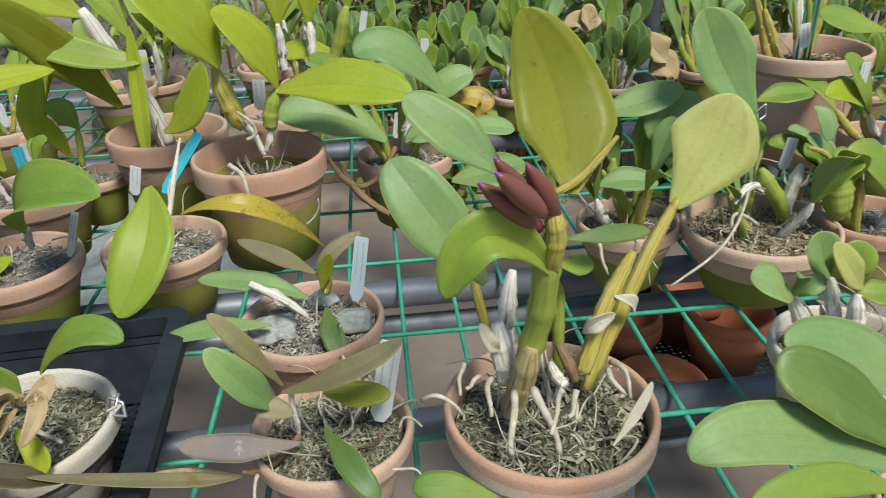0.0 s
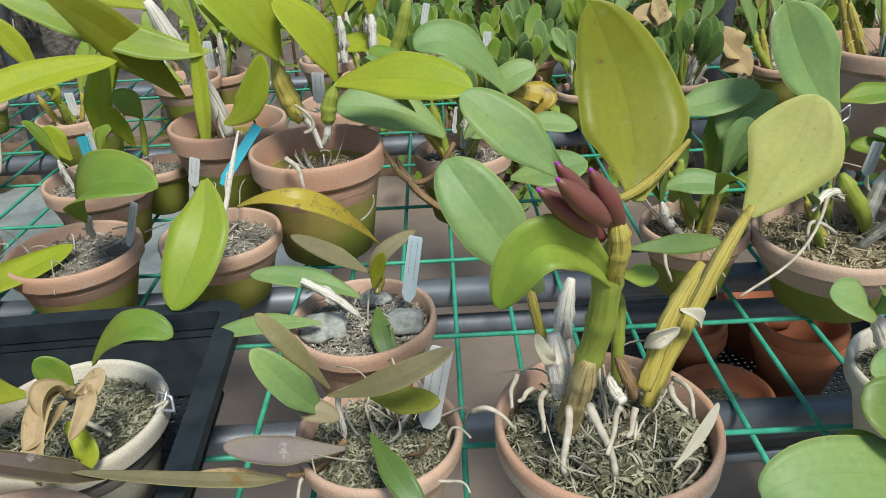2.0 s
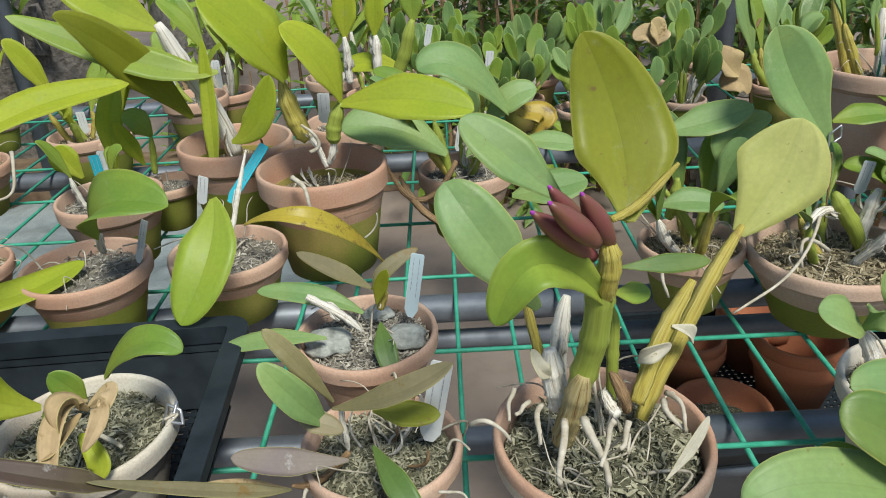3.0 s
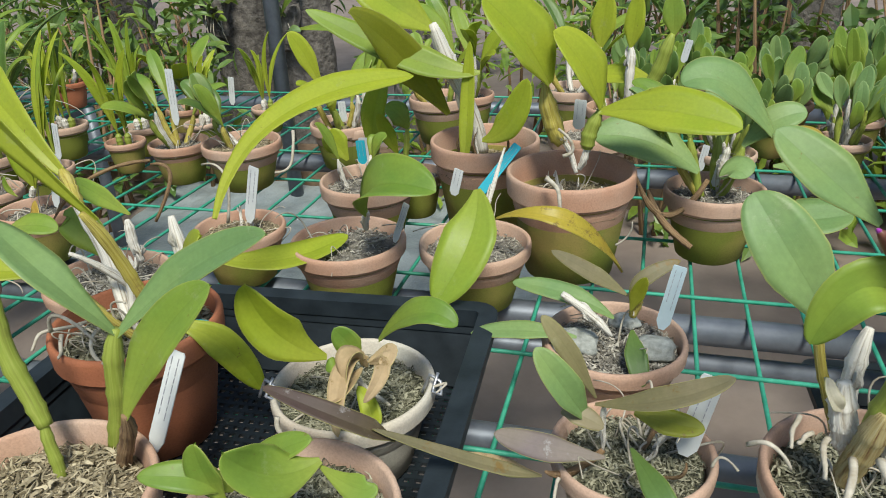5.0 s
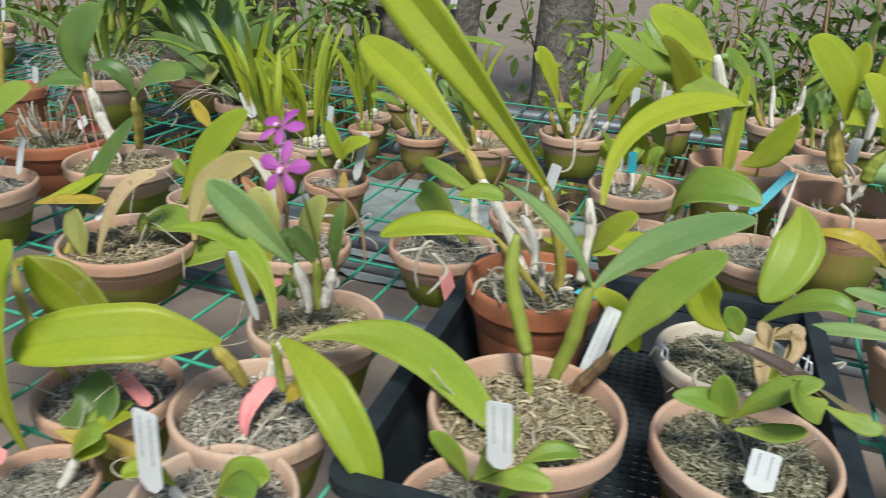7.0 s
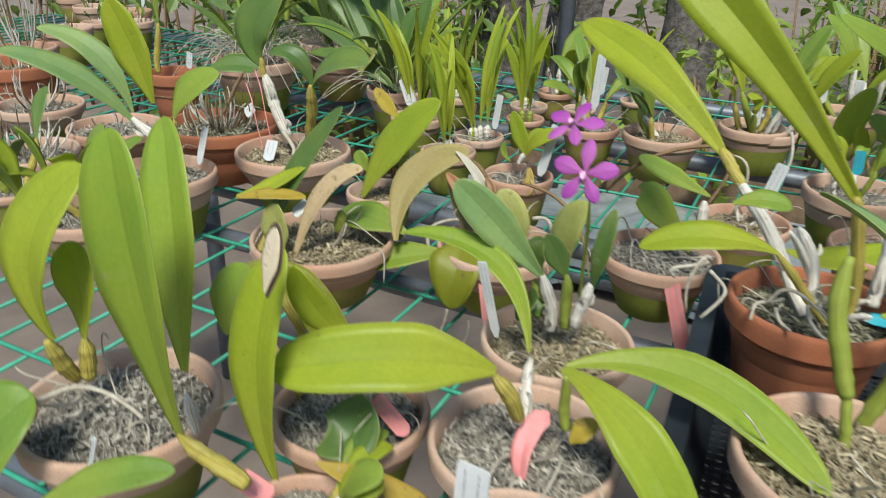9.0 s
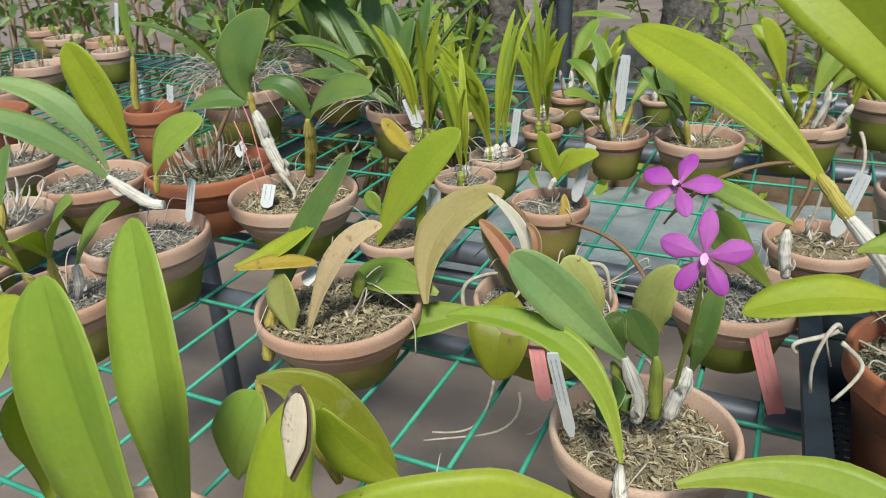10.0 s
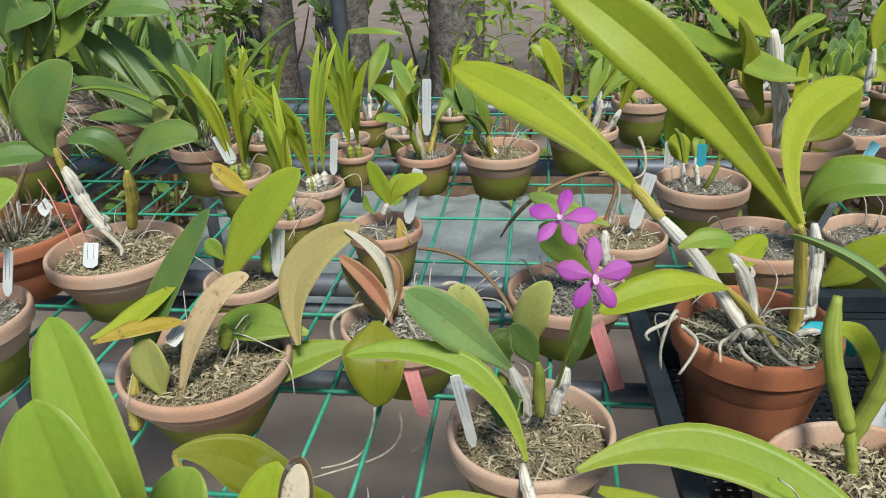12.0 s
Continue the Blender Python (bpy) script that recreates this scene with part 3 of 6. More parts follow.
def plastic_tray(name, c, sx, sy, h, turn, label, thick=0.006, rim=0.017, holes=True):
    """An open tray with a turned-out rim, ribbed walls and a pierced floor."""
    ob = tagged(new(name), label, "tray")
    ob.location, ob.rotation_euler = c, (0, 0, radians(turn))
    tp = 0.022

    def loop(bm, inset, z, n=5, rad=0.03):
        vs = []
        ax, ay = sx / 2 - inset, sy / 2 - inset
        rr = max(0.004, rad - inset)
        for qx, qy, a0 in ((1, 1, 0), (-1, 1, 90), (-1, -1, 180), (1, -1, 270)):
            for j in range(n):
                a = radians(a0 + 90 * j / (n - 1))
                vs.append(bm.verts.new((qx * (ax - rr) + rr * math.cos(a), qy * (ay - rr) + rr * math.sin(a), z)))
        return vs

    bm = bmesh.new()
    seq = [(tp + rim, 0.0), (tp * 0.5 + rim, h * 0.5), (rim, h * 0.72), (rim - 0.003, h * 0.73), (rim - 0.003, h * 0.78), (rim, h * 0.79), (rim * 0.9, h - 0.012), (0.0, h - 0.014), (0.0, h), (rim + thick, h),
           (rim + thick + 0.002, h * 0.8), (rim + thick, h * 0.79), (rim + thick + 0.002, h * 0.7), (rim + thick, h * 0.69), (tp + rim + thick, 0.008)]
    loops = [loop(bm, a, z) for a, z in seq]
    for a, b in zip(loops, loops[1:]):
        for k in range(len(a)):
            bm.faces.new((a[k], a[(k + 1) % len(a)], b[(k + 1) % len(a)], b[k]))
    part("tray_wall", bm, BLACK, ob, "", False)
    bm = bmesh.new()
    wx, wy = sx / 2 - tp - rim, sy / 2 - tp - rim
    step = 0.0125
    nx, ny = int(2 * wx / step), int(2 * wy / step)
    for a in range(nx + 1):
        x = -wx + 2 * wx * a / nx
        box(bm, (x - 0.0032, -wy, 0.001), (x + 0.0032, wy, 0.005))
    for a in range(ny + 1):
        y = -wy + 2 * wy * a / ny
        box(bm, (-wx, y - 0.0032, 0.0015), (wx, y + 0.0032, 0.0055))
    tagged(part("tray_floor", bm, BLACK, ob, "lattice floor of the black tray", False), kind="stuff")
    return ob


plastic_tray("nursery_tray", (-0.405, 0.45, BENCH), 0.49, 0.56, 0.105, 3, "black plastic nursery tray with a pierced floor on the mesh")

# spare pots in a second tray on the low shelf
shelf = tagged(new("low_shelf"), "low pipe shelf under the bench", "shelf")
for y in (0.93, 1.25):
    rod("shelf_pipe", (0.36, y, 0.40), (0.90, y, 0.40), 0.016, PIPE, shelf, 12)
for x in (0.44, 0.82):
    rod("shelf_leg", (x, 0.93, 0), (x, 0.93, 0.39), 0.016, PIPE, shelf, 12)
    rod("shelf_leg", (x, 1.25, 0), (x, 1.25, 0.39), 0.016, PIPE, shelf, 12)
plastic_tray("shelf_tray", (0.60, 1.09, 0.416), 0.60, 0.42, 0.075, 3, "black plastic tray holding spare clay pots")


def spare_pot(x, y, z, dia, h, tilt=0.0, holes=False, material=CLAY_NEW):
    r = dia / 2
    foot = 0.66 * r
    prof = [(0.012, 0), (foot, 0), (r * 0.93, h * 0.74), (r, h * 0.76), (r, h - 0.003), (r - 0.003, h), (r - 0.008, h), (r - 0.010, h * 0.75), (foot - 0.008, 0.01), (0.012, 0.01), (0.012, 0)]
    ob = part("clay_pot", lathe(bmesh.new(), prof, 40), material, None)
    ob.matrix_world = pose(x, y, z, tilt, tilt * 0.4, 0)
    return tagged(ob, "empty orange terracotta pot in the tray below the mesh", "pot", "spare pots")


for x, y, d, h, dz in ((0.655, 1.06, 0.155, 0.125, 0), (0.655, 1.06, 0.150, 0.125, 0.022), (0.64, 1.19, 0.155, 0.115, 0), (0.64, 1.19, 0.15, 0.115, 0.02), (0.49, 1.12, 0.125, 0.10, 0), (0.49, 1.12, 0.12, 0.10, 0.018)):
    spare_pot(x, y, 0.423 + dz, d, h)
dish = spare_pot(0.505, 0.985, 0.423, 0.165, 0.062)
dirt = part("potting_mix", SOIL[("dark", 0)], None, dish, "dark dirt left in the dish")
dirt.location, dirt.scale = (0, 0, 0.026), (0.064, 0.064, 0.04)

# ---- the potted orchids ----
potted("main", 0.183, 0.489, 0.188, 0.124, "crust", "dark", "budding broad-leaved orchid", 1)
potted("tagA", -0.038, 0.706, 0.163, 0.098, "bare", "grey", "orchid with narrow grey-green leaves", 1)
potted("dark", -0.011, 0.524, 0.150, 0.093, "bare", "dark", "purple-tinged orchid with dark narrow leaves", 1)
potted("big", -0.128, 1.063, 0.200, 0.170, "moss", "tan", "tall yellow-green orchid", 0, level=0.72)
potted("bigl", -0.298, 1.218, 0.196, 0.167, "moss", "tan", "tall orchid with a white papery stem", 0, level=0.72)
potted("midl", -0.251, 0.928, 0.167, 0.100, "clay", "grey", "orchid with one broad hanging leaf", 0)
potted("pale", -0.435, 0.891, 0.172, 0.107, "clay", "grey", "small orchid with curled leaf", 0)
potted("teal", -0.444, 1.250, 0.112, 0.084, "clay", "grey", "green leafy orchid", 0)
potted("white", -0.292, 0.549, 0.170, 0.102, "lime", "dark", "seedling orchid with withered brown leaves", 1, base=BENCH + 0.006)
potted("pan", 0.548, 0.836, 0.205, 0.102, "pan", "tan", "grey-green orchid with roots", 1)
potted("topr", 0.848, 1.304, 0.238, 0.215, "bare", "tan", "green leafy orchid", 0, level=0.85)
potted("behind", 0.385, 0.886, 0.142, 0.099, "pan", "tan", "grey-green orchid with roots", 1)
potted("rightA", 0.500, 0.553, 0.151, 0.106, "lime", "dark", "silvery small orchid", 1)
potted("cback", 0.092, 1.155, 0.158, 0.118, "clay", "grey", "green leafy orchid", 0)
potted("bk1", -0.473, 1.831, 0.130, 0.098, "clay", "grey", "green leafy orchid", 0)
potted("bk2", -0.666, 1.512, 0.133, 0.100, "clay", "tan", "green leafy orchid", 0)
potted("flower", -0.784, 0.414, 0.174, 0.108, "clay", "tan", "magenta flowering orchid", 1)
potted("redtag", -0.737, 0.736, 0.174, 0.095, "pan", "grey", "rooting green orchid", 1)
potted("roots", -0.951, 0.633, 0.181, 0.099, "pan", "grey", "rooting green orchid", 1)
potted("panA", -1.189, 0.527, 0.215, 0.099, "pan", "tan", "orchid with dark upright leaves", 1)
potted("r36", -1.226, 0.751, 0.121, 0.091, "clay", "tan", "green leafy orchid", 0)
potted("panB", -1.461, 0.810, 0.221, 0.110, "pan", "tan", "orchid with dark upright leaves", 1)
potted("hole", -1.684, 0.856, 0.240, 0.120, "new", "dark", "bare-stemmed orchid", 0)
potted("f39", -1.042, 0.937, 0.131, 0.098, "clay", "grey", "green leafy orchid", 0)
potted("r40", -1.234, 1.028, 0.116, 0.087, "clay", "grey", "green leafy orchid", 0)
potted("r41", -1.404, 1.204, 0.127, 0.095, "clay", "tan", "green leafy orchid", 0)
potted("r42", -1.230, 1.171, 0.112, 0.084, "clay", "grey", "green leafy orchid", 0)
potted("r43", -1.208, 1.397, 0.094, 0.075, "clay", "tan", "green leafy orchid", 0)
potted("r44", -1.033, 1.357, 0.135, 0.092, "clay", "grey", "green leafy orchid", 0)
potted("r45", -0.867, 1.345, 0.172, 0.103, "clay", "tan", "green leafy orchid", 0)
potted("c46", -0.644, 0.937, 0.149, 0.092, "clay", "tan", "green leafy orchid", 0)
potted("t8", -0.487, 1.114, 0.170, 0.119, "clay", "grey", "green leafy orchid", 0)
potted("b48", -0.524, 1.725, 0.155, 0.116, "clay", "grey", "green leafy orchid", 0)
potted("b49", -0.695, 1.506, 0.152, 0.106, "clay", "tan", "green leafy orchid", 0)
potted("b50", -1.021, 1.756, 0.092, 0.069, "clay", "tan", "green leafy orchid", 0)
potted("b50b", -1.234, 1.694, 0.106, 0.079, "clay", "tan", "green leafy orchid", 0)
potted("b50c", -1.134, 1.601, 0.087, 0.065, "clay", "grey", "green leafy orchid", 0)
potted("mess", -1.539, 1.348, 0.168, 0.118, "clay", "grey", "green leafy orchid", 0)
potted("or52", -1.821, 1.944, 0.104, 0.083, "new", "tan", "green leafy orchid", 0)
potted("p54", -2.199, 0.809, 0.196, 0.098, "pan", "grey", "green leafy orchid", 0)
potted("p55", -1.900, 0.769, 0.201, 0.101, "pan", "grey", "green leafy orchid", 0)
potted("p56", -1.923, 0.580, 0.185, 0.092, "pan", "grey", "green leafy orchid", 0)
potted("p57", -1.568, 0.577, 0.192, 0.115, "clay", "grey", "green leafy orchid", 0)
potted("or58", -2.093, 1.126, 0.139, 0.132, "new", "tan", "green leafy orchid", 0, level=0.60)
potted("p59", -1.808, 0.458, 0.107, 0.075, "clay", "grey", "green leafy orchid", 0)
potted("p60", -1.561, 0.418, 0.164, 0.099, "clay", "grey", "green leafy orchid", 0)
potted("fr63", -1.110, 0.090, 0.190, 0.114, "clay", "grey", "green leafy orchid", 1)
potted("fr64", -0.752, 0.234, 0.178, 0.107, "clay", "grey", "green leafy orchid", 1)
potted("fr65", -0.926, 0.208, 0.158, 0.095, "clay", "grey", "green leafy orchid", 1)
potted("fr66", -0.711, 0.107, 0.153, 0.100, "clay", "grey", "green leafy orchid", 1)
potted("fr67", -0.895, 0.081, 0.114, 0.074, "clay", "grey", "green leafy orchid", 1)
potted("fr68", -0.496, 0.196, 0.141, 0.092, "clay", "grey", "green leafy orchid", 1, base=BENCH + 0.006)
potted("red29", -0.536, 0.545, 0.181, 0.154, "new", "dark", "large strap-leaved orchid with papery stems", 1, base=BENCH + 0.006, level=0.86)
potted("sand30", -0.483, 0.319, 0.203, 0.122, "clay", "tan", "green-stemmed orchid", 1, base=BENCH + 0.006)
potted("fr31", -0.271, 0.358, 0.183, 0.113, "clay", "dark", "small seedling orchid", 1, base=BENCH + 0.006)
potted("fright", 0.479, 0.374, 0.107, 0.075, "clay", "grey", "green leafy orchid", 0)
potted("st1", -0.130, 1.413, 0.164, 0.131, "clay", "grey", "green leafy orchid", 0)
potted("cl1", 0.135, 1.467, 0.116, 0.081, "clay", "grey", "green leafy orchid", 0)
potted("cl2", 0.246, 1.708, 0.107, 0.075, "clay", "tan", "green leafy orchid", 0)
potted("cl3", 0.365, 1.589, 0.113, 0.079, "clay", "grey", "green leafy orchid", 0)
potted("cl4", 0.603, 1.636, 0.104, 0.073, "clay", "tan", "green leafy orchid", 0)
potted("cl5", 0.475, 1.495, 0.096, 0.068, "clay", "grey", "green leafy orchid", 0)
potted("cl6", 0.832, 1.679, 0.121, 0.085, "clay", "tan", "green leafy orchid", 0)
potted("cl7", 0.020, 1.854, 0.114, 0.079, "clay", "grey", "green leafy orchid", 0)
for i, (x, y, d) in enumerate(((0.16, 1.93, 0.11), (0.30, 1.88, 0.12), (0.43, 1.76, 0.11), (0.50, 1.97, 0.12), (0.62, 1.82, 0.11), (0.73, 1.98, 0.12), (0.95, 1.86, 0.12), (1.10, 1.70, 0.13), (1.08, 1.45, 0.13), (-0.06, 2.05, 0.11))):
    potted(f"hedge{i}", x, y, d, 0.08, "clay", "grey", "dense clump of upright grey-green leaves", 0)
potted("rr1", 0.893, 1.098, 0.142, 0.113, "clay", "tan", "green leafy orchid", 0)
potted("rr2", 0.704, 0.832, 0.144, 0.101, "clay", "grey", "green leafy orchid", 0)
potted("far1", -2.918, 1.455, 0.162, 0.129, "clay", "grey", "green leafy orchid", 0)
potted("far2", -3.134, 1.746, 0.118, 0.094, "clay", "tan", "green leafy orchid", 0)
potted("far3", -3.358, 1.913, 0.150, 0.120, "clay", "grey", "green leafy orchid", 0)
potted("far4", -3.108, 1.899, 0.155, 0.124, "clay", "tan", "green leafy orchid", 0)
potted("far5", -2.960, 1.781, 0.136, 0.109, "clay", "grey", "green leafy orchid", 0)
potted("far6", -2.943, 1.409, 0.112, 0.090, "clay", "tan", "green leafy orchid", 0)
potted("far7", -2.650, 1.102, 0.176, 0.141, "clay", "grey", "green leafy orchid", 0)
potted("or62", -2.362, 0.875, 0.207, 0.165, "new", "tan", "green leafy orchid", 0)
potted("mess2", -1.994, 1.334, 0.238, 0.143, "clay", "grey", "green leafy orchid", 0)
potted("bk3", -0.209, 1.860, 0.151, 0.113, "clay", "grey", "green leafy orchid", 0)
potted("bk4", -0.096, 1.711, 0.140, 0.105, "clay", "tan", "green leafy orchid", 0)
potted("bk5", 0.060, 2.016, 0.120, 0.090, "clay", "grey", "green leafy orchid", 0)
potted("bk6", -1.443, 1.473, 0.115, 0.086, "clay", "tan", "green leafy orchid", 0)
potted("bk7", -1.248, 1.524, 0.101, 0.075, "clay", "grey", "green leafy orchid", 0)
potted("bl1", -1.871, 1.575, 0.193, 0.116, "clay", "tan", "green leafy orchid", 0)
potted("bl2", -2.047, 1.750, 0.179, 0.125, "clay", "grey", "green leafy orchid", 0)
potted("far8", -3.707, 2.094, 0.139, 0.111, "clay", "tan", "green leafy orchid", 0)

# ---- leaves, stems, roots and labels, plant by plant ----
bulb("main", (0.157, 0.461, 0.946), (0.163, 0.450, 1.007), (0.169, 0.440, 1.072), 0.0105, "g", 0.25)
bulb("main", (0.168, 0.440, 1.043), (0.167, 0.430, 1.069), (0.165, 0.430, 1.091), 0.0080, "y", 0.25)
bulb("main", (0.146, 0.466, 0.890), (0.151, 0.461, 0.925), (0.158, 0.451, 0.968), 0.0104, "c", 0.25)
bulb("main", (0.146, 0.482, 0.912), (0.141, 0.482, 0.935), (0.136, 0.483, 0.969), 0.0111, "w", 0.2)
bulb("main", (0.154, 0.491, 0.894), (0.145, 0.502, 0.946), (0.154, 0.511, 1.002), 0.0081, "w", 0.3)
bulb("main", (0.218, 0.496, 0.883), (0.260, 0.533, 0.955), (0.313, 0.569, 1.027), 0.0075, "y")
bulb("main", (0.206, 0.477, 0.917), (0.224, 0.496, 0.954), (0.257, 0.523, 1.002), 0.0080, "y", 0.25)
bulb("main", (0.192, 0.508, 0.895), (0.193, 0.508, 0.949), (0.189, 0.509, 0.990), 0.0053, "g")
bulb("main", (0.141, 0.502, 0.909), (0.131, 0.523, 0.951), (0.118, 0.524, 0.998), 0.0049, "y")
bulb("main", (0.179, 0.479, 1.082), (0.200, 0.488, 1.090), (0.228, 0.495, 1.116), 0.0037, "y")
leaf("main", (0.192, 0.488, 1.075), (0.192, 0.528, 1.130), (0.164, 0.541, 1.202), 0.078, 0.00, "o", 0.3, 0.09, 0.0, 0.5, 1.7)
leaf("main", (0.171, 0.440, 1.033), (0.120, 0.414, 1.084), (0.089, 0.406, 1.045), 0.034, 0.15, "g", 0.7)
leaf("main", (0.128, 0.493, 1.002), (0.089, 0.497, 1.061), (0.060, 0.519, 1.101), 0.051, 0.15, "s", 0.25)
leaf("main", (0.151, 0.532, 1.076), (0.111, 0.545, 1.109), (0.075, 0.558, 1.138), 0.042, 0.35, "s", 0.3)
leaf("main", (0.309, 0.569, 1.020), (0.342, 0.584, 1.064), (0.362, 0.598, 1.110), 0.088, 0.10, "p", 0.15, 0.1, 0.0, 0.75, 1.5)
leaf("main", (0.184, 0.469, 1.048), (0.221, 0.476, 1.045), (0.254, 0.483, 1.042), 0.015, 0.30, "d", 0.2)
leaf("main", (0.183, 0.479, 1.021), (0.199, 0.488, 1.014), (0.215, 0.496, 1.011), 0.018, 0.30, "g")
rootlet("main", (0.144, 0.452, 0.921), (0.138, 0.432, 0.910), (0.139, 0.422, 0.887), 0.0035)
rootlet("main", (0.157, 0.441, 0.934), (0.162, 0.420, 0.928), (0.170, 0.410, 0.894), 0.0038)
rootlet("main", (0.128, 0.463, 0.931), (0.122, 0.444, 0.930), (0.122, 0.434, 0.916), 0.0026)
rootlet("main", (0.181, 0.439, 0.932), (0.173, 0.430, 0.924), (0.164, 0.410, 0.914), 0.0026)
rootlet("main", (0.193, 0.448, 0.924), (0.189, 0.438, 0.915), (0.182, 0.429, 0.913), 0.0027)
rootlet("main", (0.105, 0.465, 0.949), (0.102, 0.455, 0.940), (0.099, 0.446, 0.931), 0.0022)
rootlet("main", (0.230, 0.485, 0.914), (0.231, 0.465, 0.912), (0.238, 0.454, 0.908), 0.0028)
rootlet("main", (0.234, 0.485, 0.920), (0.238, 0.464, 0.920), (0.242, 0.454, 0.907), 0.0023)
rootlet("main", (0.070, 0.448, 0.930), (0.086, 0.437, 0.937), (0.099, 0.436, 0.920), 0.0021)
rootlet("main", (0.120, 0.474, 0.926), (0.112, 0.465, 0.926), (0.106, 0.455, 0.929), 0.0023)
bulb("main", (0.199, 0.478, 0.909), (0.194, 0.478, 0.929), (0.186, 0.489, 0.940), 0.0056, "b")
bulb("main", (0.189, 0.468, 0.914), (0.185, 0.479, 0.915), (0.182, 0.489, 0.923), 0.0057, "w")
leaf("main", (0.217, 0.422, 0.886), (0.237, 0.433, 0.907), (0.253, 0.444, 0.928), 0.009, 0.10, "n", 0.6)
leaf("main", (0.206, 0.480, 0.955), (0.214, 0.474, 0.968), (0.230, 0.478, 0.972), 0.014, 0.30, "n", 0.7, 0.3, 1.2)
leaf("main", (0.236, 0.500, 0.975), (0.250, 0.503, 0.966), (0.258, 0.508, 0.952), 0.012, 0.30, "n", 0.7, 0.3, -1.0)
leaf("main", (0.136, 0.474, 0.950), (0.126, 0.468, 0.963), (0.120, 0.470, 0.980), 0.013, 0.20, "n", 0.7, 0.3, 0.9)
grow("main", "roots", 5, 30, 0.5)
grow("main", "roots", 15, 20, 0.35)

leaf("tagA", (-0.019, 0.685, 0.874), (-0.013, 0.654, 0.861), (-0.004, 0.633, 0.838), 0.024, 0.50, "d")
leaf("tagA", (-0.040, 0.707, 0.874), (-0.090, 0.711, 0.896), (-0.156, 0.716, 0.904), 0.029, 0.60, "s")
leaf("tagA", (-0.077, 0.669, 0.868), (-0.138, 0.674, 0.866), (-0.198, 0.679, 0.853), 0.025, 0.60, "s")
leaf("tagA", (-0.021, 0.705, 0.895), (-0.012, 0.704, 0.926), (0.026, 0.721, 0.945), 0.018, 0.30, "r")
leaf("tagA", (-0.027, 0.705, 0.906), (-0.066, 0.739, 0.910), (-0.119, 0.773, 0.921), 0.021, 0.50, "r")
leaf("tagA", (-0.022, 0.695, 0.893), (-0.016, 0.695, 0.914), (-0.008, 0.694, 0.935), 0.016, 0.10, "o")
bulb("tagA", (-0.097, 0.691, 0.909), (-0.070, 0.689, 0.891), (-0.040, 0.686, 0.864), 0.0049, "w")
bulb("tagA", (-0.020, 0.705, 0.880), (-0.016, 0.705, 0.894), (-0.015, 0.704, 0.905), 0.0056, "y")
stake("tagA", (0.012, 0.712, 0.863), (0.026, 0.711, 0.943), 0.0152, "s")
grow("tagA", "roots", 25, 14, 0.5)

leaf("dark", (-0.050, 0.497, 0.891), (-0.070, 0.478, 0.937), (-0.094, 0.480, 0.972), 0.028, 0.50, "s", 0.5)
leaf("dark", (-0.045, 0.506, 0.911), (-0.069, 0.498, 0.960), (-0.092, 0.500, 0.991), 0.017, 0.40, "r")
leaf("dark", (-0.044, 0.496, 0.911), (0.011, 0.472, 0.941), (0.059, 0.468, 0.972), 0.021, 0.50, "r", 0.5)
leaf("dark", (-0.033, 0.475, 0.873), (-0.082, 0.469, 0.880), (-0.126, 0.463, 0.893), 0.024, 0.40, "u", 0.1, 0.06)
leaf("dark", (-0.012, 0.484, 0.879), (0.010, 0.442, 0.874), (0.031, 0.420, 0.856), 0.022, 0.50, "d")
leaf("dark", (-0.012, 0.504, 0.901), (0.016, 0.502, 0.897), (0.046, 0.499, 0.897), 0.023, 0.40, "o")
leaf("dark", (-0.072, 0.489, 0.903), (-0.058, 0.487, 0.905), (-0.036, 0.486, 0.895), 0.020, 0.50, "r")
bulb("dark", (-0.037, 0.496, 0.913), (-0.037, 0.496, 0.889), (-0.036, 0.496, 0.864), 0.0029, "w")
bulb("dark", (-0.036, 0.496, 0.864), (-0.063, 0.488, 0.840), (-0.082, 0.469, 0.854), 0.0039, "b")
rootlet("dark", (0.050, 0.469, 0.886), (0.058, 0.468, 0.895), (0.068, 0.457, 0.894), 0.0014)
rootlet("dark", (0.041, 0.439, 0.869), (0.059, 0.438, 0.869), (0.065, 0.427, 0.865), 0.0014)
rootlet("dark", (-0.069, 0.468, 0.850), (-0.073, 0.459, 0.847), (-0.070, 0.448, 0.838), 0.0019)
stake("dark", (0.033, 0.520, 0.850), (0.050, 0.519, 0.937), 0.0193, "w")
grow("dark", "roots", 8, 22, 0.7)
grow("dark", "twigs", 9, 8, 0.5)

leaf("dark", (-0.202, 0.424, 0.903), (-0.243, 0.402, 0.938), (-0.304, 0.404, 0.956), 0.019, 0.60, "v", 0.5, 0.0, 0.0, 0.3, 2.0)
leaf("dark", (-0.087, 0.480, 0.838), (-0.139, 0.454, 0.865), (-0.214, 0.410, 0.924), 0.013, 0.60, "r", 0.5, 0.03, 0.0, 0.4, 2.0)
leaf("dark", (-0.087, 0.480, 0.838), (-0.119, 0.471, 0.848), (-0.153, 0.450, 0.875), 0.017, 0.60, "b", 0.5, 0.1)

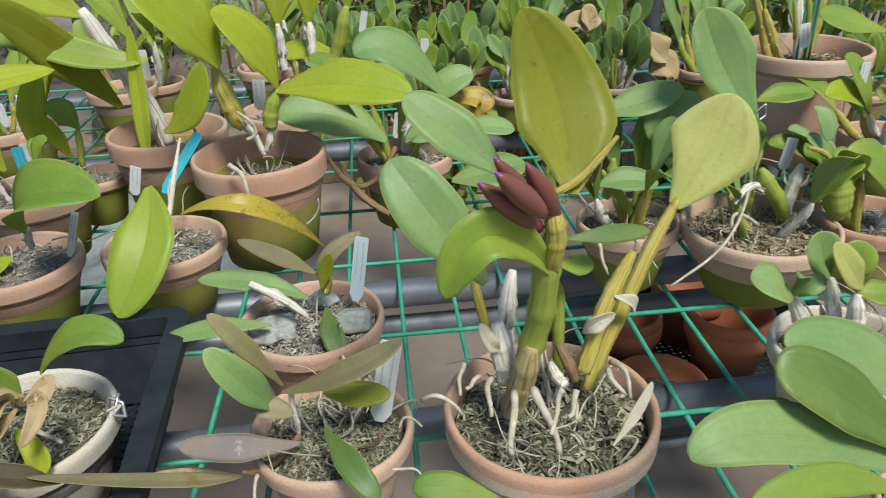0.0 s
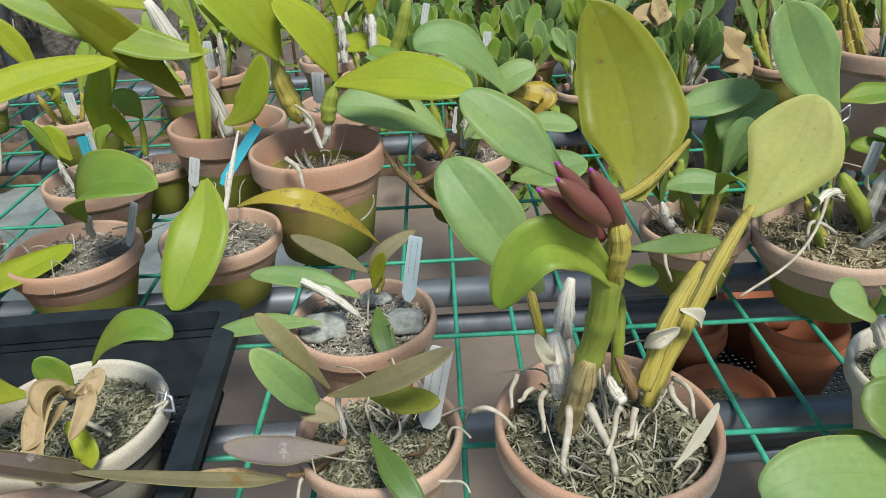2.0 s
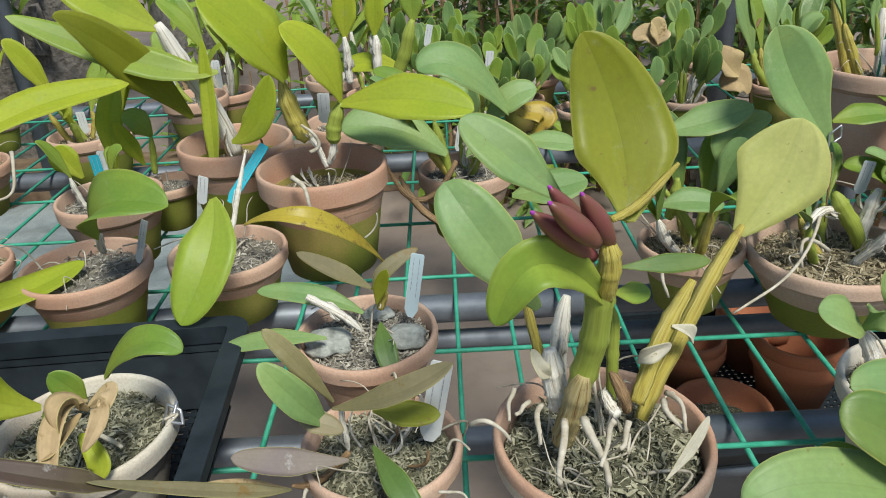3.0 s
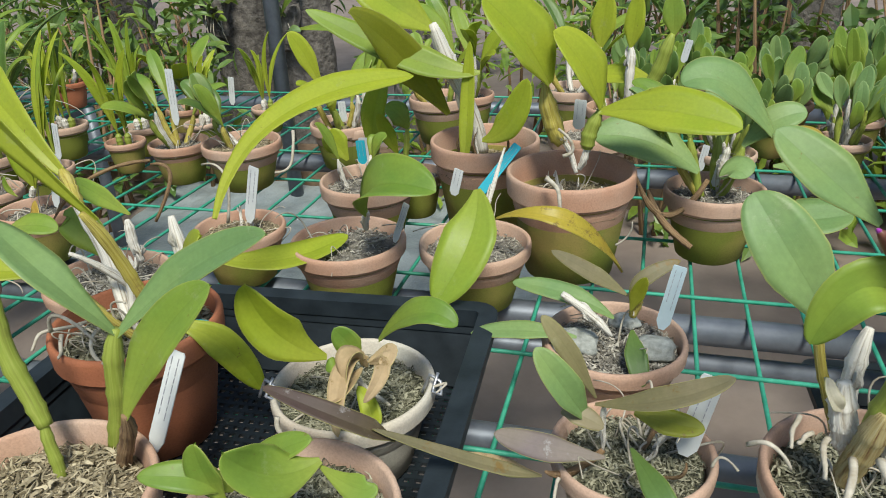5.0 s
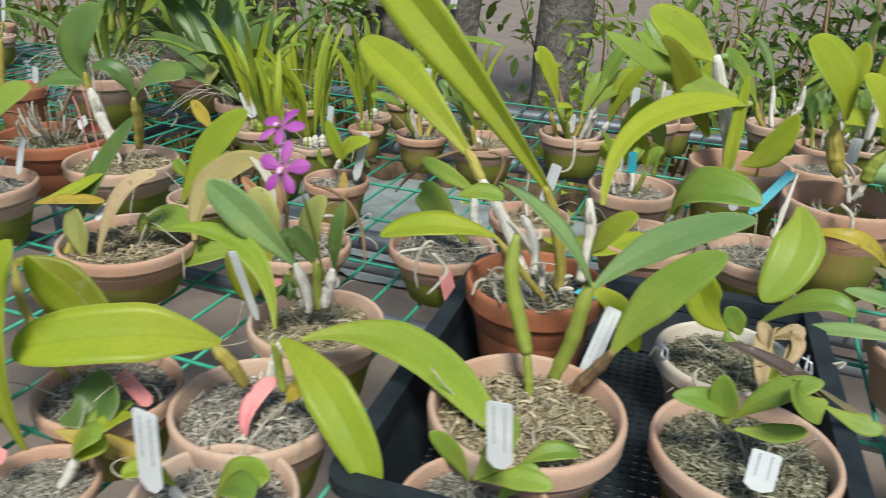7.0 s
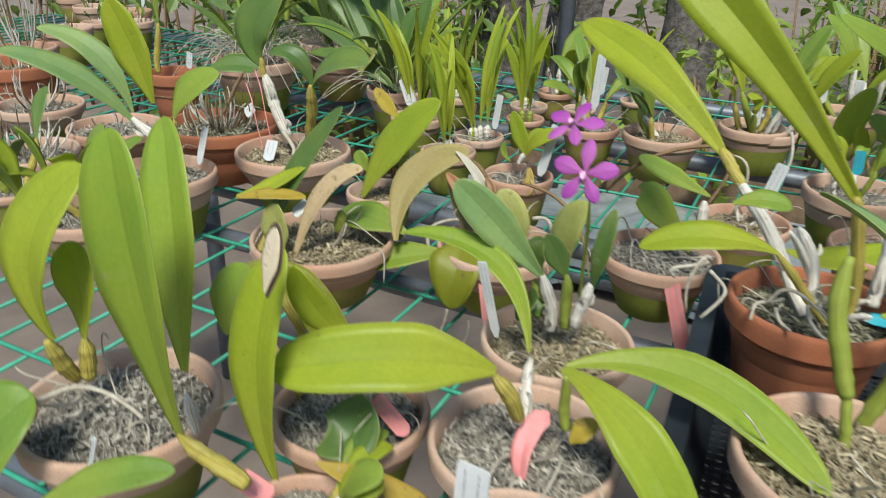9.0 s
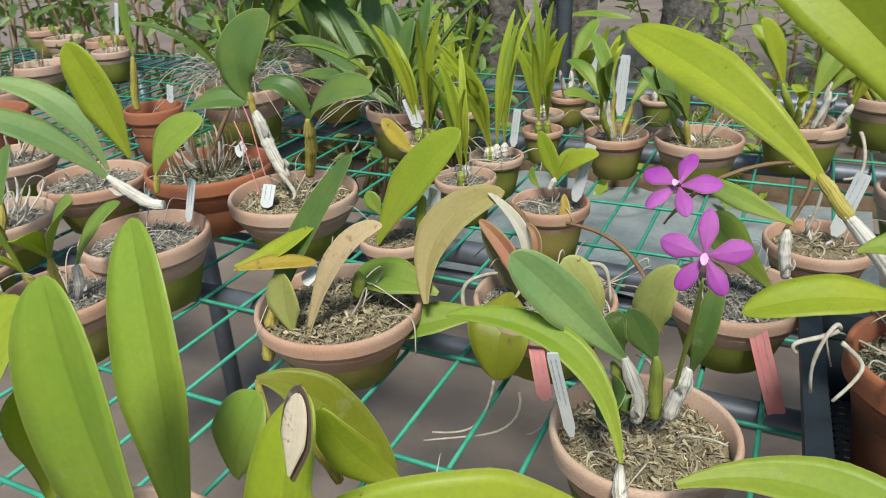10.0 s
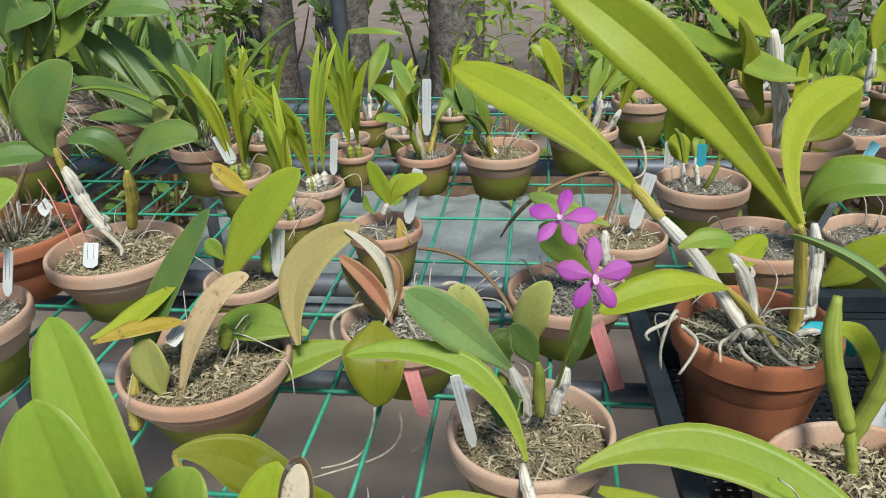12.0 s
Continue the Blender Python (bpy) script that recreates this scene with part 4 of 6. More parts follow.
leaf("midl", (-0.221, 0.826, 0.973), (-0.218, 0.765, 0.931), (-0.251, 0.718, 0.864), 0.068, 0.20, "l", 0.25)
leaf("midl", (-0.214, 0.905, 0.901), (-0.113, 0.877, 0.915), (-0.039, 0.971, 0.800), 0.031, 0.50, "w")
bulb("midl", (-0.236, 0.927, 0.889), (-0.234, 0.927, 0.901), (-0.216, 0.986, 0.979), 0.0038, "w")
rootlet("midl", (-0.046, 0.851, 0.899), (-0.033, 0.850, 0.915), (-0.027, 0.850, 0.934), 0.0014)
stake("midl", (-0.304, 1.013, 0.890), (-0.293, 1.012, 0.933), 0.0160, "w")
stake("midl", (-0.272, 1.040, 0.879), (-0.215, 1.086, 0.952), 0.0161, "t")
grow("midl", "roots", 4, 12, 0.6)

leaf("bigl", (-0.321, 1.140, 0.857), (-0.320, 1.180, 0.962), (-0.316, 1.200, 1.093), 0.026, 0.10, "y", 0.4)

bulb("bigl", (-0.312, 1.262, 0.880), (-0.342, 1.232, 1.004), (-0.378, 1.195, 1.122), 0.0150, "w", 0.15)
leaf("bigl", (-0.378, 1.198, 1.112), (-0.440, 1.180, 1.153), (-0.507, 1.165, 1.200), 0.077, 0.30, "y")
leaf("bigl", (-0.366, 1.228, 0.960), (-0.425, 1.165, 1.072), (-0.470, 1.060, 1.160), 0.070, 0.20, "o")
leaf("bigl", (-0.299, 1.198, 1.041), (-0.405, 1.177, 1.065), (-0.577, 1.135, 1.154), 0.054, 0.30, "g")
leaf("bigl", (-0.298, 1.198, 0.923), (-0.250, 1.199, 0.954), (-0.219, 1.199, 1.032), 0.051, 0.10, "y")
grow("bigl", "twigs", 41, 4, 0.6)

bulb("big", (-0.119, 1.062, 0.919), (-0.131, 1.063, 0.950), (-0.147, 1.064, 0.981), 0.0050, "w")
bulb("big", (-0.141, 1.064, 0.964), (-0.160, 1.065, 0.999), (-0.169, 1.066, 1.055), 0.0164, "y", 0.8)
leaf("big", (-0.162, 1.046, 1.058), (-0.195, 1.018, 1.125), (-0.247, 0.992, 1.187), 0.100, V((0.8, -0.5, 0.3)).normalized(), "y", 0.4)
leaf("big", (-0.089, 1.060, 1.020), (-0.112, 1.041, 1.082), (-0.154, 1.025, 1.137), 0.068, V((0.8, -0.5, 0.3)).normalized(), "y", 0.4)
bulb("big", (-0.116, 1.062, 0.925), (-0.108, 1.061, 0.945), (-0.103, 1.061, 0.966), 0.0059, "w")
bulb("big", (-0.106, 1.061, 0.959), (-0.101, 1.061, 0.983), (-0.089, 1.060, 1.018), 0.0115, "g", 0.7)
leaf("big", (-0.088, 1.060, 1.015), (0.010, 1.032, 1.025), (0.104, 1.004, 1.012), 0.074, 0.35, "y")
rootlet("big", (-0.149, 0.944, 0.952), (-0.133, 0.933, 0.931), (-0.124, 0.932, 0.908), 0.0038)
rootlet("big", (-0.137, 1.044, 0.949), (-0.126, 1.043, 0.965), (-0.146, 1.044, 0.991), 0.0033)
stake("big", (-0.125, 1.123, 0.970), (-0.122, 1.123, 1.017), 0.0188, "w")
grow("big", "roots", 77, 8, 0.6)
grow("big", "twigs", 78, 5, 0.5)

leaf("cback", (0.062, 1.128, 0.905), (-0.016, 1.124, 0.953), (-0.100, 1.121, 0.960), 0.082, 0.40, "s")
leaf("cback", (0.165, 1.149, 0.961), (0.088, 1.135, 1.041), (0.026, 1.120, 1.044), 0.078, 0.50, "s")
bulb("cback", (0.077, 1.126, 0.894), (0.019, 1.081, 0.849), (-0.031, 1.065, 0.915), 0.0054, "b")
bulb("cback", (0.059, 1.058, 0.807), (0.018, 1.071, 0.839), (-0.013, 1.083, 0.889), 0.0062, "b")
bulb("cback", (0.097, 1.155, 0.893), (0.101, 1.154, 0.921), (0.105, 1.154, 0.940), 0.0064, "w")
leaf("cback", (0.205, 1.186, 0.909), (0.225, 1.185, 0.942), (0.178, 1.188, 0.949), 0.047, 0.50, "w")
leaf("cback", (0.096, 1.125, 0.898), (0.115, 1.123, 0.912), (0.132, 1.112, 0.905), 0.064, 0.70, "s")
leaf("cback", (0.166, 1.119, 0.831), (0.222, 1.115, 0.839), (0.289, 1.119, 0.852), 0.075, 0.60, "s")
leaf("cback", (0.172, 1.149, 0.913), (0.227, 1.144, 0.911), (0.274, 1.140, 0.904), 0.046, 0.60, "s")
grow("cback", "cat", 31, 4, 1.0, "sg")
stake("cback", (0.092, 1.175, 0.866), (0.102, 1.174, 0.920), 0.0131, "w")
grow("cback", "roots", 32, 12, 0.8)

leaf("behind", (0.338, 0.920, 0.992), (0.397, 0.915, 1.005), (0.454, 0.910, 1.025), 0.051, 0.50, "s")
leaf("behind", (0.333, 0.860, 0.916), (0.365, 0.857, 0.922), (0.410, 0.854, 0.916), 0.040, 0.50, "s")
leaf("behind", (0.438, 0.902, 0.931), (0.425, 0.903, 0.983), (0.478, 0.909, 1.012), 0.045, 0.30, "s")
bulb("behind", (0.351, 0.889, 0.886), (0.357, 0.888, 0.910), (0.358, 0.888, 0.942), 0.0076, "g")
bulb("behind", (0.383, 0.886, 0.859), (0.374, 0.887, 0.884), (0.341, 0.890, 0.927), 0.0069, "g")
rootlet("behind", (0.324, 0.831, 0.848), (0.330, 0.820, 0.837), (0.336, 0.810, 0.808), 0.0030)
grow("behind", "cat", 33, 5, 0.9, "sgd")
grow("behind", "roots", 35, 16, 0.8)

leaf("pan", (0.530, 0.858, 0.990), (0.481, 0.872, 1.065), (0.452, 0.874, 1.131), 0.082, 0.10, "s", 0.4)
leaf("pan", (0.590, 0.833, 1.012), (0.601, 0.822, 1.000), (0.604, 0.812, 0.974), 0.026, 0.30, "s")
leaf("pan", (0.540, 0.877, 1.010), (0.571, 0.875, 1.016), (0.611, 0.871, 1.018), 0.037, 0.60, "g")
leaf("pan", (0.632, 0.810, 0.958), (0.663, 0.807, 0.945), (0.711, 0.803, 0.893), 0.058, 0.50, "g")
bulb("pan", (0.588, 0.833, 0.849), (0.560, 0.835, 0.899), (0.537, 0.837, 0.932), 0.0103, "g")
bulb("pan", (0.582, 0.834, 0.857), (0.582, 0.834, 0.898), (0.590, 0.833, 0.937), 0.0096, "w")
bulb("pan", (0.589, 0.833, 0.861), (0.540, 0.837, 0.908), (0.480, 0.782, 0.914), 0.0059, "w")
rootlet("pan", (0.502, 0.800, 0.915), (0.447, 0.744, 0.874), (0.378, 0.710, 0.842), 0.0022)
rootlet("pan", (0.524, 0.798, 0.871), (0.482, 0.782, 0.898), (0.479, 0.772, 0.864), 0.0028)
bulb("pan", (0.575, 0.804, 0.970), (0.601, 0.802, 0.959), (0.616, 0.801, 0.936), 0.0035, "y")
bulb("pan", (0.616, 0.801, 0.940), (0.623, 0.800, 0.909), (0.633, 0.799, 0.871), 0.0186, "g", 0.8)
bulb("pan", (0.546, 0.877, 0.971), (0.545, 0.867, 0.936), (0.543, 0.857, 0.883), 0.0015, "b")
stake("pan", (0.577, 0.854, 0.922), (0.584, 0.854, 0.965), 0.0146, "w")
grow("pan", "cat", 51, 5, 0.8, "ssg", 0.8)
grow("pan", "roots", 52, 22, 0.9)

bulb("topr", (0.826, 1.306, 0.983), (0.824, 1.306, 1.013), (0.813, 1.307, 1.053), 0.0041, "g")
bulb("topr", (0.844, 1.305, 0.972), (0.846, 1.304, 1.012), (0.835, 1.305, 1.081), 0.0052, "g")
stake("topr", (0.837, 1.285, 0.971), (0.831, 1.286, 1.015), 0.0203, "w")
leaf("topr", (0.952, 1.236, 1.004), (0.881, 1.241, 1.022), (0.829, 1.246, 1.039), 0.058, 0.40, "g")
grow("topr", "cat", 61, 4, 1.2, "gs", 1.3)
grow("topr", "roots", 62, 10, 0.7)

bulb("rightA", (0.448, 0.547, 0.883), (0.436, 0.548, 0.903), (0.424, 0.549, 0.929), 0.0075, "w")
bulb("rightA", (0.481, 0.555, 0.882), (0.473, 0.555, 0.908), (0.464, 0.556, 0.940), 0.0076, "w")
bulb("rightA", (0.486, 0.534, 0.882), (0.483, 0.535, 0.907), (0.480, 0.535, 0.932), 0.0090, "w")
leaf("rightA", (0.424, 0.549, 0.928), (0.431, 0.539, 0.947), (0.432, 0.539, 0.953), 0.030, 0.60, "s")
leaf("rightA", (0.424, 0.549, 0.928), (0.400, 0.541, 0.945), (0.377, 0.543, 0.955), 0.044, 0.60, "s")
leaf("rightA", (0.464, 0.556, 0.938), (0.451, 0.557, 0.964), (0.444, 0.558, 0.988), 0.040, 0.20, "s")
leaf("rightA", (0.465, 0.556, 0.940), (0.474, 0.545, 0.963), (0.483, 0.545, 0.980), 0.037, 0.20, "g")
leaf("rightA", (0.482, 0.535, 0.937), (0.460, 0.526, 0.963), (0.440, 0.528, 0.992), 0.028, 0.20, "p")
leaf("rightA", (0.480, 0.535, 0.932), (0.496, 0.533, 0.931), (0.522, 0.531, 0.930), 0.028, 0.60, "g")
grow("rightA", "roots", 71, 16, 0.8)

leaf("pale", (-0.390, 0.862, 0.914), (-0.356, 0.832, 0.969), (-0.272, 0.813, 0.972), 0.078, 0.55, "g", 0.5)
bulb("pale", (-0.404, 0.891, 0.879), (-0.396, 0.871, 0.905), (-0.387, 0.862, 0.918), 0.0059, "w")
stake("pale", (-0.363, 0.892, 0.859), (-0.340, 0.892, 0.921), 0.0104, "w")
grow("pale", "roots", 81, 10, 0.6)

leaf("pale", (-0.573, 0.745, 0.885), (-0.501, 0.808, 0.859), (-0.435, 0.891, 0.866), 0.052, 0.55, "y")

bulb("teal", (-0.460, 1.250, 0.856), (-0.458, 1.250, 0.888), (-0.452, 1.250, 0.924), 0.0060, "g")
leaf("teal", (-0.452, 1.250, 0.924), (-0.468, 1.240, 0.953), (-0.488, 1.230, 0.963), 0.048, 0.40, "g")
leaf("teal", (-0.476, 1.250, 0.873), (-0.488, 1.240, 0.914), (-0.502, 1.229, 0.958), 0.030, 0.20, "y")
leaf("teal", (-0.527, 1.249, 0.871), (-0.516, 1.249, 0.953), (-0.489, 1.250, 1.020), 0.050, 0.10, "y")
stake("teal", (-0.530, 1.219, 0.845), (-0.532, 1.219, 0.913), 0.0174, "w")
grow("teal", "roots", 83, 6, 0.6)

leaf("white", (-0.262, 0.558, 0.910), (-0.213, 0.541, 0.956), (-0.174, 0.532, 0.952), 0.030, 0.50, "g", 0.4)
leaf("white", (-0.301, 0.515, 0.913), (-0.332, 0.485, 0.954), (-0.347, 0.470, 1.011), 0.044, 0.40, "y", 0.3)
leaf("white", (-0.283, 0.552, 0.891), (-0.292, 0.549, 0.909), (-0.304, 0.545, 0.927), 0.027, 0.20, "g")
leaf("white", (-0.255, 0.508, 0.923), (-0.265, 0.473, 0.927), (-0.258, 0.434, 0.889), 0.019, 0.30, "b", 0.5, 0.15)
leaf("white", (-0.256, 0.508, 0.917), (-0.230, 0.505, 0.934), (-0.241, 0.470, 0.914), 0.014, 0.50, "b", 0.5, 0.15)
leaf("white", (-0.255, 0.476, 0.862), (-0.244, 0.480, 0.877), (-0.262, 0.495, 0.899), 0.020, 0.30, "y")
leaf("white", (-0.256, 0.508, 0.914), (-0.261, 0.485, 0.937), (-0.259, 0.465, 0.921), 0.021, 0.40, "b", 0.6, 0.2, 1.2)
leaf("white", (-0.253, 0.508, 0.917), (-0.231, 0.484, 0.930), (-0.242, 0.460, 0.909), 0.015, 0.30, "b", 0.6, 0.2, -1.0)
leaf("white", (-0.257, 0.497, 0.918), (-0.262, 0.464, 0.915), (-0.271, 0.451, 0.911), 0.018, 0.40, "b", 0.6, 0.2, 0.8)
leaf("white", (-0.292, 0.528, 0.892), (-0.294, 0.517, 0.903), (-0.302, 0.514, 0.900), 0.017, 0.50, "g")
rootlet("white", (-0.272, 0.523, 0.885), (-0.259, 0.517, 0.877), (-0.236, 0.503, 0.874), 0.0028)
rootlet("white", (-0.188, 0.497, 0.908), (-0.178, 0.500, 0.910), (-0.183, 0.488, 0.909), 0.0015)
rootlet("white", (-0.326, 0.455, 0.884), (-0.320, 0.446, 0.872), (-0.304, 0.441, 0.883), 0.0026)
grow("white", "roots", 86, 10, 0.5)

bulb("redtag", (-0.683, 0.744, 0.873), (-0.688, 0.743, 0.909), (-0.690, 0.743, 0.935), 0.0078, "w")
leaf("redtag", (-0.697, 0.742, 0.856), (-0.755, 0.733, 0.921), (-0.774, 0.730, 0.939), 0.049, 0.30, "g")
leaf("redtag", (-0.683, 0.744, 0.943), (-0.744, 0.765, 0.958), (-0.795, 0.778, 0.974), 0.028, 0.20, "g")
bulb("redtag", (-0.692, 0.803, 0.907), (-0.670, 0.826, 0.969), (-0.695, 0.823, 0.987), 0.0033, "b")
bulb("redtag", (-0.695, 0.823, 0.992), (-0.775, 0.791, 0.973), (-0.834, 0.762, 0.914), 0.0032, "b")
stake("redtag", (-0.664, 0.645, 0.728), (-0.706, 0.660, 0.849), 0.0210, "r")
grow("redtag", "roots", 91, 14, 0.8)

bulb("flower", (-0.789, 0.403, 0.876), (-0.792, 0.402, 0.908), (-0.803, 0.401, 0.942), 0.0079, "w")
bulb("flower", (-0.775, 0.405, 0.883), (-0.775, 0.405, 0.914), (-0.779, 0.404, 0.948), 0.0062, "g")
bulb("flower", (-0.761, 0.397, 0.893), (-0.756, 0.397, 0.921), (-0.749, 0.398, 0.947), 0.0077, "w")
bulb("flower", (-0.806, 0.410, 0.887), (-0.809, 0.410, 0.908), (-0.815, 0.409, 0.929), 0.0057, "g")
leaf("flower", (-0.803, 0.401, 0.939), (-0.857, 0.383, 1.000), (-0.896, 0.367, 1.043), 0.043, 0.20, "s", 0.35)
leaf("flower", (-0.834, 0.406, 0.944), (-0.844, 0.405, 0.996), (-0.861, 0.402, 1.028), 0.038, 0.20, "p", 0.2)
leaf("flower", (-0.781, 0.414, 0.954), (-0.785, 0.413, 0.993), (-0.767, 0.416, 1.029), 0.034, 0.10, "p")
leaf("flower", (-0.747, 0.399, 0.943), (-0.740, 0.390, 0.991), (-0.734, 0.401, 1.034), 0.019, 0.10, "d", 0.3)
leaf("flower", (-0.803, 0.401, 0.939), (-0.814, 0.399, 0.963), (-0.806, 0.400, 0.986), 0.026, 0.10, "d")
leaf("flower", (-0.778, 0.404, 0.944), (-0.790, 0.403, 0.968), (-0.803, 0.401, 0.991), 0.026, 0.20, "d")
leaf("flower", (-0.802, 0.381, 0.904), (-0.804, 0.370, 0.918), (-0.793, 0.362, 0.935), 0.042, 0.50, "d")
bulb("flower", (-0.759, 0.397, 0.921), (-0.749, 0.358, 0.999), (-0.740, 0.319, 1.072), 0.0020, "g")
stake("flower", (-0.838, 0.365, 0.872), (-0.851, 0.343, 0.971), 0.0101, "w")
grow("flower", "roots", 95, 14, 0.6)

bulb("fr64", (-0.765, 0.270, 0.845), (-0.778, 0.305, 0.855), (-0.790, 0.346, 0.870), 0.007, "w", 0.3)
leaf("fr64", (-0.786, 0.325, 0.893), (-0.846, 0.365, 0.962), (-0.957, 0.366, 0.971), 0.028, 0.6, "l", 0.6)
leaf("fr64", (-0.781, 0.222, 0.932), (-0.855, 0.170, 0.950), (-0.948, 0.122, 0.936), 0.060, 0.30, "y", 0.4, 0.03, 0.0, 0.5, 4.5)
bulb("fr64", (-0.754, 0.221, 0.892), (-0.761, 0.207, 0.923), (-0.772, 0.202, 0.943), 0.0078, "y")
leaf("fr64", (-0.728, 0.250, 0.935), (-0.655, 0.212, 0.918), (-0.588, 0.186, 0.842), 0.046, 0.50, "y", 0.4, 0.05, 0.0, 0.7, 3.6)
leaf("fr64", (-0.741, 0.310, 0.898), (-0.625, 0.330, 0.908), (-0.500, 0.275, 0.872), 0.046, 0.5, "l", 0.45, 0.03, 0.0, 0.6, 3.2)
bulb("fr64", (-0.715, 0.230, 0.889), (-0.717, 0.229, 0.913), (-0.717, 0.218, 0.952), 0.0049, "g")
leaf("fr64", (-0.707, 0.223, 0.882), (-0.699, 0.227, 0.894), (-0.687, 0.233, 0.904), 0.021, 0.50, "w")
part("plastic_ribbon", blade(bmesh.new(), _rel("fr64", (-0.737, 0.250, 0.886)), _rel("fr64", (-0.746, 0.220, 0.872)), _rel("fr64", (-0.738, 0.192, 0.848)), 0.020, 0.4, 0.15, 0.0008, 0.05, 12, 0.8, 0.25, 9), RED, POTS["fr64"][0], "crumpled faded red ribbon label")
grow("fr64", "roots", 96, 14, 0.7)

leaf("roots", (-1.070, 0.540, 0.866), (-1.072, 0.596, 0.940), (-1.006, 0.640, 0.982), 0.050, 0.15, "t", 0.45)
leaf("roots", (-0.975, 0.629, 0.840), (-0.997, 0.626, 0.884), (-1.028, 0.621, 0.944), 0.030, 0.30, "r")
bulb("roots", (-0.966, 0.630, 0.857), (-0.971, 0.640, 0.928), (-1.006, 0.645, 0.969), 0.0037, "b", 0.3)
bulb("roots", (-0.938, 0.675, 0.936), (-0.853, 0.647, 0.919), (-0.796, 0.574, 0.864), 0.0029, "b")
leaf("roots", (-0.985, 0.597, 0.868), (-0.977, 0.548, 0.841), (-0.975, 0.528, 0.788), 0.079, 0.15, "o", 0.2, 0.08, 0.0, 0.5, 1.8)
leaf("roots", (-1.001, 0.575, 0.847), (-1.071, 0.555, 0.832), (-1.131, 0.526, 0.812), 0.047, 0.50, "g", 0.4)
leaf("roots", (-1.062, 0.556, 0.873), (-1.124, 0.557, 0.883), (-1.182, 0.559, 0.875), 0.052, 0.50, "g")
leaf("roots", (-0.962, 0.588, 0.872), (-0.984, 0.602, 0.915), (-1.030, 0.614, 0.953), 0.022, 0.20, "x", 0.7, 0.1)
leaf("roots", (-0.972, 0.585, 0.870), (-0.966, 0.611, 0.930), (-1.024, 0.629, 0.983), 0.016, 0.20, "n", 0.7, 0.15, 0.6)
leaf("roots", (-0.968, 0.600, 0.868), (-0.950, 0.602, 0.930), (-0.968, 0.612, 0.958), 0.013, 0.20, "x", 0.7, 0.15, -0.6)
stake("roots", (-0.917, 0.536, 0.768), (-0.936, 0.554, 0.830), 0.0183, "r")
rootlet("roots", (-0.977, 0.528, 0.787), (-0.987, 0.506, 0.742), (-1.043, 0.478, 0.726), 0.0018)
rootlet("roots", (-0.952, 0.531, 0.772), (-0.967, 0.509, 0.731), (-1.055, 0.476, 0.707), 0.0018)
rootlet("roots", (-0.911, 0.537, 0.774), (-0.916, 0.537, 0.739), (-0.934, 0.524, 0.721), 0.0014)
rootlet("roots", (-1.033, 0.580, 0.833), (-1.031, 0.581, 0.884), (-1.001, 0.595, 0.893), 0.0029)
rootlet("roots", (-0.905, 0.639, 0.897), (-0.876, 0.644, 0.895), (-0.868, 0.634, 0.858), 0.0030)
grow("roots", "roots", 97, 26, 0.9)

leaf("panA", (-1.257, 0.476, 0.827), (-1.220, 0.492, 0.931), (-1.149, 0.532, 1.051), 0.036, 0.15, "d", 0.3)
leaf("panA", (-1.197, 0.465, 0.827), (-1.157, 0.491, 0.934), (-1.109, 0.518, 0.973), 0.031, 0.30, "b", 0.5)
leaf("panA", (-1.280, 0.453, 0.922), (-1.236, 0.479, 0.938), (-1.186, 0.507, 0.976), 0.028, 0.50, "y")
leaf("panA", (-1.265, 0.435, 0.927), (-1.228, 0.460, 0.931), (-1.184, 0.487, 0.927), 0.025, 0.60, "w")
leaf("panA", (-1.214, 0.462, 0.840), (-1.219, 0.462, 0.880), (-1.215, 0.462, 0.919), 0.047, 0.10, "p")
bulb("panA", (-1.258, 0.456, 0.792), (-1.257, 0.466, 0.818), (-1.254, 0.477, 0.860), 0.0095, "y")
bulb("panA", (-1.164, 0.530, 0.869), (-1.159, 0.531, 0.877), (-1.159, 0.531, 0.897), 0.0091, "g")
stake("panA", (-1.206, 0.484, 0.898), (-1.190, 0.496, 0.915), 0.0186, "w")
grow("panA", "roots", 99, 16, 0.8)

leaf("r36", (-1.248, 0.728, 0.836), (-1.193, 0.746, 0.934), (-1.120, 0.766, 1.014), 0.064, 0.15, "y", 0.25)
leaf("r36", (-1.190, 0.756, 0.974), (-1.236, 0.790, 0.987), (-1.269, 0.805, 1.008), 0.025, 0.20, "w")
leaf("r36", (-1.251, 0.747, 0.876), (-1.261, 0.746, 0.895), (-1.271, 0.745, 0.910), 0.026, 0.20, "g")
bulb("r36", (-1.187, 0.757, 0.853), (-1.187, 0.757, 0.882), (-1.181, 0.758, 0.910), 0.0077, "g")
stake("r36", (-1.174, 0.759, 0.843), (-1.162, 0.760, 0.923), 0.0201, "w")
grow("r36", "roots", 101, 8, 0.6)

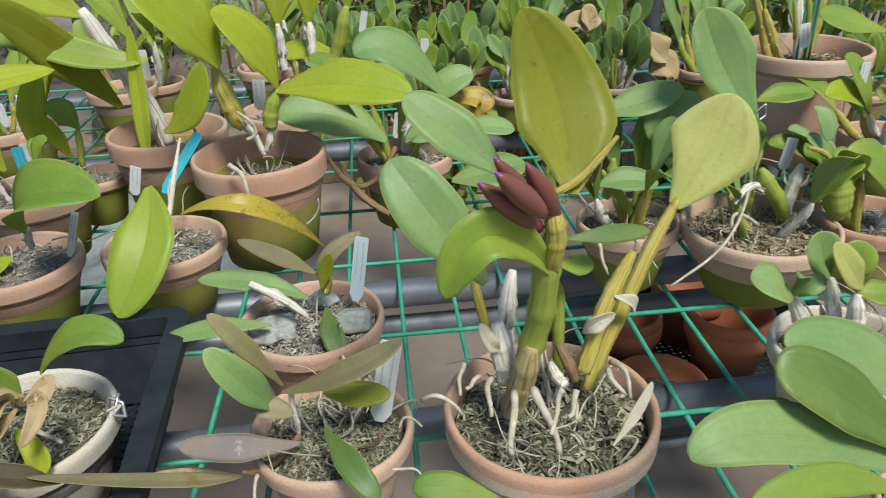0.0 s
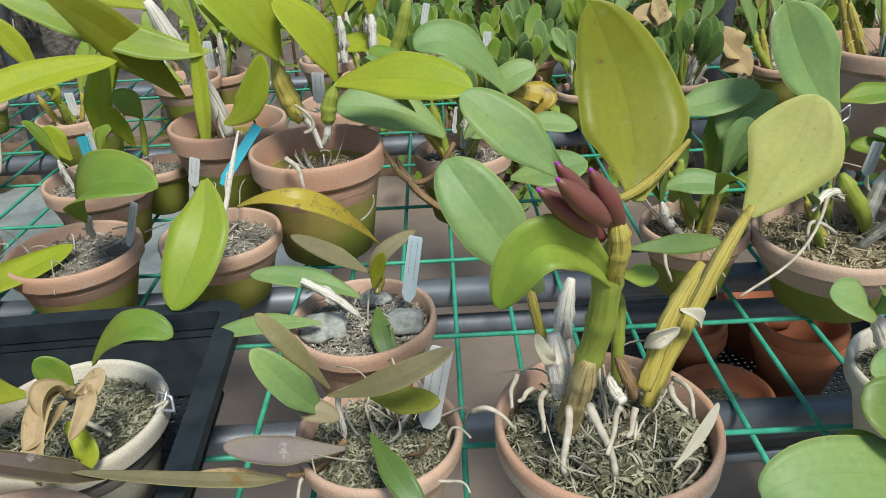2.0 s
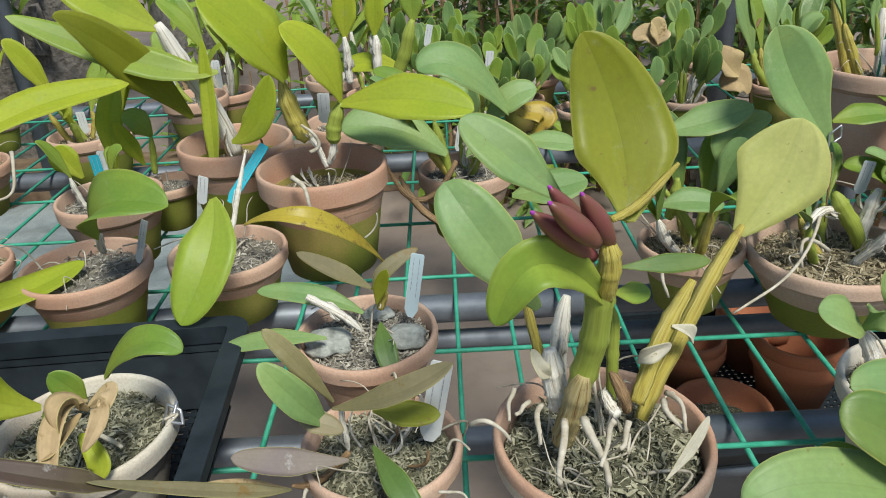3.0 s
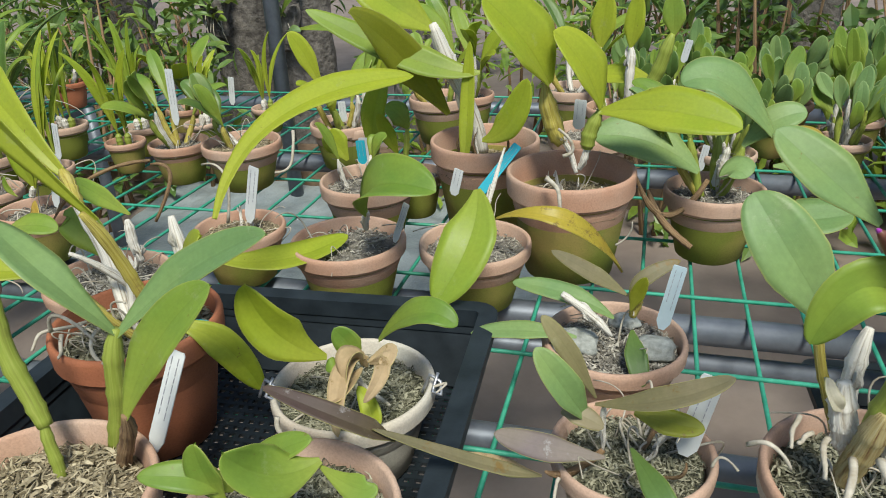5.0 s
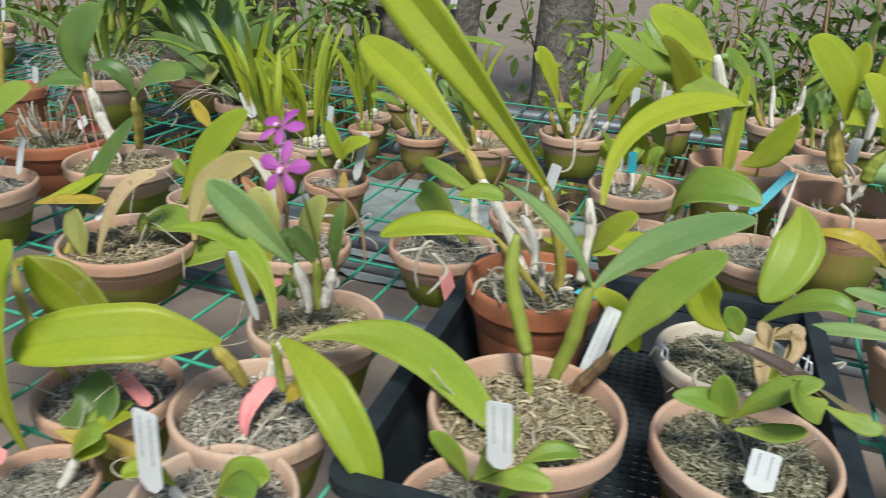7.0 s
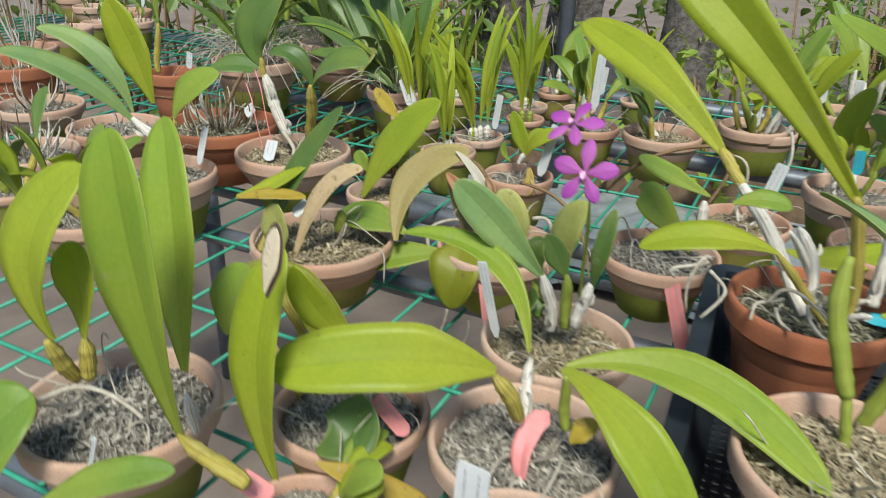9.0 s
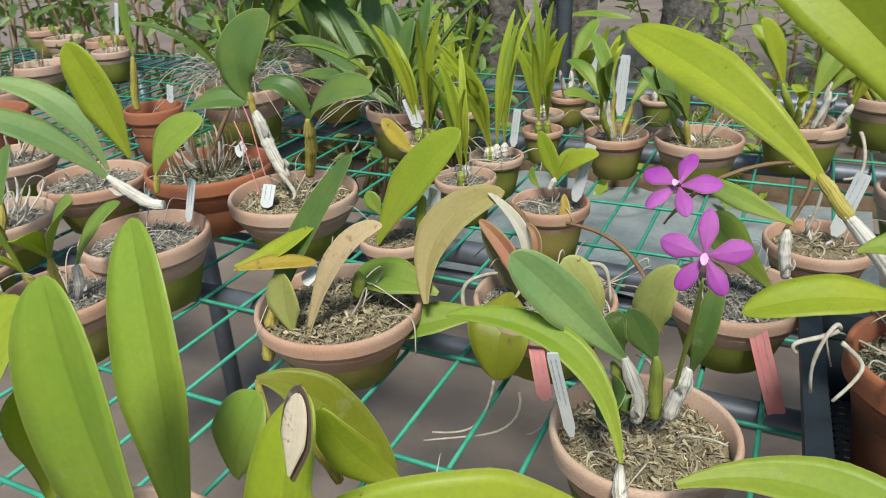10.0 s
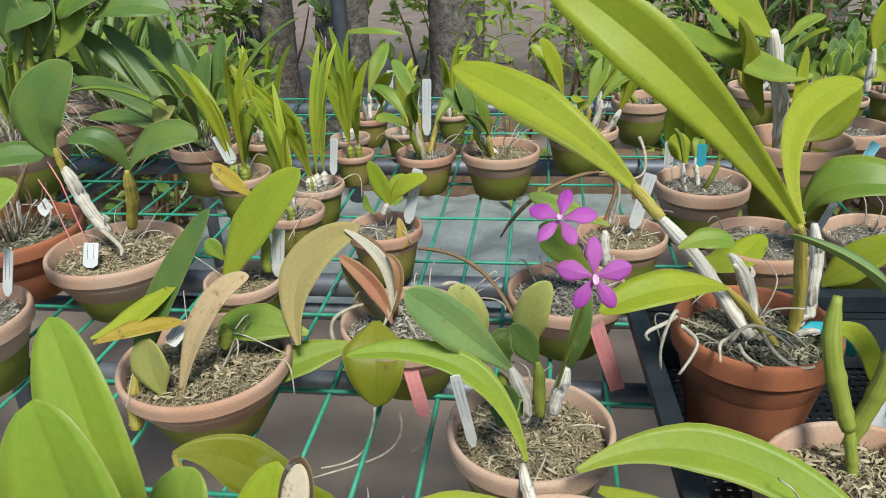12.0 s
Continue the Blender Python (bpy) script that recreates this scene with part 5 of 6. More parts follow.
bulb("panB", (-1.470, 0.809, 0.889), (-1.497, 0.805, 0.956), (-1.513, 0.802, 1.004), 0.0116, "w", 0.3)
bulb("panB", (-1.509, 0.803, 0.994), (-1.514, 0.802, 1.013), (-1.516, 0.802, 1.034), 0.0061, "y", 0.2)
leaf("panB", (-1.519, 0.802, 1.022), (-1.524, 0.801, 1.089), (-1.459, 0.810, 1.157), 0.092, 0.05, "d", 0.15)
bulb("panB", (-1.451, 0.852, 0.880), (-1.431, 0.834, 0.940), (-1.413, 0.817, 0.994), 0.0109, "y")
leaf("panB", (-1.413, 0.817, 0.992), (-1.437, 0.803, 1.044), (-1.483, 0.787, 1.048), 0.040, 0.50, "d")
leaf("panB", (-1.412, 0.817, 0.992), (-1.358, 0.815, 1.039), (-1.289, 0.815, 1.046), 0.065, 0.50, "d")
rootlet("panB", (-1.462, 0.790, 0.900), (-1.436, 0.773, 0.888), (-1.427, 0.764, 0.868), 0.0044)
rootlet("panB", (-1.342, 0.827, 0.944), (-1.330, 0.829, 0.962), (-1.327, 0.829, 0.972), 0.0018)
stake("panB", (-1.473, 0.748, 0.856), (-1.474, 0.768, 0.890), 0.0248, "w")
grow("panB", "roots", 103, 12, 0.7)

bulb("hole", (-1.677, 0.860, 0.892), (-1.662, 0.867, 0.926), (-1.631, 0.883, 0.982), 0.0044, "b")
grow("hole", "twigs", 105, 26, 1.0, "g", 0.9)
grow("hole", "roots", 106, 20, 0.8)
leaf("hole", (-1.739, 0.872, 0.965), (-1.682, 0.902, 0.984), (-1.634, 0.927, 0.977), 0.058, 0.50, "d")
stake("hole", (-1.623, 0.865, 0.897), (-1.607, 0.873, 0.914), 0.0263, "w")

bulb("p57", (-1.533, 0.595, 0.913), (-1.564, 0.580, 0.924), (-1.597, 0.562, 0.963), 0.0099, "w")
leaf("p57", (-1.598, 0.562, 0.958), (-1.658, 0.508, 1.038), (-1.738, 0.444, 1.078), 0.048, 0.50, "s")
leaf("p57", (-1.595, 0.563, 0.972), (-1.635, 0.543, 1.067), (-1.714, 0.502, 1.107), 0.041, 0.50, "s")
leaf("p57", (-1.563, 0.580, 0.989), (-1.581, 0.571, 1.074), (-1.607, 0.557, 1.155), 0.068, 0.20, "y")
leaf("p57", (-1.520, 0.580, 0.968), (-1.492, 0.594, 1.016), (-1.447, 0.618, 1.044), 0.056, 0.30, "g")
bulb("p57", (-1.523, 0.578, 0.940), (-1.521, 0.579, 0.954), (-1.520, 0.580, 0.968), 0.0052, "y")
stake("p57", (-1.507, 0.609, 0.883), (-1.490, 0.618, 0.950), 0.0160, "w")
grow("p57", "roots", 107, 10, 0.6)

leaf("fr63", (-0.995, 0.059, 0.891), (-0.988, 0.036, 1.052), (-1.004, 0.046, 1.161), 0.068, 0.05, "l", 0.3)
leaf("fr63", (-1.024, 0.098, 0.925), (-1.045, 0.125, 1.042), (-1.083, 0.165, 1.130), 0.058, 0.05, "l", 0.3)
leaf("fr63", (-1.135, 0.056, 0.947), (-1.136, 0.055, 1.035), (-1.102, 0.094, 1.102), 0.068, 0.10, "y")
bulb("fr63", (-1.144, 0.074, 0.891), (-1.142, 0.063, 0.916), (-1.142, 0.052, 0.944), 0.0083, "y")
bulb("fr63", (-1.132, 0.080, 0.891), (-1.131, 0.080, 0.910), (-1.129, 0.081, 0.935), 0.0084, "y")
leaf("fr63", (-1.129, 0.081, 0.935), (-1.134, 0.090, 0.988), (-1.150, 0.093, 1.022), 0.044, 0.30, "y")
bulb("fr63", (-0.904, 0.037, 0.897), (-0.941, 0.041, 0.900), (-0.996, 0.058, 0.894), 0.0080, "y")
bulb("fr63", (-1.018, 0.092, 0.861), (-1.018, 0.092, 0.880), (-1.020, 0.091, 0.905), 0.0051, "w")
rootlet("fr63", (-1.120, 0.018, 0.915), (-1.100, 0.051, 0.908), (-1.045, 0.056, 0.894), 0.0030)
rootlet("fr63", (-1.119, 0.063, 0.893), (-1.125, 0.038, 0.888), (-1.125, 0.016, 0.915), 0.0030)
stake("fr63", (-1.054, 0.007, 0.860), (-1.042, 0.013, 0.905), 0.0055, "w")
leaf("fr63", (-1.153, -0.043, 0.825), (-1.120, -0.026, 0.899), (-1.099, 0.006, 0.931), 0.076, 0.20, "g")
leaf("fr63", (-1.057, -0.040, 0.867), (-1.004, -0.013, 0.898), (-0.953, 0.013, 0.909), 0.029, 0.50, "g")
grow("fr63", "roots", 109, 12, 0.7)

stake("fr65", (-0.905, 0.061, 0.864), (-0.926, 0.051, 0.884), 0.0181, "r")
leaf("fr65", (-0.942, 0.110, 0.827), (-0.948, 0.107, 0.955), (-0.935, 0.136, 1.050), 0.052, 0.05, "y", 0.3)
leaf("fr65", (-0.910, 0.193, 0.939), (-0.933, 0.170, 0.979), (-0.942, 0.155, 1.025), 0.032, 0.35, "y", 0.15)
leaf("fr65", (-0.908, 0.127, 0.861), (-0.892, 0.157, 0.864), (-0.888, 0.171, 0.901), 0.059, 0.20, "d")
leaf("fr65", (-0.896, 0.111, 0.866), (-0.861, 0.128, 0.848), (-0.808, 0.155, 0.824), 0.023, 0.50, "w")
leaf("fr65", (-1.044, 0.170, 0.919), (-1.036, 0.175, 0.957), (-1.026, 0.191, 0.989), 0.050, 0.20, "g")
bulb("fr65", (-0.963, 0.189, 0.927), (-0.971, 0.185, 0.952), (-0.979, 0.181, 0.976), 0.0053, "y")
stake("fr65", (-0.851, 0.189, 0.858), (-0.882, 0.185, 0.891), 0.0156, "r")
leaf("fr65", (-1.070, 0.236, 0.958), (-1.024, 0.262, 0.928), (-0.962, 0.262, 0.862), 0.046, 0.40, "o", 0.3, 0.05)
bulb("fr65", (-0.985, 0.205, 0.842), (-1.035, 0.215, 0.90), (-1.070, 0.236, 0.958), 0.0060, "y", 0.3)
grow("fr65", "roots", 111, 16, 0.8)

bulb("red29", (-0.529, 0.546, 0.893), (-0.542, 0.564, 0.934), (-0.576, 0.519, 0.999), 0.0051, "w")
bulb("red29", (-0.539, 0.544, 0.920), (-0.549, 0.563, 0.963), (-0.569, 0.570, 0.987), 0.0063, "w")
bulb("red29", (-0.540, 0.544, 0.896), (-0.592, 0.585, 0.962), (-0.646, 0.620, 1.018), 0.0085, "w", 0.2)
bulb("red29", (-0.638, 0.615, 1.010), (-0.654, 0.626, 1.026), (-0.671, 0.638, 1.043), 0.0082, "y", 0.2)
leaf("red29", (-0.664, 0.636, 1.034), (-0.764, 0.668, 1.112), (-0.893, 0.758, 1.158), 0.064, 0.25, "y", 0.4, 0.03, 0.0, 0.8)
bulb("red29", (-0.479, 0.553, 0.920), (-0.478, 0.563, 0.972), (-0.484, 0.573, 1.025), 0.0081, "w", 0.3)
bulb("red29", (-0.503, 0.529, 0.912), (-0.508, 0.519, 0.988), (-0.527, 0.496, 1.055), 0.0076, "y", 0.2)
leaf("red29", (-0.520, 0.510, 1.044), (-0.648, 0.505, 1.194), (-0.790, 0.560, 1.298), 0.064, V((-0.3, -0.8, 0.3)).normalized(), "y", 0.4, 0.03, 0.0, 0.85)
leaf("red29", (-0.475, 0.632, 0.997), (-0.452, 0.775, 1.076), (-0.326, 0.915, 1.096), 0.050, 0.25, "y", 0.4, 0.03, 0.0, 1.0)
bulb("red29", (-0.519, 0.527, 0.898), (-0.546, 0.513, 0.935), (-0.584, 0.508, 0.978), 0.0054, "y", 0.2)
leaf("red29", (-0.583, 0.508, 0.977), (-0.649, 0.478, 0.991), (-0.717, 0.458, 0.973), 0.043, 0.60, "y", 0.3)
leaf("red29", (-0.636, 0.510, 1.022), (-0.608, 0.514, 1.030), (-0.579, 0.518, 1.025), 0.027, 0.50, "g")
rootlet("red29", (-0.642, 0.449, 0.977), (-0.654, 0.437, 0.974), (-0.653, 0.437, 0.921), 0.0022)
rootlet("red29", (-0.645, 0.448, 0.980), (-0.671, 0.424, 0.972), (-0.673, 0.424, 0.965), 0.0022)
rootlet("red29", (-0.637, 0.439, 0.973), (-0.624, 0.441, 0.950), (-0.637, 0.429, 0.924), 0.0022)
leaf("red29", (-0.471, 0.554, 0.959), (-0.452, 0.537, 0.993), (-0.419, 0.522, 1.030), 0.041, 0.50, "y")
bulb("red29", (-0.505, 0.529, 0.905), (-0.499, 0.530, 0.926), (-0.487, 0.522, 0.939), 0.0037, "w")
bulb("red29", (-0.502, 0.530, 0.905), (-0.495, 0.521, 0.918), (-0.482, 0.512, 0.927), 0.0043, "w")
rootlet("red29", (-0.582, 0.478, 0.935), (-0.559, 0.471, 0.953), (-0.525, 0.466, 0.935), 0.0023)
rootlet("red29", (-0.570, 0.479, 0.927), (-0.562, 0.460, 0.920), (-0.553, 0.452, 0.919), 0.0023)
rootlet("red29", (-0.541, 0.504, 0.927), (-0.527, 0.465, 0.918), (-0.502, 0.459, 0.916), 0.0023)
rootlet("red29", (-0.569, 0.510, 0.929), (-0.587, 0.477, 0.928), (-0.596, 0.455, 0.921), 0.0023)
grow("red29", "roots", 113, 30, 0.6)

bulb("sand30", (-0.474, 0.412, 0.858), (-0.459, 0.415, 0.928), (-0.447, 0.420, 0.985), 0.009, "g", 0.3)
bulb("sand30", (-0.452, 0.392, 0.860), (-0.434, 0.384, 0.89), (-0.412, 0.368, 0.938), 0.008, "b", 0.3)
bulb("sand30", (-0.490, 0.358, 0.860), (-0.494, 0.363, 0.885), (-0.499, 0.368, 0.922), 0.0055, "g")
leaf("sand30", (-0.446, 0.418, 0.978), (-0.385, 0.446, 1.030), (-0.300, 0.440, 1.076), 0.038, 0.35, "s", 0.4)
leaf("sand30", (-0.412, 0.368, 0.934), (-0.376, 0.381, 1.001), (-0.322, 0.388, 1.056), 0.042, 0.2, "g", 0.3)
bulb("sand30", (-0.498, 0.367, 0.912), (-0.520, 0.375, 0.971), (-0.526, 0.384, 1.039), 0.0085, "g", 0.4)
bulb("sand30", (-0.499, 0.369, 0.912), (-0.505, 0.370, 0.926), (-0.509, 0.371, 0.940), 0.0066, "w")
stake("sand30", (-0.447, 0.425, 0.846), (-0.424, 0.462, 0.938), 0.018, "w")
grow("sand30", "roots", 115, 10, 0.5)

leaf("sand30", (-0.447, 0.418, 0.980), (-0.492, 0.400, 1.048), (-0.560, 0.425, 1.078), 0.040, V((0.8, -0.1, 0.6)).normalized(), "s", 0.3)

leaf("fr31", (-0.294, 0.328, 0.919), (-0.310, 0.312, 0.941), (-0.347, 0.298, 0.948), 0.024, 0.50, "g")
leaf("fr31", (-0.289, 0.330, 0.919), (-0.262, 0.329, 0.953), (-0.225, 0.332, 0.975), 0.025, 0.50, "g")
leaf("fr31", (-0.294, 0.317, 0.920), (-0.303, 0.314, 0.944), (-0.306, 0.313, 0.972), 0.026, 0.10, "g")
leaf("fr31", (-0.289, 0.309, 0.921), (-0.256, 0.310, 0.925), (-0.231, 0.309, 0.937), 0.020, 0.60, "g")
stake("fr31", (-0.263, 0.276, 0.886), (-0.261, 0.287, 0.921), 0.0246, "w")
grow("fr31", "roots", 117, 10, 0.5)

leaf("fr31", (-0.220, 0.331, 0.958), (-0.243, 0.304, 0.964), (-0.257, 0.278, 1.002), 0.039, 0.50, "g")
leaf("fr31", (-0.221, 0.331, 0.953), (-0.190, 0.320, 0.949), (-0.178, 0.323, 0.953), 0.019, 0.40, "g")

stake("fr66", (-0.730, 0.058, 0.895), (-0.727, 0.059, 0.975), 0.0241, "w")
grow("fr66", "cat", 119, 3, 0.7, "gy", 0.6)
grow("fr66", "roots", 120, 10, 0.6)

grow("fr67", "cat", 121, 2, 0.7, "gy", 0.5)

leaf("fr68", (-0.496, 0.175, 0.896), (-0.508, 0.160, 0.934), (-0.522, 0.144, 0.960), 0.017, 0.30, "g")
leaf("fr68", (-0.492, 0.177, 0.897), (-0.475, 0.182, 0.928), (-0.464, 0.187, 0.966), 0.024, 0.20, "g")
leaf("fr68", (-0.487, 0.178, 0.897), (-0.453, 0.180, 0.908), (-0.425, 0.180, 0.909), 0.020, 0.50, "g")
stake("fr68", (-0.463, 0.145, 0.944), (-0.467, 0.143, 1.006), 0.0202, "w")
grow("fr68", "cat", 123, 2, 0.6, "g", 0.5)

leaf("f39", (-1.033, 0.938, 0.890), (-1.043, 0.937, 0.924), (-1.060, 0.934, 0.969), 0.029, 0.10, "y")
leaf("f39", (-1.031, 0.939, 0.890), (-1.003, 0.933, 0.926), (-0.963, 0.928, 0.942), 0.030, 0.30, "y")
leaf("f39", (-1.035, 0.938, 0.893), (-1.021, 0.950, 0.924), (-1.001, 0.953, 0.933), 0.021, 0.30, "y")
leaf("f39", (-1.051, 0.916, 0.881), (-1.064, 0.914, 0.897), (-1.064, 0.914, 0.917), 0.011, 0.20, "g")
leaf("f39", (-1.033, 0.908, 0.843), (-1.006, 0.892, 0.841), (-1.012, 0.911, 0.878), 0.022, 0.20, "w")
bulb("f39", (-1.043, 0.937, 0.872), (-1.039, 0.938, 0.882), (-1.034, 0.938, 0.893), 0.0058, "w")
stake("f39", (-1.003, 0.943, 0.854), (-0.980, 0.946, 0.951), 0.0188, "w")
grow("f39", "roots", 125, 10, 0.6)

rootlet("c46", (-0.659, 0.935, 0.853), (-0.658, 0.935, 0.928), (-0.694, 0.950, 0.946), 0.0027)
stake("c46", (-0.626, 0.939, 0.852), (-0.604, 0.943, 0.946), 0.0198, "w")
grow("c46", "roots", 127, 10, 0.5)
grow("c46", "twigs", 128, 3, 0.4)

leaf("t8", (-0.518, 1.109, 0.906), (-0.536, 1.107, 0.938), (-0.548, 1.105, 0.960), 0.043, 0.20, "y")
stake("t8", (-0.492, 1.113, 0.899), (-0.494, 1.113, 0.941), 0.0161, "t")
rootlet("t8", (-0.608, 1.096, 0.962), (-0.595, 1.058, 0.923), (-0.625, 1.033, 0.906), 0.0030)
grow("t8", "cat", 129, 3, 0.6, "gy")
grow("t8", "roots", 130, 8, 0.5)

grow("r40", "roots", 131, 22, 0.9)
grow("r40", "strap", 132, 3, 1.0, "yyl")

stake("r41", (-1.417, 1.202, 0.870), (-1.439, 1.199, 0.932), 0.0256, "w")
grow("r41", "strap", 133, 5, 1.1, "yyl", 1.1)
grow("r41", "roots", 134, 8, 0.7)

stake("r42", (-1.196, 1.176, 0.856), (-1.186, 1.177, 0.932), 0.0157, "w")
grow("r42", "strap", 135, 5, 1.1, "yyl", 1.1)
grow("r42", "roots", 136, 8, 0.7)

grow("r43", "strap", 137, 3, 1.0, "yyl")

stake("r44", (-1.029, 1.357, 0.883), (-1.023, 1.358, 1.007), 0.0193, "w")
grow("r44", "cat", 138, 5, 0.9, "gyg", 1.1)
grow("r44", "roots", 139, 10, 0.8)

grow("r45", "roots", 140, 18, 0.9)
grow("r45", "cat", 141, 3, 0.9, "gd", 0.9)

grow("b49", "cat", 142, 4, 0.9, "gyy")

stake("b48", (-0.570, 1.718, 0.884), (-0.570, 1.718, 0.948), 0.0199, "w")
grow("b48", "cat", 143, 4, 0.9, "gy")

grow("b50", "strap", 144, 3, 0.9, "yyl")
stake("b50", (-1.119, 1.741, 0.829), (-1.112, 1.742, 0.905), 0.0181, "w")

grow("b50b", "cat", 145, 4, 0.9, "gy", 1.1)
stake("b50b", (-1.178, 1.702, 0.885), (-1.173, 1.703, 0.952), 0.0177, "w")

grow("b50c", "strap", 146, 3, 1.0, "yyl")

grow("mess", "fan", 147, 16, 1.05, "dgg", 1.0)
grow("mess", "roots", 148, 60, 1.6)
leaf("mess", (-1.628, 1.305, 0.899), (-1.606, 1.308, 0.950), (-1.575, 1.313, 0.980), 0.054, 0.20, "p")

for tip, w in (((-1.849, 1.393, 1.134), 0.046), ((-1.760, 1.402, 1.126), 0.052), ((-1.734, 1.383, 1.079), 0.048), ((-1.654, 1.431, 1.150), 0.055), ((-1.595, 1.410, 1.091), 0.050),
               ((-1.519, 1.401, 1.062), 0.044), ((-1.827, 1.340, 1.019), 0.050), ((-1.695, 1.377, 1.055), 0.048), ((-1.488, 1.425, 1.100), 0.042), ((-1.786, 1.306, 0.938), 0.040)):
    foot = V((-1.555, 1.352, 0.862)) + V((rng.uniform(-0.04, 0.04), rng.uniform(-0.03, 0.03), 0))
    leaf("mess", foot, foot.lerp(V(tip), 0.5) + V((0, 0, 0.03)), tip, w, rng.uniform(0.1, 0.5), rng.choice("dddg"), 0.35, 0.02, 0.0, 0.5, 1.8)

grow("or52", "cat", 149, 4, 0.9, "dg")
grow("or52", "roots", 150, 10, 1.0)

stake("p54", (-2.199, 0.786, 0.810), (-2.188, 0.792, 0.849), 0.0150, "w")
grow("p54", "twigs", 151, 14, 0.9)
grow("p54", "roots", 152, 12, 0.8)

grow("p55", "roots", 153, 12, 0.6)

grow("p56", "twigs", 155, 22, 1.0)
grow("p56", "roots", 156, 16, 1.0)

bulb("or58", (-2.127, 1.109, 0.880), (-2.124, 1.110, 0.937), (-2.112, 1.116, 1.006), 0.0098, "y")
stake("or58", (-2.056, 1.146, 0.893), (-2.050, 1.149, 0.935), 0.0224, "w")
leaf("or58", (-2.112, 1.116, 1.006), (-2.111, 1.117, 1.085), (-2.104, 1.120, 1.162), 0.029, 0.10, "g")

stake("p59", (-1.759, 0.449, 0.771), (-1.765, 0.446, 0.890), 0.0178, "w")
grow("p59", "cat", 157, 3, 0.9, "gd")

grow("p60", "cat", 158, 4, 0.9, "gyd")
grow("p60", "roots", 159, 12, 0.8)

stake("bk2", (-0.692, 1.505, 0.860), (-0.693, 1.504, 0.907), 0.0180, "w")
grow("bk2", "cat", 160, 3, 1.0, "yg", 1.2)

stake("bk1", (-0.493, 1.825, 0.857), (-0.492, 1.826, 0.930), 0.0203, "w")
grow("bk1", "cat", 161, 4, 1.0, "gyd", 1.2)

leaf("red29", (-0.472, 0.522, 0.926), (-0.429, 0.535, 0.900), (-0.397, 0.545, 0.840), 0.034, 0.45, "y", 0.3)

leaf("fright", (0.414, 0.339, 0.904), (0.284, 0.310, 0.988), (0.216, 0.295, 0.991), 0.039, 0.45, "s")
leaf("fright", (0.410, 0.340, 0.920), (0.320, 0.327, 1.000), (0.278, 0.330, 1.024), 0.043, 0.35, "d")
leaf("fright", (0.444, 0.377, 0.924), (0.362, 0.364, 0.994), (0.300, 0.359, 1.018), 0.047, 0.50, "s")
leaf("fright", (0.365, 0.303, 0.933), (0.303, 0.288, 0.971), (0.243, 0.273, 0.977), 0.020, 0.50, "g")
leaf("fright", (0.336, 0.326, 0.924), (0.308, 0.348, 0.966), (0.289, 0.359, 0.956), 0.019, 0.40, "g")
leaf("fright", (0.076, 0.106, 1.176), (0.063, 0.107, 1.182), (0.056, 0.107, 1.182), 0.007, 0.50, "g")

bulb("st1", (-0.114, 1.412, 0.959), (-0.116, 1.412, 1.002), (-0.116, 1.412, 1.046), 0.0084, "w")
leaf("st1", (-0.116, 1.412, 1.043), (-0.112, 1.412, 1.088), (-0.106, 1.411, 1.145), 0.046, 0.05, "y")
bulb("st1", (-0.062, 1.408, 0.952), (-0.058, 1.407, 1.004), (-0.060, 1.408, 1.046), 0.0095, "w")
leaf("st1", (-0.060, 1.408, 1.046), (-0.056, 1.407, 1.085), (-0.051, 1.407, 1.143), 0.037, 0.05, "y")
bulb("st1", (-0.030, 1.405, 0.950), (-0.007, 1.403, 1.013), (0.014, 1.402, 1.072), 0.0126, "g")
leaf("st1", (-0.011, 1.404, 0.981), (-0.074, 1.429, 0.990), (-0.141, 1.444, 0.980), 0.047, 0.40, "y")
leaf("st1", (0.014, 1.402, 1.067), (0.012, 1.402, 1.102), (0.006, 1.402, 1.141), 0.041, 0.10, "g")
stake("st1", (0.035, 1.420, 1.017), (0.044, 1.419, 1.058), 0.0126, "w")

grow("cl1", "clump", 201, 16, 1.0, "dgs")
stake("cl1", (0.085, 1.431, 0.804), (0.094, 1.430, 0.857), 0.0136, "w")

grow("cl2", "clump", 202, 18, 1.05, "dgs")
stake("cl2", (0.169, 1.714, 0.886), (0.174, 1.714, 0.940), 0.0181, "w")

grow("cl3", "clump", 203, 16, 1.0, "dgs")

grow("cl4", "clump", 204, 18, 0.9, "d")
leaf("cl4", (0.534, 1.641, 0.944), (0.514, 1.643, 0.969), (0.483, 1.645, 0.964), 0.047, 0.30, "b", 0.5, 0.2)
leaf("cl4", (0.541, 1.641, 0.944), (0.532, 1.641, 0.981), (0.519, 1.643, 0.999), 0.043, 0.30, "b", 0.5, 0.2)
leaf("cl4", (0.522, 1.642, 0.944), (0.546, 1.640, 0.968), (0.557, 1.639, 0.980), 0.034, 0.30, "b", 0.5, 0.2)

grow("cl5", "clump", 205, 10, 0.9, "ds")
grow("cl5", "roots", 206, 16, 0.9)

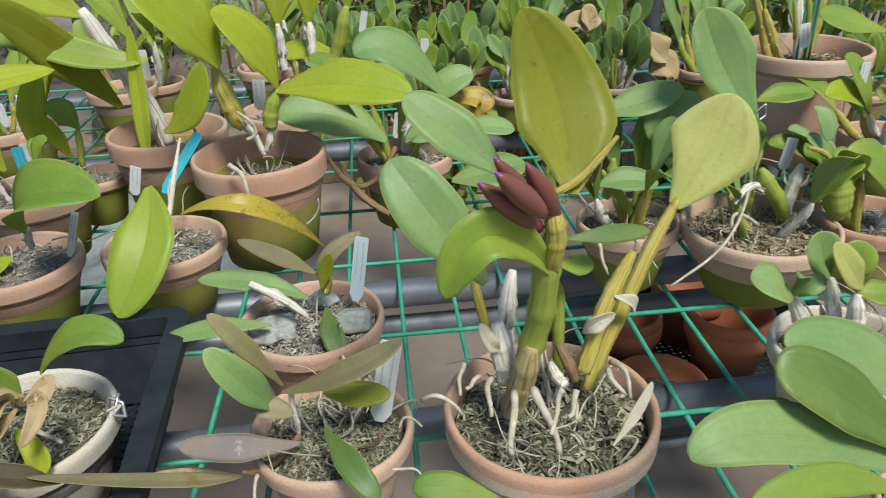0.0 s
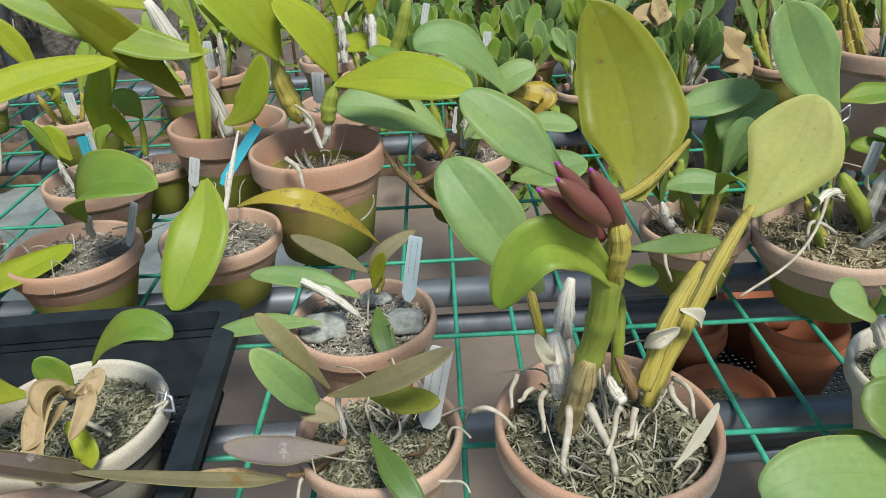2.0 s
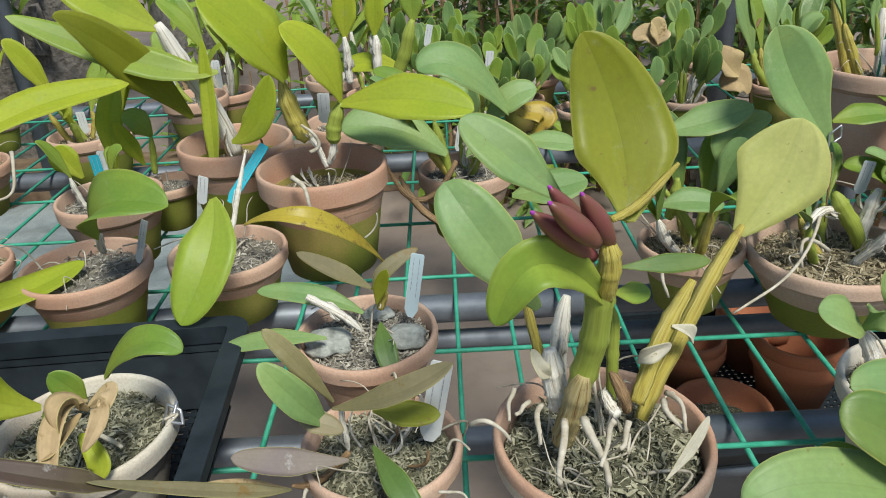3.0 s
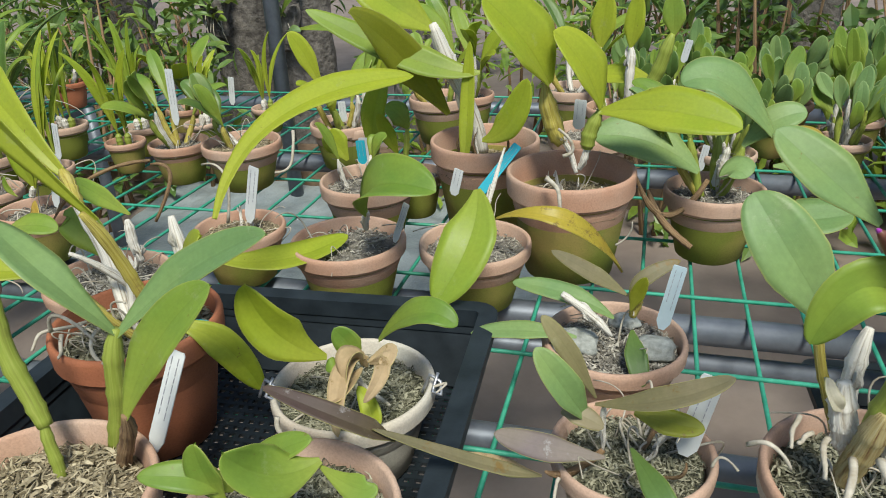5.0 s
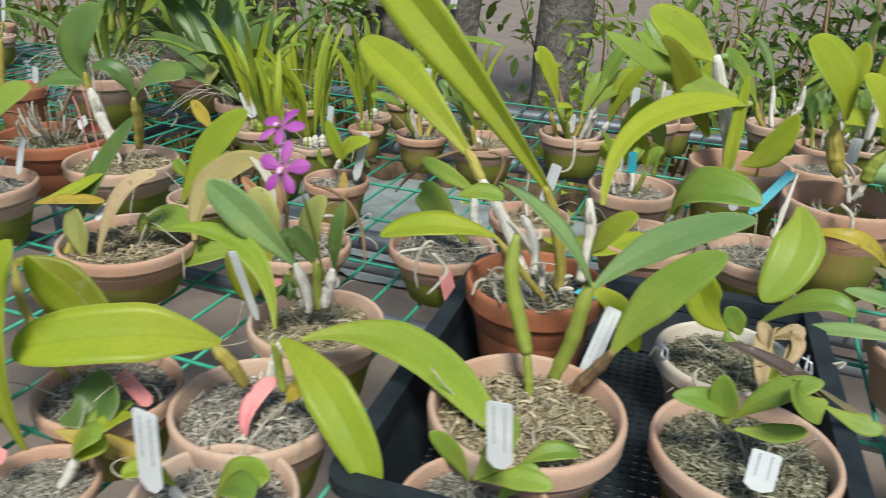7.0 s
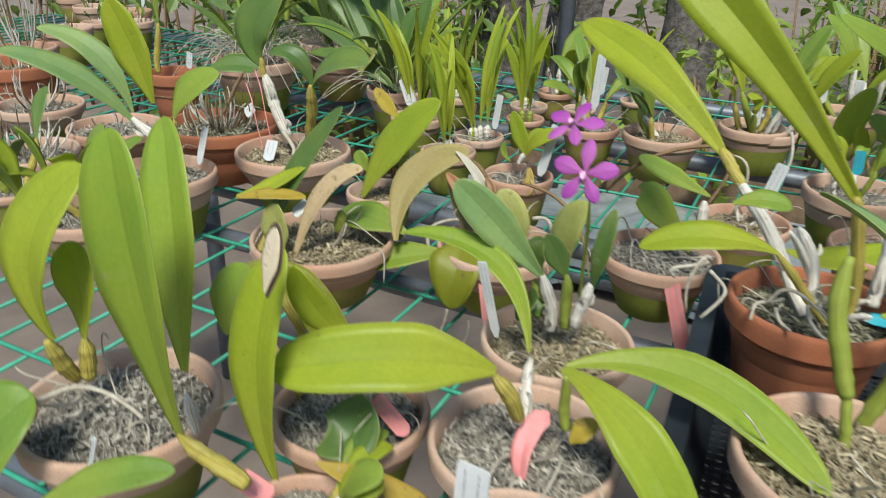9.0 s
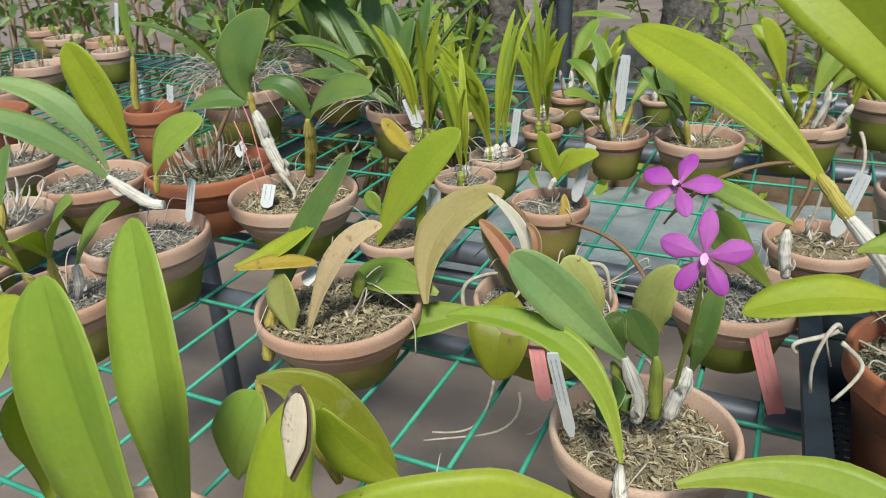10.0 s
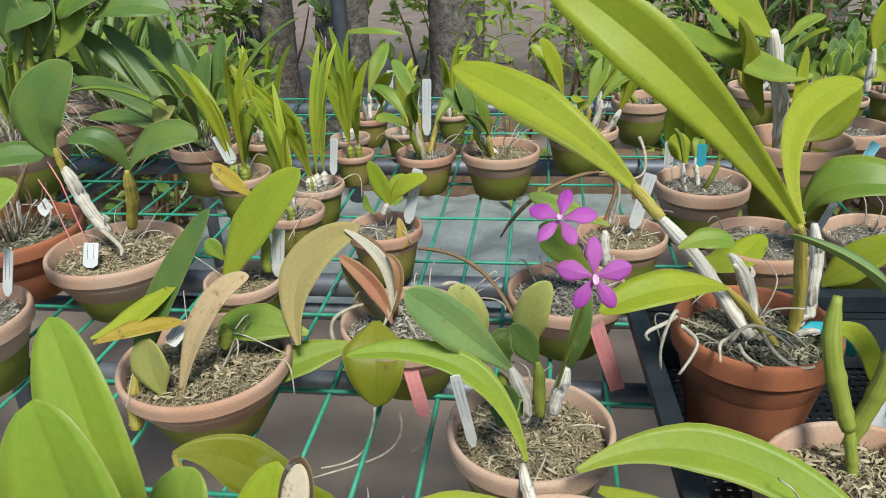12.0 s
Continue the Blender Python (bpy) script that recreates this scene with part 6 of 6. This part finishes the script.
grow("cl6", "cat", 207, 5, 1.1, "dsg", 1.2)
leaf("cl6", (0.735, 1.667, 0.862), (0.706, 1.669, 0.889), (0.676, 1.672, 0.929), 0.067, 0.30, "b", 0.5, 0.2)
leaf("cl6", (0.759, 1.665, 0.821), (0.736, 1.667, 0.849), (0.697, 1.670, 0.837), 0.070, 0.30, "b", 0.5, 0.2)
bulb("cl6", (0.736, 1.687, 0.923), (0.753, 1.686, 0.948), (0.775, 1.684, 0.985), 0.0065, "b")

grow("cl7", "clump", 208, 14, 1.0, "gd")

for i in range(10):
    grow(f"hedge{i}", "clump", 400 + i, 9 + i % 4, 0.95 + 0.1 * (i % 3), "dss" if i % 2 else "gsg", 0.9 + 0.12 * (i % 4))

grow("rr1", "cat", 209, 7, 1.0, "gyg", 0.9)
stake("rr1", (0.821, 1.084, 0.944), (0.823, 1.083, 0.994), 0.0142, "w")

grow("rr2", "cat", 210, 7, 0.9, "gsg", 0.9)
grow("rr2", "roots", 211, 12, 0.9)

grow("far1", "twigs", 212, 6, 0.5)

grow("far2", "clump", 213, 5, 0.5, "d")

grow("far3", "clump", 214, 5, 0.5, "g")

grow("far4", "twigs", 215, 6, 0.5)

grow("far5", "clump", 216, 5, 0.5, "g")
stake("far5", (-2.928, 1.797, 0.914), (-2.909, 1.807, 1.023), 0.0205, "w")

grow("far6", "twigs", 217, 10, 1.0)

grow("far7", "twigs", 218, 20, 1.6, "g", 1.5)

grow("far8", "clump", 219, 5, 0.6, "dg")

grow("or62", "twigs", 220, 10, 1.0)

bulb("mess2", (-1.924, 1.345, 1.007), (-1.913, 1.346, 1.095), (-1.901, 1.348, 1.179), 0.0100, "g")
bulb("mess2", (-1.962, 1.339, 1.009), (-1.943, 1.342, 1.096), (-1.941, 1.342, 1.168), 0.0100, "g")
bulb("mess2", (-1.887, 1.350, 1.005), (-1.876, 1.352, 1.068), (-1.845, 1.356, 1.140), 0.0088, "g")
leaf("mess2", (-1.934, 1.323, 1.063), (-1.922, 1.325, 1.147), (-1.934, 1.323, 1.228), 0.077, 0.10, "d")
leaf("mess2", (-1.878, 1.331, 1.085), (-1.853, 1.335, 1.156), (-1.852, 1.335, 1.225), 0.079, 0.10, "d")
leaf("mess2", (-1.845, 1.336, 1.071), (-1.787, 1.334, 1.131), (-1.781, 1.335, 1.200), 0.077, 0.10, "g")
leaf("mess2", (-1.927, 1.304, 1.127), (-1.881, 1.310, 1.160), (-1.819, 1.319, 1.169), 0.073, 0.30, "d")
grow("mess2", "fan", 301, 12, 1.0, "dgg", 1.0)
grow("mess2", "roots", 302, 200, 2.0)
leaf("mess2", (-1.905, 1.347, 1.167), (-1.862, 1.354, 1.235), (-1.811, 1.361, 1.289), 0.113, 0.20, "d")
leaf("mess2", (-1.845, 1.356, 1.140), (-1.778, 1.346, 1.188), (-1.691, 1.338, 1.209), 0.100, 0.30, "d")
leaf("mess2", (-1.728, 1.333, 1.153), (-1.651, 1.344, 1.173), (-1.571, 1.355, 1.158), 0.086, 0.40, "d")

grow("bk3", "cat", 303, 4, 1.0, "gyd", 1.2)

grow("bk4", "clump", 304, 12, 1.0, "dg")

grow("bk5", "clump", 305, 14, 1.0, "dgs")
stake("bk5", (0.214, 2.062, 0.820), (0.215, 2.063, 0.872), 0.0178, "w")

grow("bk6", "strap", 306, 4, 1.1, "ly", 1.2)

grow("bk7", "strap", 307, 4, 1.1, "ly", 1.2)

grow("bl1", "fan", 311, 16, 1.2, "dgs", 1.0)
grow("bl1", "roots", 312, 90, 1.5)

grow("bl2", "roots", 313, 90, 1.8)
grow("bl2", "fan", 314, 14, 1.2, "dgs", 0.9)

# ---- flowers and buds ----
def orchid_flower(key, c, size, turn, tilt=62):
    """Five pointed tepals round a pale lip."""
    root, org = POTS[key][0], POTS[key][1]
    m = Matrix.Translation(V(c) - org) @ pose(0, 0, 0, tilt, 0, turn)
    for ang, ln, w in ((90, 1.05, 0.46), (165, 1.0, 0.58), (15, 1.0, 0.58), (238, 0.95, 0.44), (302, 0.95, 0.44)):
        a = radians(ang)
        d = V((math.cos(a), math.sin(a), 0))
        bm = blade(bmesh.new(), d * 0.06 * size, d * 0.52 * size + V((0, 0, 0.07 * size)), d * ln * size - V((0, 0, 0.03 * size)), w * size, V((0, 0, 1)), -0.12, 0.0012, 0.75, 10, wave=0.05)
        bm.transform(m)
        part("petal", bm, PETAL, root, "magenta petal")
    bm = blade(bmesh.new(), V((0, 0.05 * size, 0.05 * size)), V((0, -0.08 * size, 0.2 * size)), V((0, -0.22 * size, 0.24 * size)), 0.17 * size, V((0, 0.3, 1)).normalized(), 0.9, 0.0015, 0.7, 8)
    bm.transform(m)
    part("lip", bm, LIP, root, "pale lip")


orchid_flower("flower", (-0.738, 0.285, 1.105), 0.028, 4)
orchid_flower("flower", (-0.762, 0.321, 1.135), 0.027, -12, 32)


def bud(key, c, tip, r):
    root, org = POTS[key][0], POTS[key][1]
    a, b = V(c) - org, V(tip) - org
    n = 10
    pts = [a.lerp(b, i / n) for i in range(n + 1)]
    rad = [r * max(0.12, math.sin(math.pi * (0.14 + 0.83 * i / n)) ** 0.8) for i in range(n + 1)]
    bm = tube(bmesh.new(), pts, rad, 15)
    for i, v in enumerate(bm.verts):
        c0 = pts[i // 15]
        v.co = c0 + (v.co - c0) * (0.9 + 0.1 * abs(math.cos(1.5 * 2 * math.pi * (i % 15) / 15)))
    ob = part("flower_bud", bm, BUD, root, "plum coloured flower bud")
    d = (b - a).normalized()
    bm = tube(bmesh.new(), [b - d * r * 0.4, b - d * r * 0.1, b + d * r * 0.1, b + d * r * 0.2], [r * 0.2, r * 0.2, r * 0.12, r * 0.03], 10)
    part("petal_tip", bm, PETAL, ob, "purple petal tip")


bud("main", (0.156, 0.431, 1.078), (0.112, 0.404, 1.125), 0.0080)
bud("main", (0.156, 0.441, 1.086), (0.125, 0.423, 1.133), 0.0073)
bud("main", (0.154, 0.411, 1.098), (0.121, 0.394, 1.135), 0.0079)
bud("main", (0.167, 0.430, 1.088), (0.143, 0.412, 1.132), 0.0079)


# ---- beyond the bench ----
def tree_trunk(x, y, r, h, seed, lean=0.0):
    """A rough trunk with flaring roots, going up out of sight, under a sparse crown."""
    rr = random.Random(seed)
    root = tagged(new("tree"), "tree with a rough dark grey-brown trunk", "tree", "trees behind the bench")
    root.location = (x, y, 0)
    bm = bmesh.new()
    rows, seg = 46, 26
    rings = []
    ph = rr.uniform(0, 6)
    for i in range(rows + 1):
        z = h * (i / rows)
        base = r * (1 + 0.5 * math.exp(-z / 0.12)) * (1 - 0.12 * i / rows)
        ring = []
        for k in range(seg):
            an = 2 * math.pi * k / seg
            q = base * (1 + 0.08 * math.sin(3 * an + ph) + 0.10 * noise.noise(V((math.cos(an) * 3, math.sin(an) * 3, z * 5 + seed))) + 0.06 * noise.noise(V((math.cos(an) * 9, math.sin(an) * 9, z * 14))))
            ring.append(bm.verts.new((q * math.cos(an) + lean * z, q * math.sin(an), z)))
        rings.append(ring)
    for a, b in zip(rings, rings[1:]):
        for k in range(seg):
            bm.faces.new((a[k], a[(k + 1) % seg], b[(k + 1) % seg], b[k]))
    part("trunk", bm, BARK, root)
    bm = bmesh.new()
    for _ in range(6):
        an = rr.uniform(0, 6.28)
        a = V((lean * h, 0, h * rr.uniform(0.8, 0.98)))
        b = a + V((math.cos(an), math.sin(an), rr.uniform(0.5, 1.0))) * rr.uniform(0.7, 1.2)
        tube(bm, [a, a.lerp(b, 0.5) + V((0, 0, 0.1)), b], [r * 0.4, r * 0.25, r * 0.08], 7)
    part("limbs", bm, BARK, root)
    crown = leaves(rr, 420, V((lean * h, 0, h + 0.7)), V((1.3, 1.3, 0.8)), 0.13)
    crown.materials.append(LEAF["d"])
    part("crown", crown, None, root)
    return root


def leaves(rr, count, c, size, ln, upright=0.3, narrow=0.42):
    """Many small folded leaves scattered in an uneven cloud."""
    vs, fs, uv = [], [], []
    lumps = [V((rr.gauss(0, 0.5) * size.x, rr.gauss(0, 0.5) * size.y, rr.gauss(0, 0.5) * size.z)) for _ in range(9)]
    for _ in range(count):
        p = c + rr.choice(lumps) + V((rr.gauss(0, 0.24) * size.x, rr.gauss(0, 0.24) * size.y, rr.gauss(0, 0.24) * size.z))
        d = V((rr.gauss(0, 1), rr.gauss(0, 1), rr.gauss(upright, 0.7))).normalized()
        s = d.cross(V((rr.gauss(0, 0.4), rr.gauss(0, 0.4), 1))).normalized()
        u = s.cross(d)
        q = ln * rr.uniform(0.6, 1.2)
        w = q * narrow * 0.5
        b = len(vs)
        vs += [tuple(p), tuple(p + d * q * 0.35 + s * w + u * w * 0.3), tuple(p + d * q * 0.75 + s * w * 0.8 + u * w * 0.2), tuple(p + d * q - u * q * 0.12), tuple(p + d * q * 0.75 - s * w * 0.8 + u * w * 0.2), tuple(p + d * q * 0.35 - s * w + u * w * 0.3), tuple(p + d * q * 0.35), tuple(p + d * q * 0.75)]
        fs += [(b, b + 1, b + 6), (b, b + 6, b + 5), (b + 1, b + 2, b + 7, b + 6), (b + 6, b + 7, b + 4, b + 5), (b + 2, b + 3, b + 7), (b + 7, b + 3, b + 4)]
    me = bpy.data.meshes.new("foliage")
    me.from_pydata(vs, [], fs)
    lay = me.uv_layers.new(name="UVMap")
    for lp in me.loops:
        k = lp.vertex_index % 8
        lay.data[lp.index].uv = ((0.5, 0), (0.9, 0.35), (0.85, 0.75), (0.5, 1), (0.15, 0.75), (0.1, 0.35), (0.5, 0.35), (0.5, 0.75))[k]
    return me


def shrub(x, y, w, h, count, ln, tone, seed, stems=9, narrow=0.42, words="leafy green shrub growing behind the bench"):
    rr = random.Random(seed)
    root = tagged(new("shrub"), words, "shrub", "shrubs behind the bench")
    root.location = (x, y, 0)
    for _ in range(stems):
        a = V((rr.gauss(0, 0.25) * w, rr.gauss(0, 0.2) * w, 0))
        b = a + V((rr.gauss(0, 0.2) * w, rr.gauss(0, 0.2) * w, h * rr.uniform(0.7, 1.15)))
        part("stem", tube(bmesh.new(), [a, a.lerp(b, 0.5) + V((0.03, 0, 0)), b], [0.012, 0.009, 0.004], 6), BULB["b"], root)
    me = leaves(rr, count, V((0, 0, h * 0.55)), V((w, w * 0.8, h * 0.8)), ln, narrow=narrow)
    me.materials.append(LEAF[tone])
    ob = part("foliage", me, None, root)
    return root


for x, y, r, seed in ((-1.27, 3.9, 0.15, 1), (0.68, 4.4, 0.23, 2), (-1.86, 3.75, 0.14, 3), (-2.36, 3.95, 0.16, 4), (-3.5, 4.4, 0.2, 5), (2.1, 4.6, 0.2, 6), (-5.0, 4.6, 0.22, 7)):
    tree_trunk(x, y, r, 3.4, seed, 0.02)
for i, (x, y, w, h, n, ln, tone, nar) in enumerate((
        (-0.55, 4.3, 0.5, 0.9, 340, 0.13, "g", 0.22), (0.05, 4.0, 0.45, 0.8, 340, 0.12, "d", 0.25), (1.25, 3.7, 0.5, 0.8, 420, 0.12, "d", 0.5), (1.9, 3.4, 0.5, 0.8, 420, 0.12, "d", 0.5),
        (1.0, 5.6, 0.7, 1.0, 420, 0.16, "d", 0.4), (-0.3, 5.8, 0.7, 0.9, 420, 0.15, "d", 0.3), (-1.6, 5.9, 0.6, 0.9, 300, 0.15, "g", 0.4), (-3.0, 5.2, 0.8, 1.0, 420, 0.15, "d", 0.4),
        (-4.3, 3.9, 0.7, 1.0, 420, 0.14, "d", 0.35), (-2.9, 3.3, 0.45, 0.75, 340, 0.13, "g", 0.2), (2.9, 4.4, 0.7, 1.1, 420, 0.15, "d", 0.45), (-1.0, 3.25, 0.26, 0.6, 130, 0.12, "g", 0.4),
        (0.75, 3.2, 0.4, 0.7, 300, 0.11, "g", 0.5), (0.2, 3.0, 0.35, 0.7, 260, 0.12, "d", 0.3), (-2.3, 3.15, 0.4, 0.75, 300, 0.13, "d", 0.3), (-3.3, 2.9, 0.45, 0.8, 320, 0.13, "d", 0.3), (-0.2, 3.4, 0.4, 0.6, 240, 0.12, "g", 0.3), (1.5, 2.8, 0.4, 0.8, 320, 0.11, "d", 0.5), (-6.0, 3.6, 0.9, 1.2, 420, 0.16, "d", 0.4), (4.0, 3.2, 0.9, 1.2, 420, 0.16, "d", 0.4))):
    shrub(x, y, w, h, n, ln, tone, 300 + i, narrow=nar)

for i, (x, y, w, h, n, ln, tone) in enumerate(((0.3, 3.6, 0.6, 1.1, 700, 0.10, "d"), (1.1, 3.1, 0.55, 1.1, 700, 0.10, "d"), (2.0, 2.6, 0.6, 1.2, 600, 0.10, "d"), (-2.9, 3.8, 0.7, 1.1, 700, 0.11, "d"), (-4.4, 3.0, 0.8, 1.2, 600, 0.12, "d"), (0.4, 4.9, 1.0, 1.4, 800, 0.12, "d"))):
    shrub(x, y, w, h, n, ln, tone, 500 + i, stems=12, narrow=0.5, words="dense dark green shrub behind the bench")

shrub(-2.55, 2.75, 0.5, 0.9, 520, 0.12, "d", 520, narrow=0.35, words="dense dark green shrub behind the bench")

# steel posts of the shade house
for x, y in ((-1.66, 3.05), (1.02, 2.55)):
    post = part("post", tube(bmesh.new(), [V((0, 0, 0)), V((0, 0, 1.5)), V((0, 0, 3.2))], [0.035] * 3, 16), PIPE, None)
    post.location = (x, y, 0)
    tagged(post, "grey steel post of the shade house", "post", "shade house posts")
# small orchids tied to slabs of bark on the trunks
for x, y, z, seed in ((-2.36, 3.72, 0.80, 21), (-1.86, 3.56, 0.76, 22), (-3.5, 4.12, 0.85, 23)):
    rr = random.Random(seed)
    mount = tagged(new("mounted_orchid"), "small green orchid tied to a slab of bark on a trunk", "mounted orchid", "orchids on the trunks")
    mount.location = (x, y, z)
    bm = box(bmesh.new(), (-0.07, -0.02, -0.12), (0.07, 0.03, 0.10))
    bmesh.ops.subdivide_edges(bm, edges=bm.edges, cuts=4, use_grid_fill=True)
    for v in bm.verts:
        v.co += V((noise.noise(v.co * 18 + V((seed, 0, 0))), noise.noise(v.co * 21), noise.noise(v.co * 16))) * 0.022
    part("bark_slab", bm, BARK, mount)
    for _ in range(7):
        a = V((rr.uniform(-0.04, 0.04), -0.03, rr.uniform(-0.03, 0.06)))
        b = a + V((rr.gauss(0, 0.10), -rr.uniform(0.02, 0.10), rr.uniform(-0.02, 0.16)))
        part("leaf", blade(bmesh.new(), a, (a + b) / 2 + V((0, -0.02, 0.02)), b, rr.uniform(0.025, 0.045), rr.uniform(0.1, 0.7), 0.3), LEAF[rr.choice("gds")], mount)
    for _ in range(6):
        a = V((rr.uniform(-0.05, 0.05), -0.03, rr.uniform(-0.04, 0.03)))
        b = a + V((rr.gauss(0, 0.04), -0.01, -rr.uniform(0.06, 0.18)))
        part("root", tube(bmesh.new(), [a, (a + b) / 2 + V((rr.gauss(0, 0.01), -0.015, 0)), b], [0.003, 0.003, 0.002], 6), ROOT, mount)

# paper tags hung on the trunks
for x, y, z in ((-1.93, 3.58, 0.92), (-1.78, 3.58, 0.95), (-2.45, 3.76, 0.9), (-2.28, 3.76, 0.93), (-2.62, 3.9, 0.92)):
    tag = part("hanging_tag", box(bmesh.new(), (-0.018, -0.001, -0.05), (0.018, 0.001, 0.05)), WHITE, None, "", False)
    tag.location, tag.rotation_euler = (x, y, z), (0, 0.15, 0.1)
    tagged(tag, "small white label hung against the rough bark", "label", "tags on the trunks")


# dried patch on one leaf
sp = V((-0.916, 0.089, 1.034))
for w, ln, off, kind in ((0.021, 0.062, 0.0045, "v"), (0.016, 0.053, 0.007, "c")):
    o = FRONT * off
    a = sp + o + V((0.004, 0, 0.031 - ln / 2))
    b = a + V((0.012, 0.004, ln))
    part("dried_patch", blade(bmesh.new(), a - POTS["fr65"][1], (a + b) / 2 - POTS["fr65"][1], b - POTS["fr65"][1], w, 0.0, 0.05, 0.001), LEAF[kind], POTS["fr65"][0], "dried scar on a leaf")


# small odds and ends
def lump(key, c, r, seed, name, material, label):
    bm = bmesh.new()
    bmesh.ops.create_icosphere(bm, subdivisions=3, radius=r)
    for v in bm.verts:
        k = 1 + 0.35 * noise.noise(v.co * (1.6 / r) + V((seed, 0, 0))) + 0.18 * noise.noise(v.co * (4.5 / r))
        v.co = V((v.co.x * 1.25 * k, v.co.y * k, v.co.z * 0.62 * k)) + V(c) - POTS[key][1]
    return part(name, bm, material, POTS[key][0], label)


def thin_wire(key, pts, r, material, name, label):
    o = POTS[key][1]
    ps = [V(p) - o for p in pts]
    fine = []
    for a, b in zip(ps, ps[1:]):
        fine += [a.lerp(b, k / 4) for k in range(4)]
    fine.append(ps[-1])
    return part(name, tube(bmesh.new(), fine, [r] * len(fine), 6), material, POTS[key][0], label)


WAD = plain("grey_fibre_wad", (0.20, 0.21, 0.19), (0.42, 0.43, 0.39), 70, 0.95, 0.1, 0.9, 0.003)
for i, (dx, dy, r) in enumerate(((0.046, -0.008, 0.020), (-0.045, -0.012, 0.022), (0.010, 0.045, 0.014))):
    root, c, rad, lvl = POTS["tagA"]
    lump("tagA", c + V((dx, dy, lvl + 0.006)), r, i, "moss_wad", WAD, "grey wad of moss fibre")
# a twist of wire on the limed pot's rim, and red string on the papery stems
root, c, rad, lvl = POTS["white"]
for a0 in (0.05, 3.6):
    e = c + V((math.cos(a0) * rad, math.sin(a0) * rad, lvl + 0.02))
    thin_wire("white", [e + V((-0.012, 0, -0.012)), e + V((-0.004, 0.004, 0.008)), e + V((0.008, 0, 0.004)), e + V((0.010, -0.006, -0.008)), e + V((0.002, -0.010, -0.002)), e + V((0.004, 0.006, 0.010))], 0.0017, STEEL, "wire_tie", "twisted galvanised wire tie")
root, c, rad, lvl = POTS["panB"]
for dx, h in ((-0.03, 0.16), (-0.055, 0.13)):
    e = c + V((dx, -0.02, lvl))
    thin_wire("panB", [e, e + V((-0.012, 0.0, h * 0.4)), e + V((-0.03, 0.01, h * 0.8)), e + V((-0.05, 0.02, h))], 0.0011, RED, "red_string", "thin red string")
root, c, rad, lvl = POTS["pan"]
e = c + V((-0.02, 0.02, lvl))
thin_wire("pan", [e, e + V((0.002, 0, 0.12)), e + V((0.0, 0, 0.16)), e + V((0.012, 0, 0.17)), e + V((0.014, 0, 0.155)), e + V((0.004, -0.004, 0.15))], 0.0013, STEEL, "wire_stake", "thin bent wire stake")
root, c, rad, lvl = POTS["topr"]
e = c + V((0.02, -rad - 0.001, lvl - 0.02))
thin_wire("topr", [e + V((0, -0.002, -0.07)), e + V((0, -0.003, 0.02)), e + V((0.012, -0.004, 0.028)), e + V((0.022, -0.003, 0.02)), e + V((0.022, -0.003, -0.06))], 0.0013, STEEL, "wire_hanger", "wire pot hanger")
for dx in (-0.012, 0.012, 0.004):
    e = c + V((dx, 0.0, lvl))
    thin_wire("topr", [e, e + V((0.002, 0, 0.15)), e + V((0.0, 0, 0.32))], 0.0022, WIRE, "green_cane", "green coated support cane")

# blue plastic tie looped round a stem of the large orchid
o = POTS["red29"][1]
bm = blade(bmesh.new(), V((-0.485, 0.55, 0.904)) - o, V((-0.448, 0.559, 0.898)) - o, V((-0.423, 0.552, 0.869)) - o, 0.015, 0.35, 0.1, 0.0012, 0.05, 12, 0.3, 0.0, 9)
part("plastic_tie", bm, TEAL, POTS["red29"][0], "bright blue plastic tie")
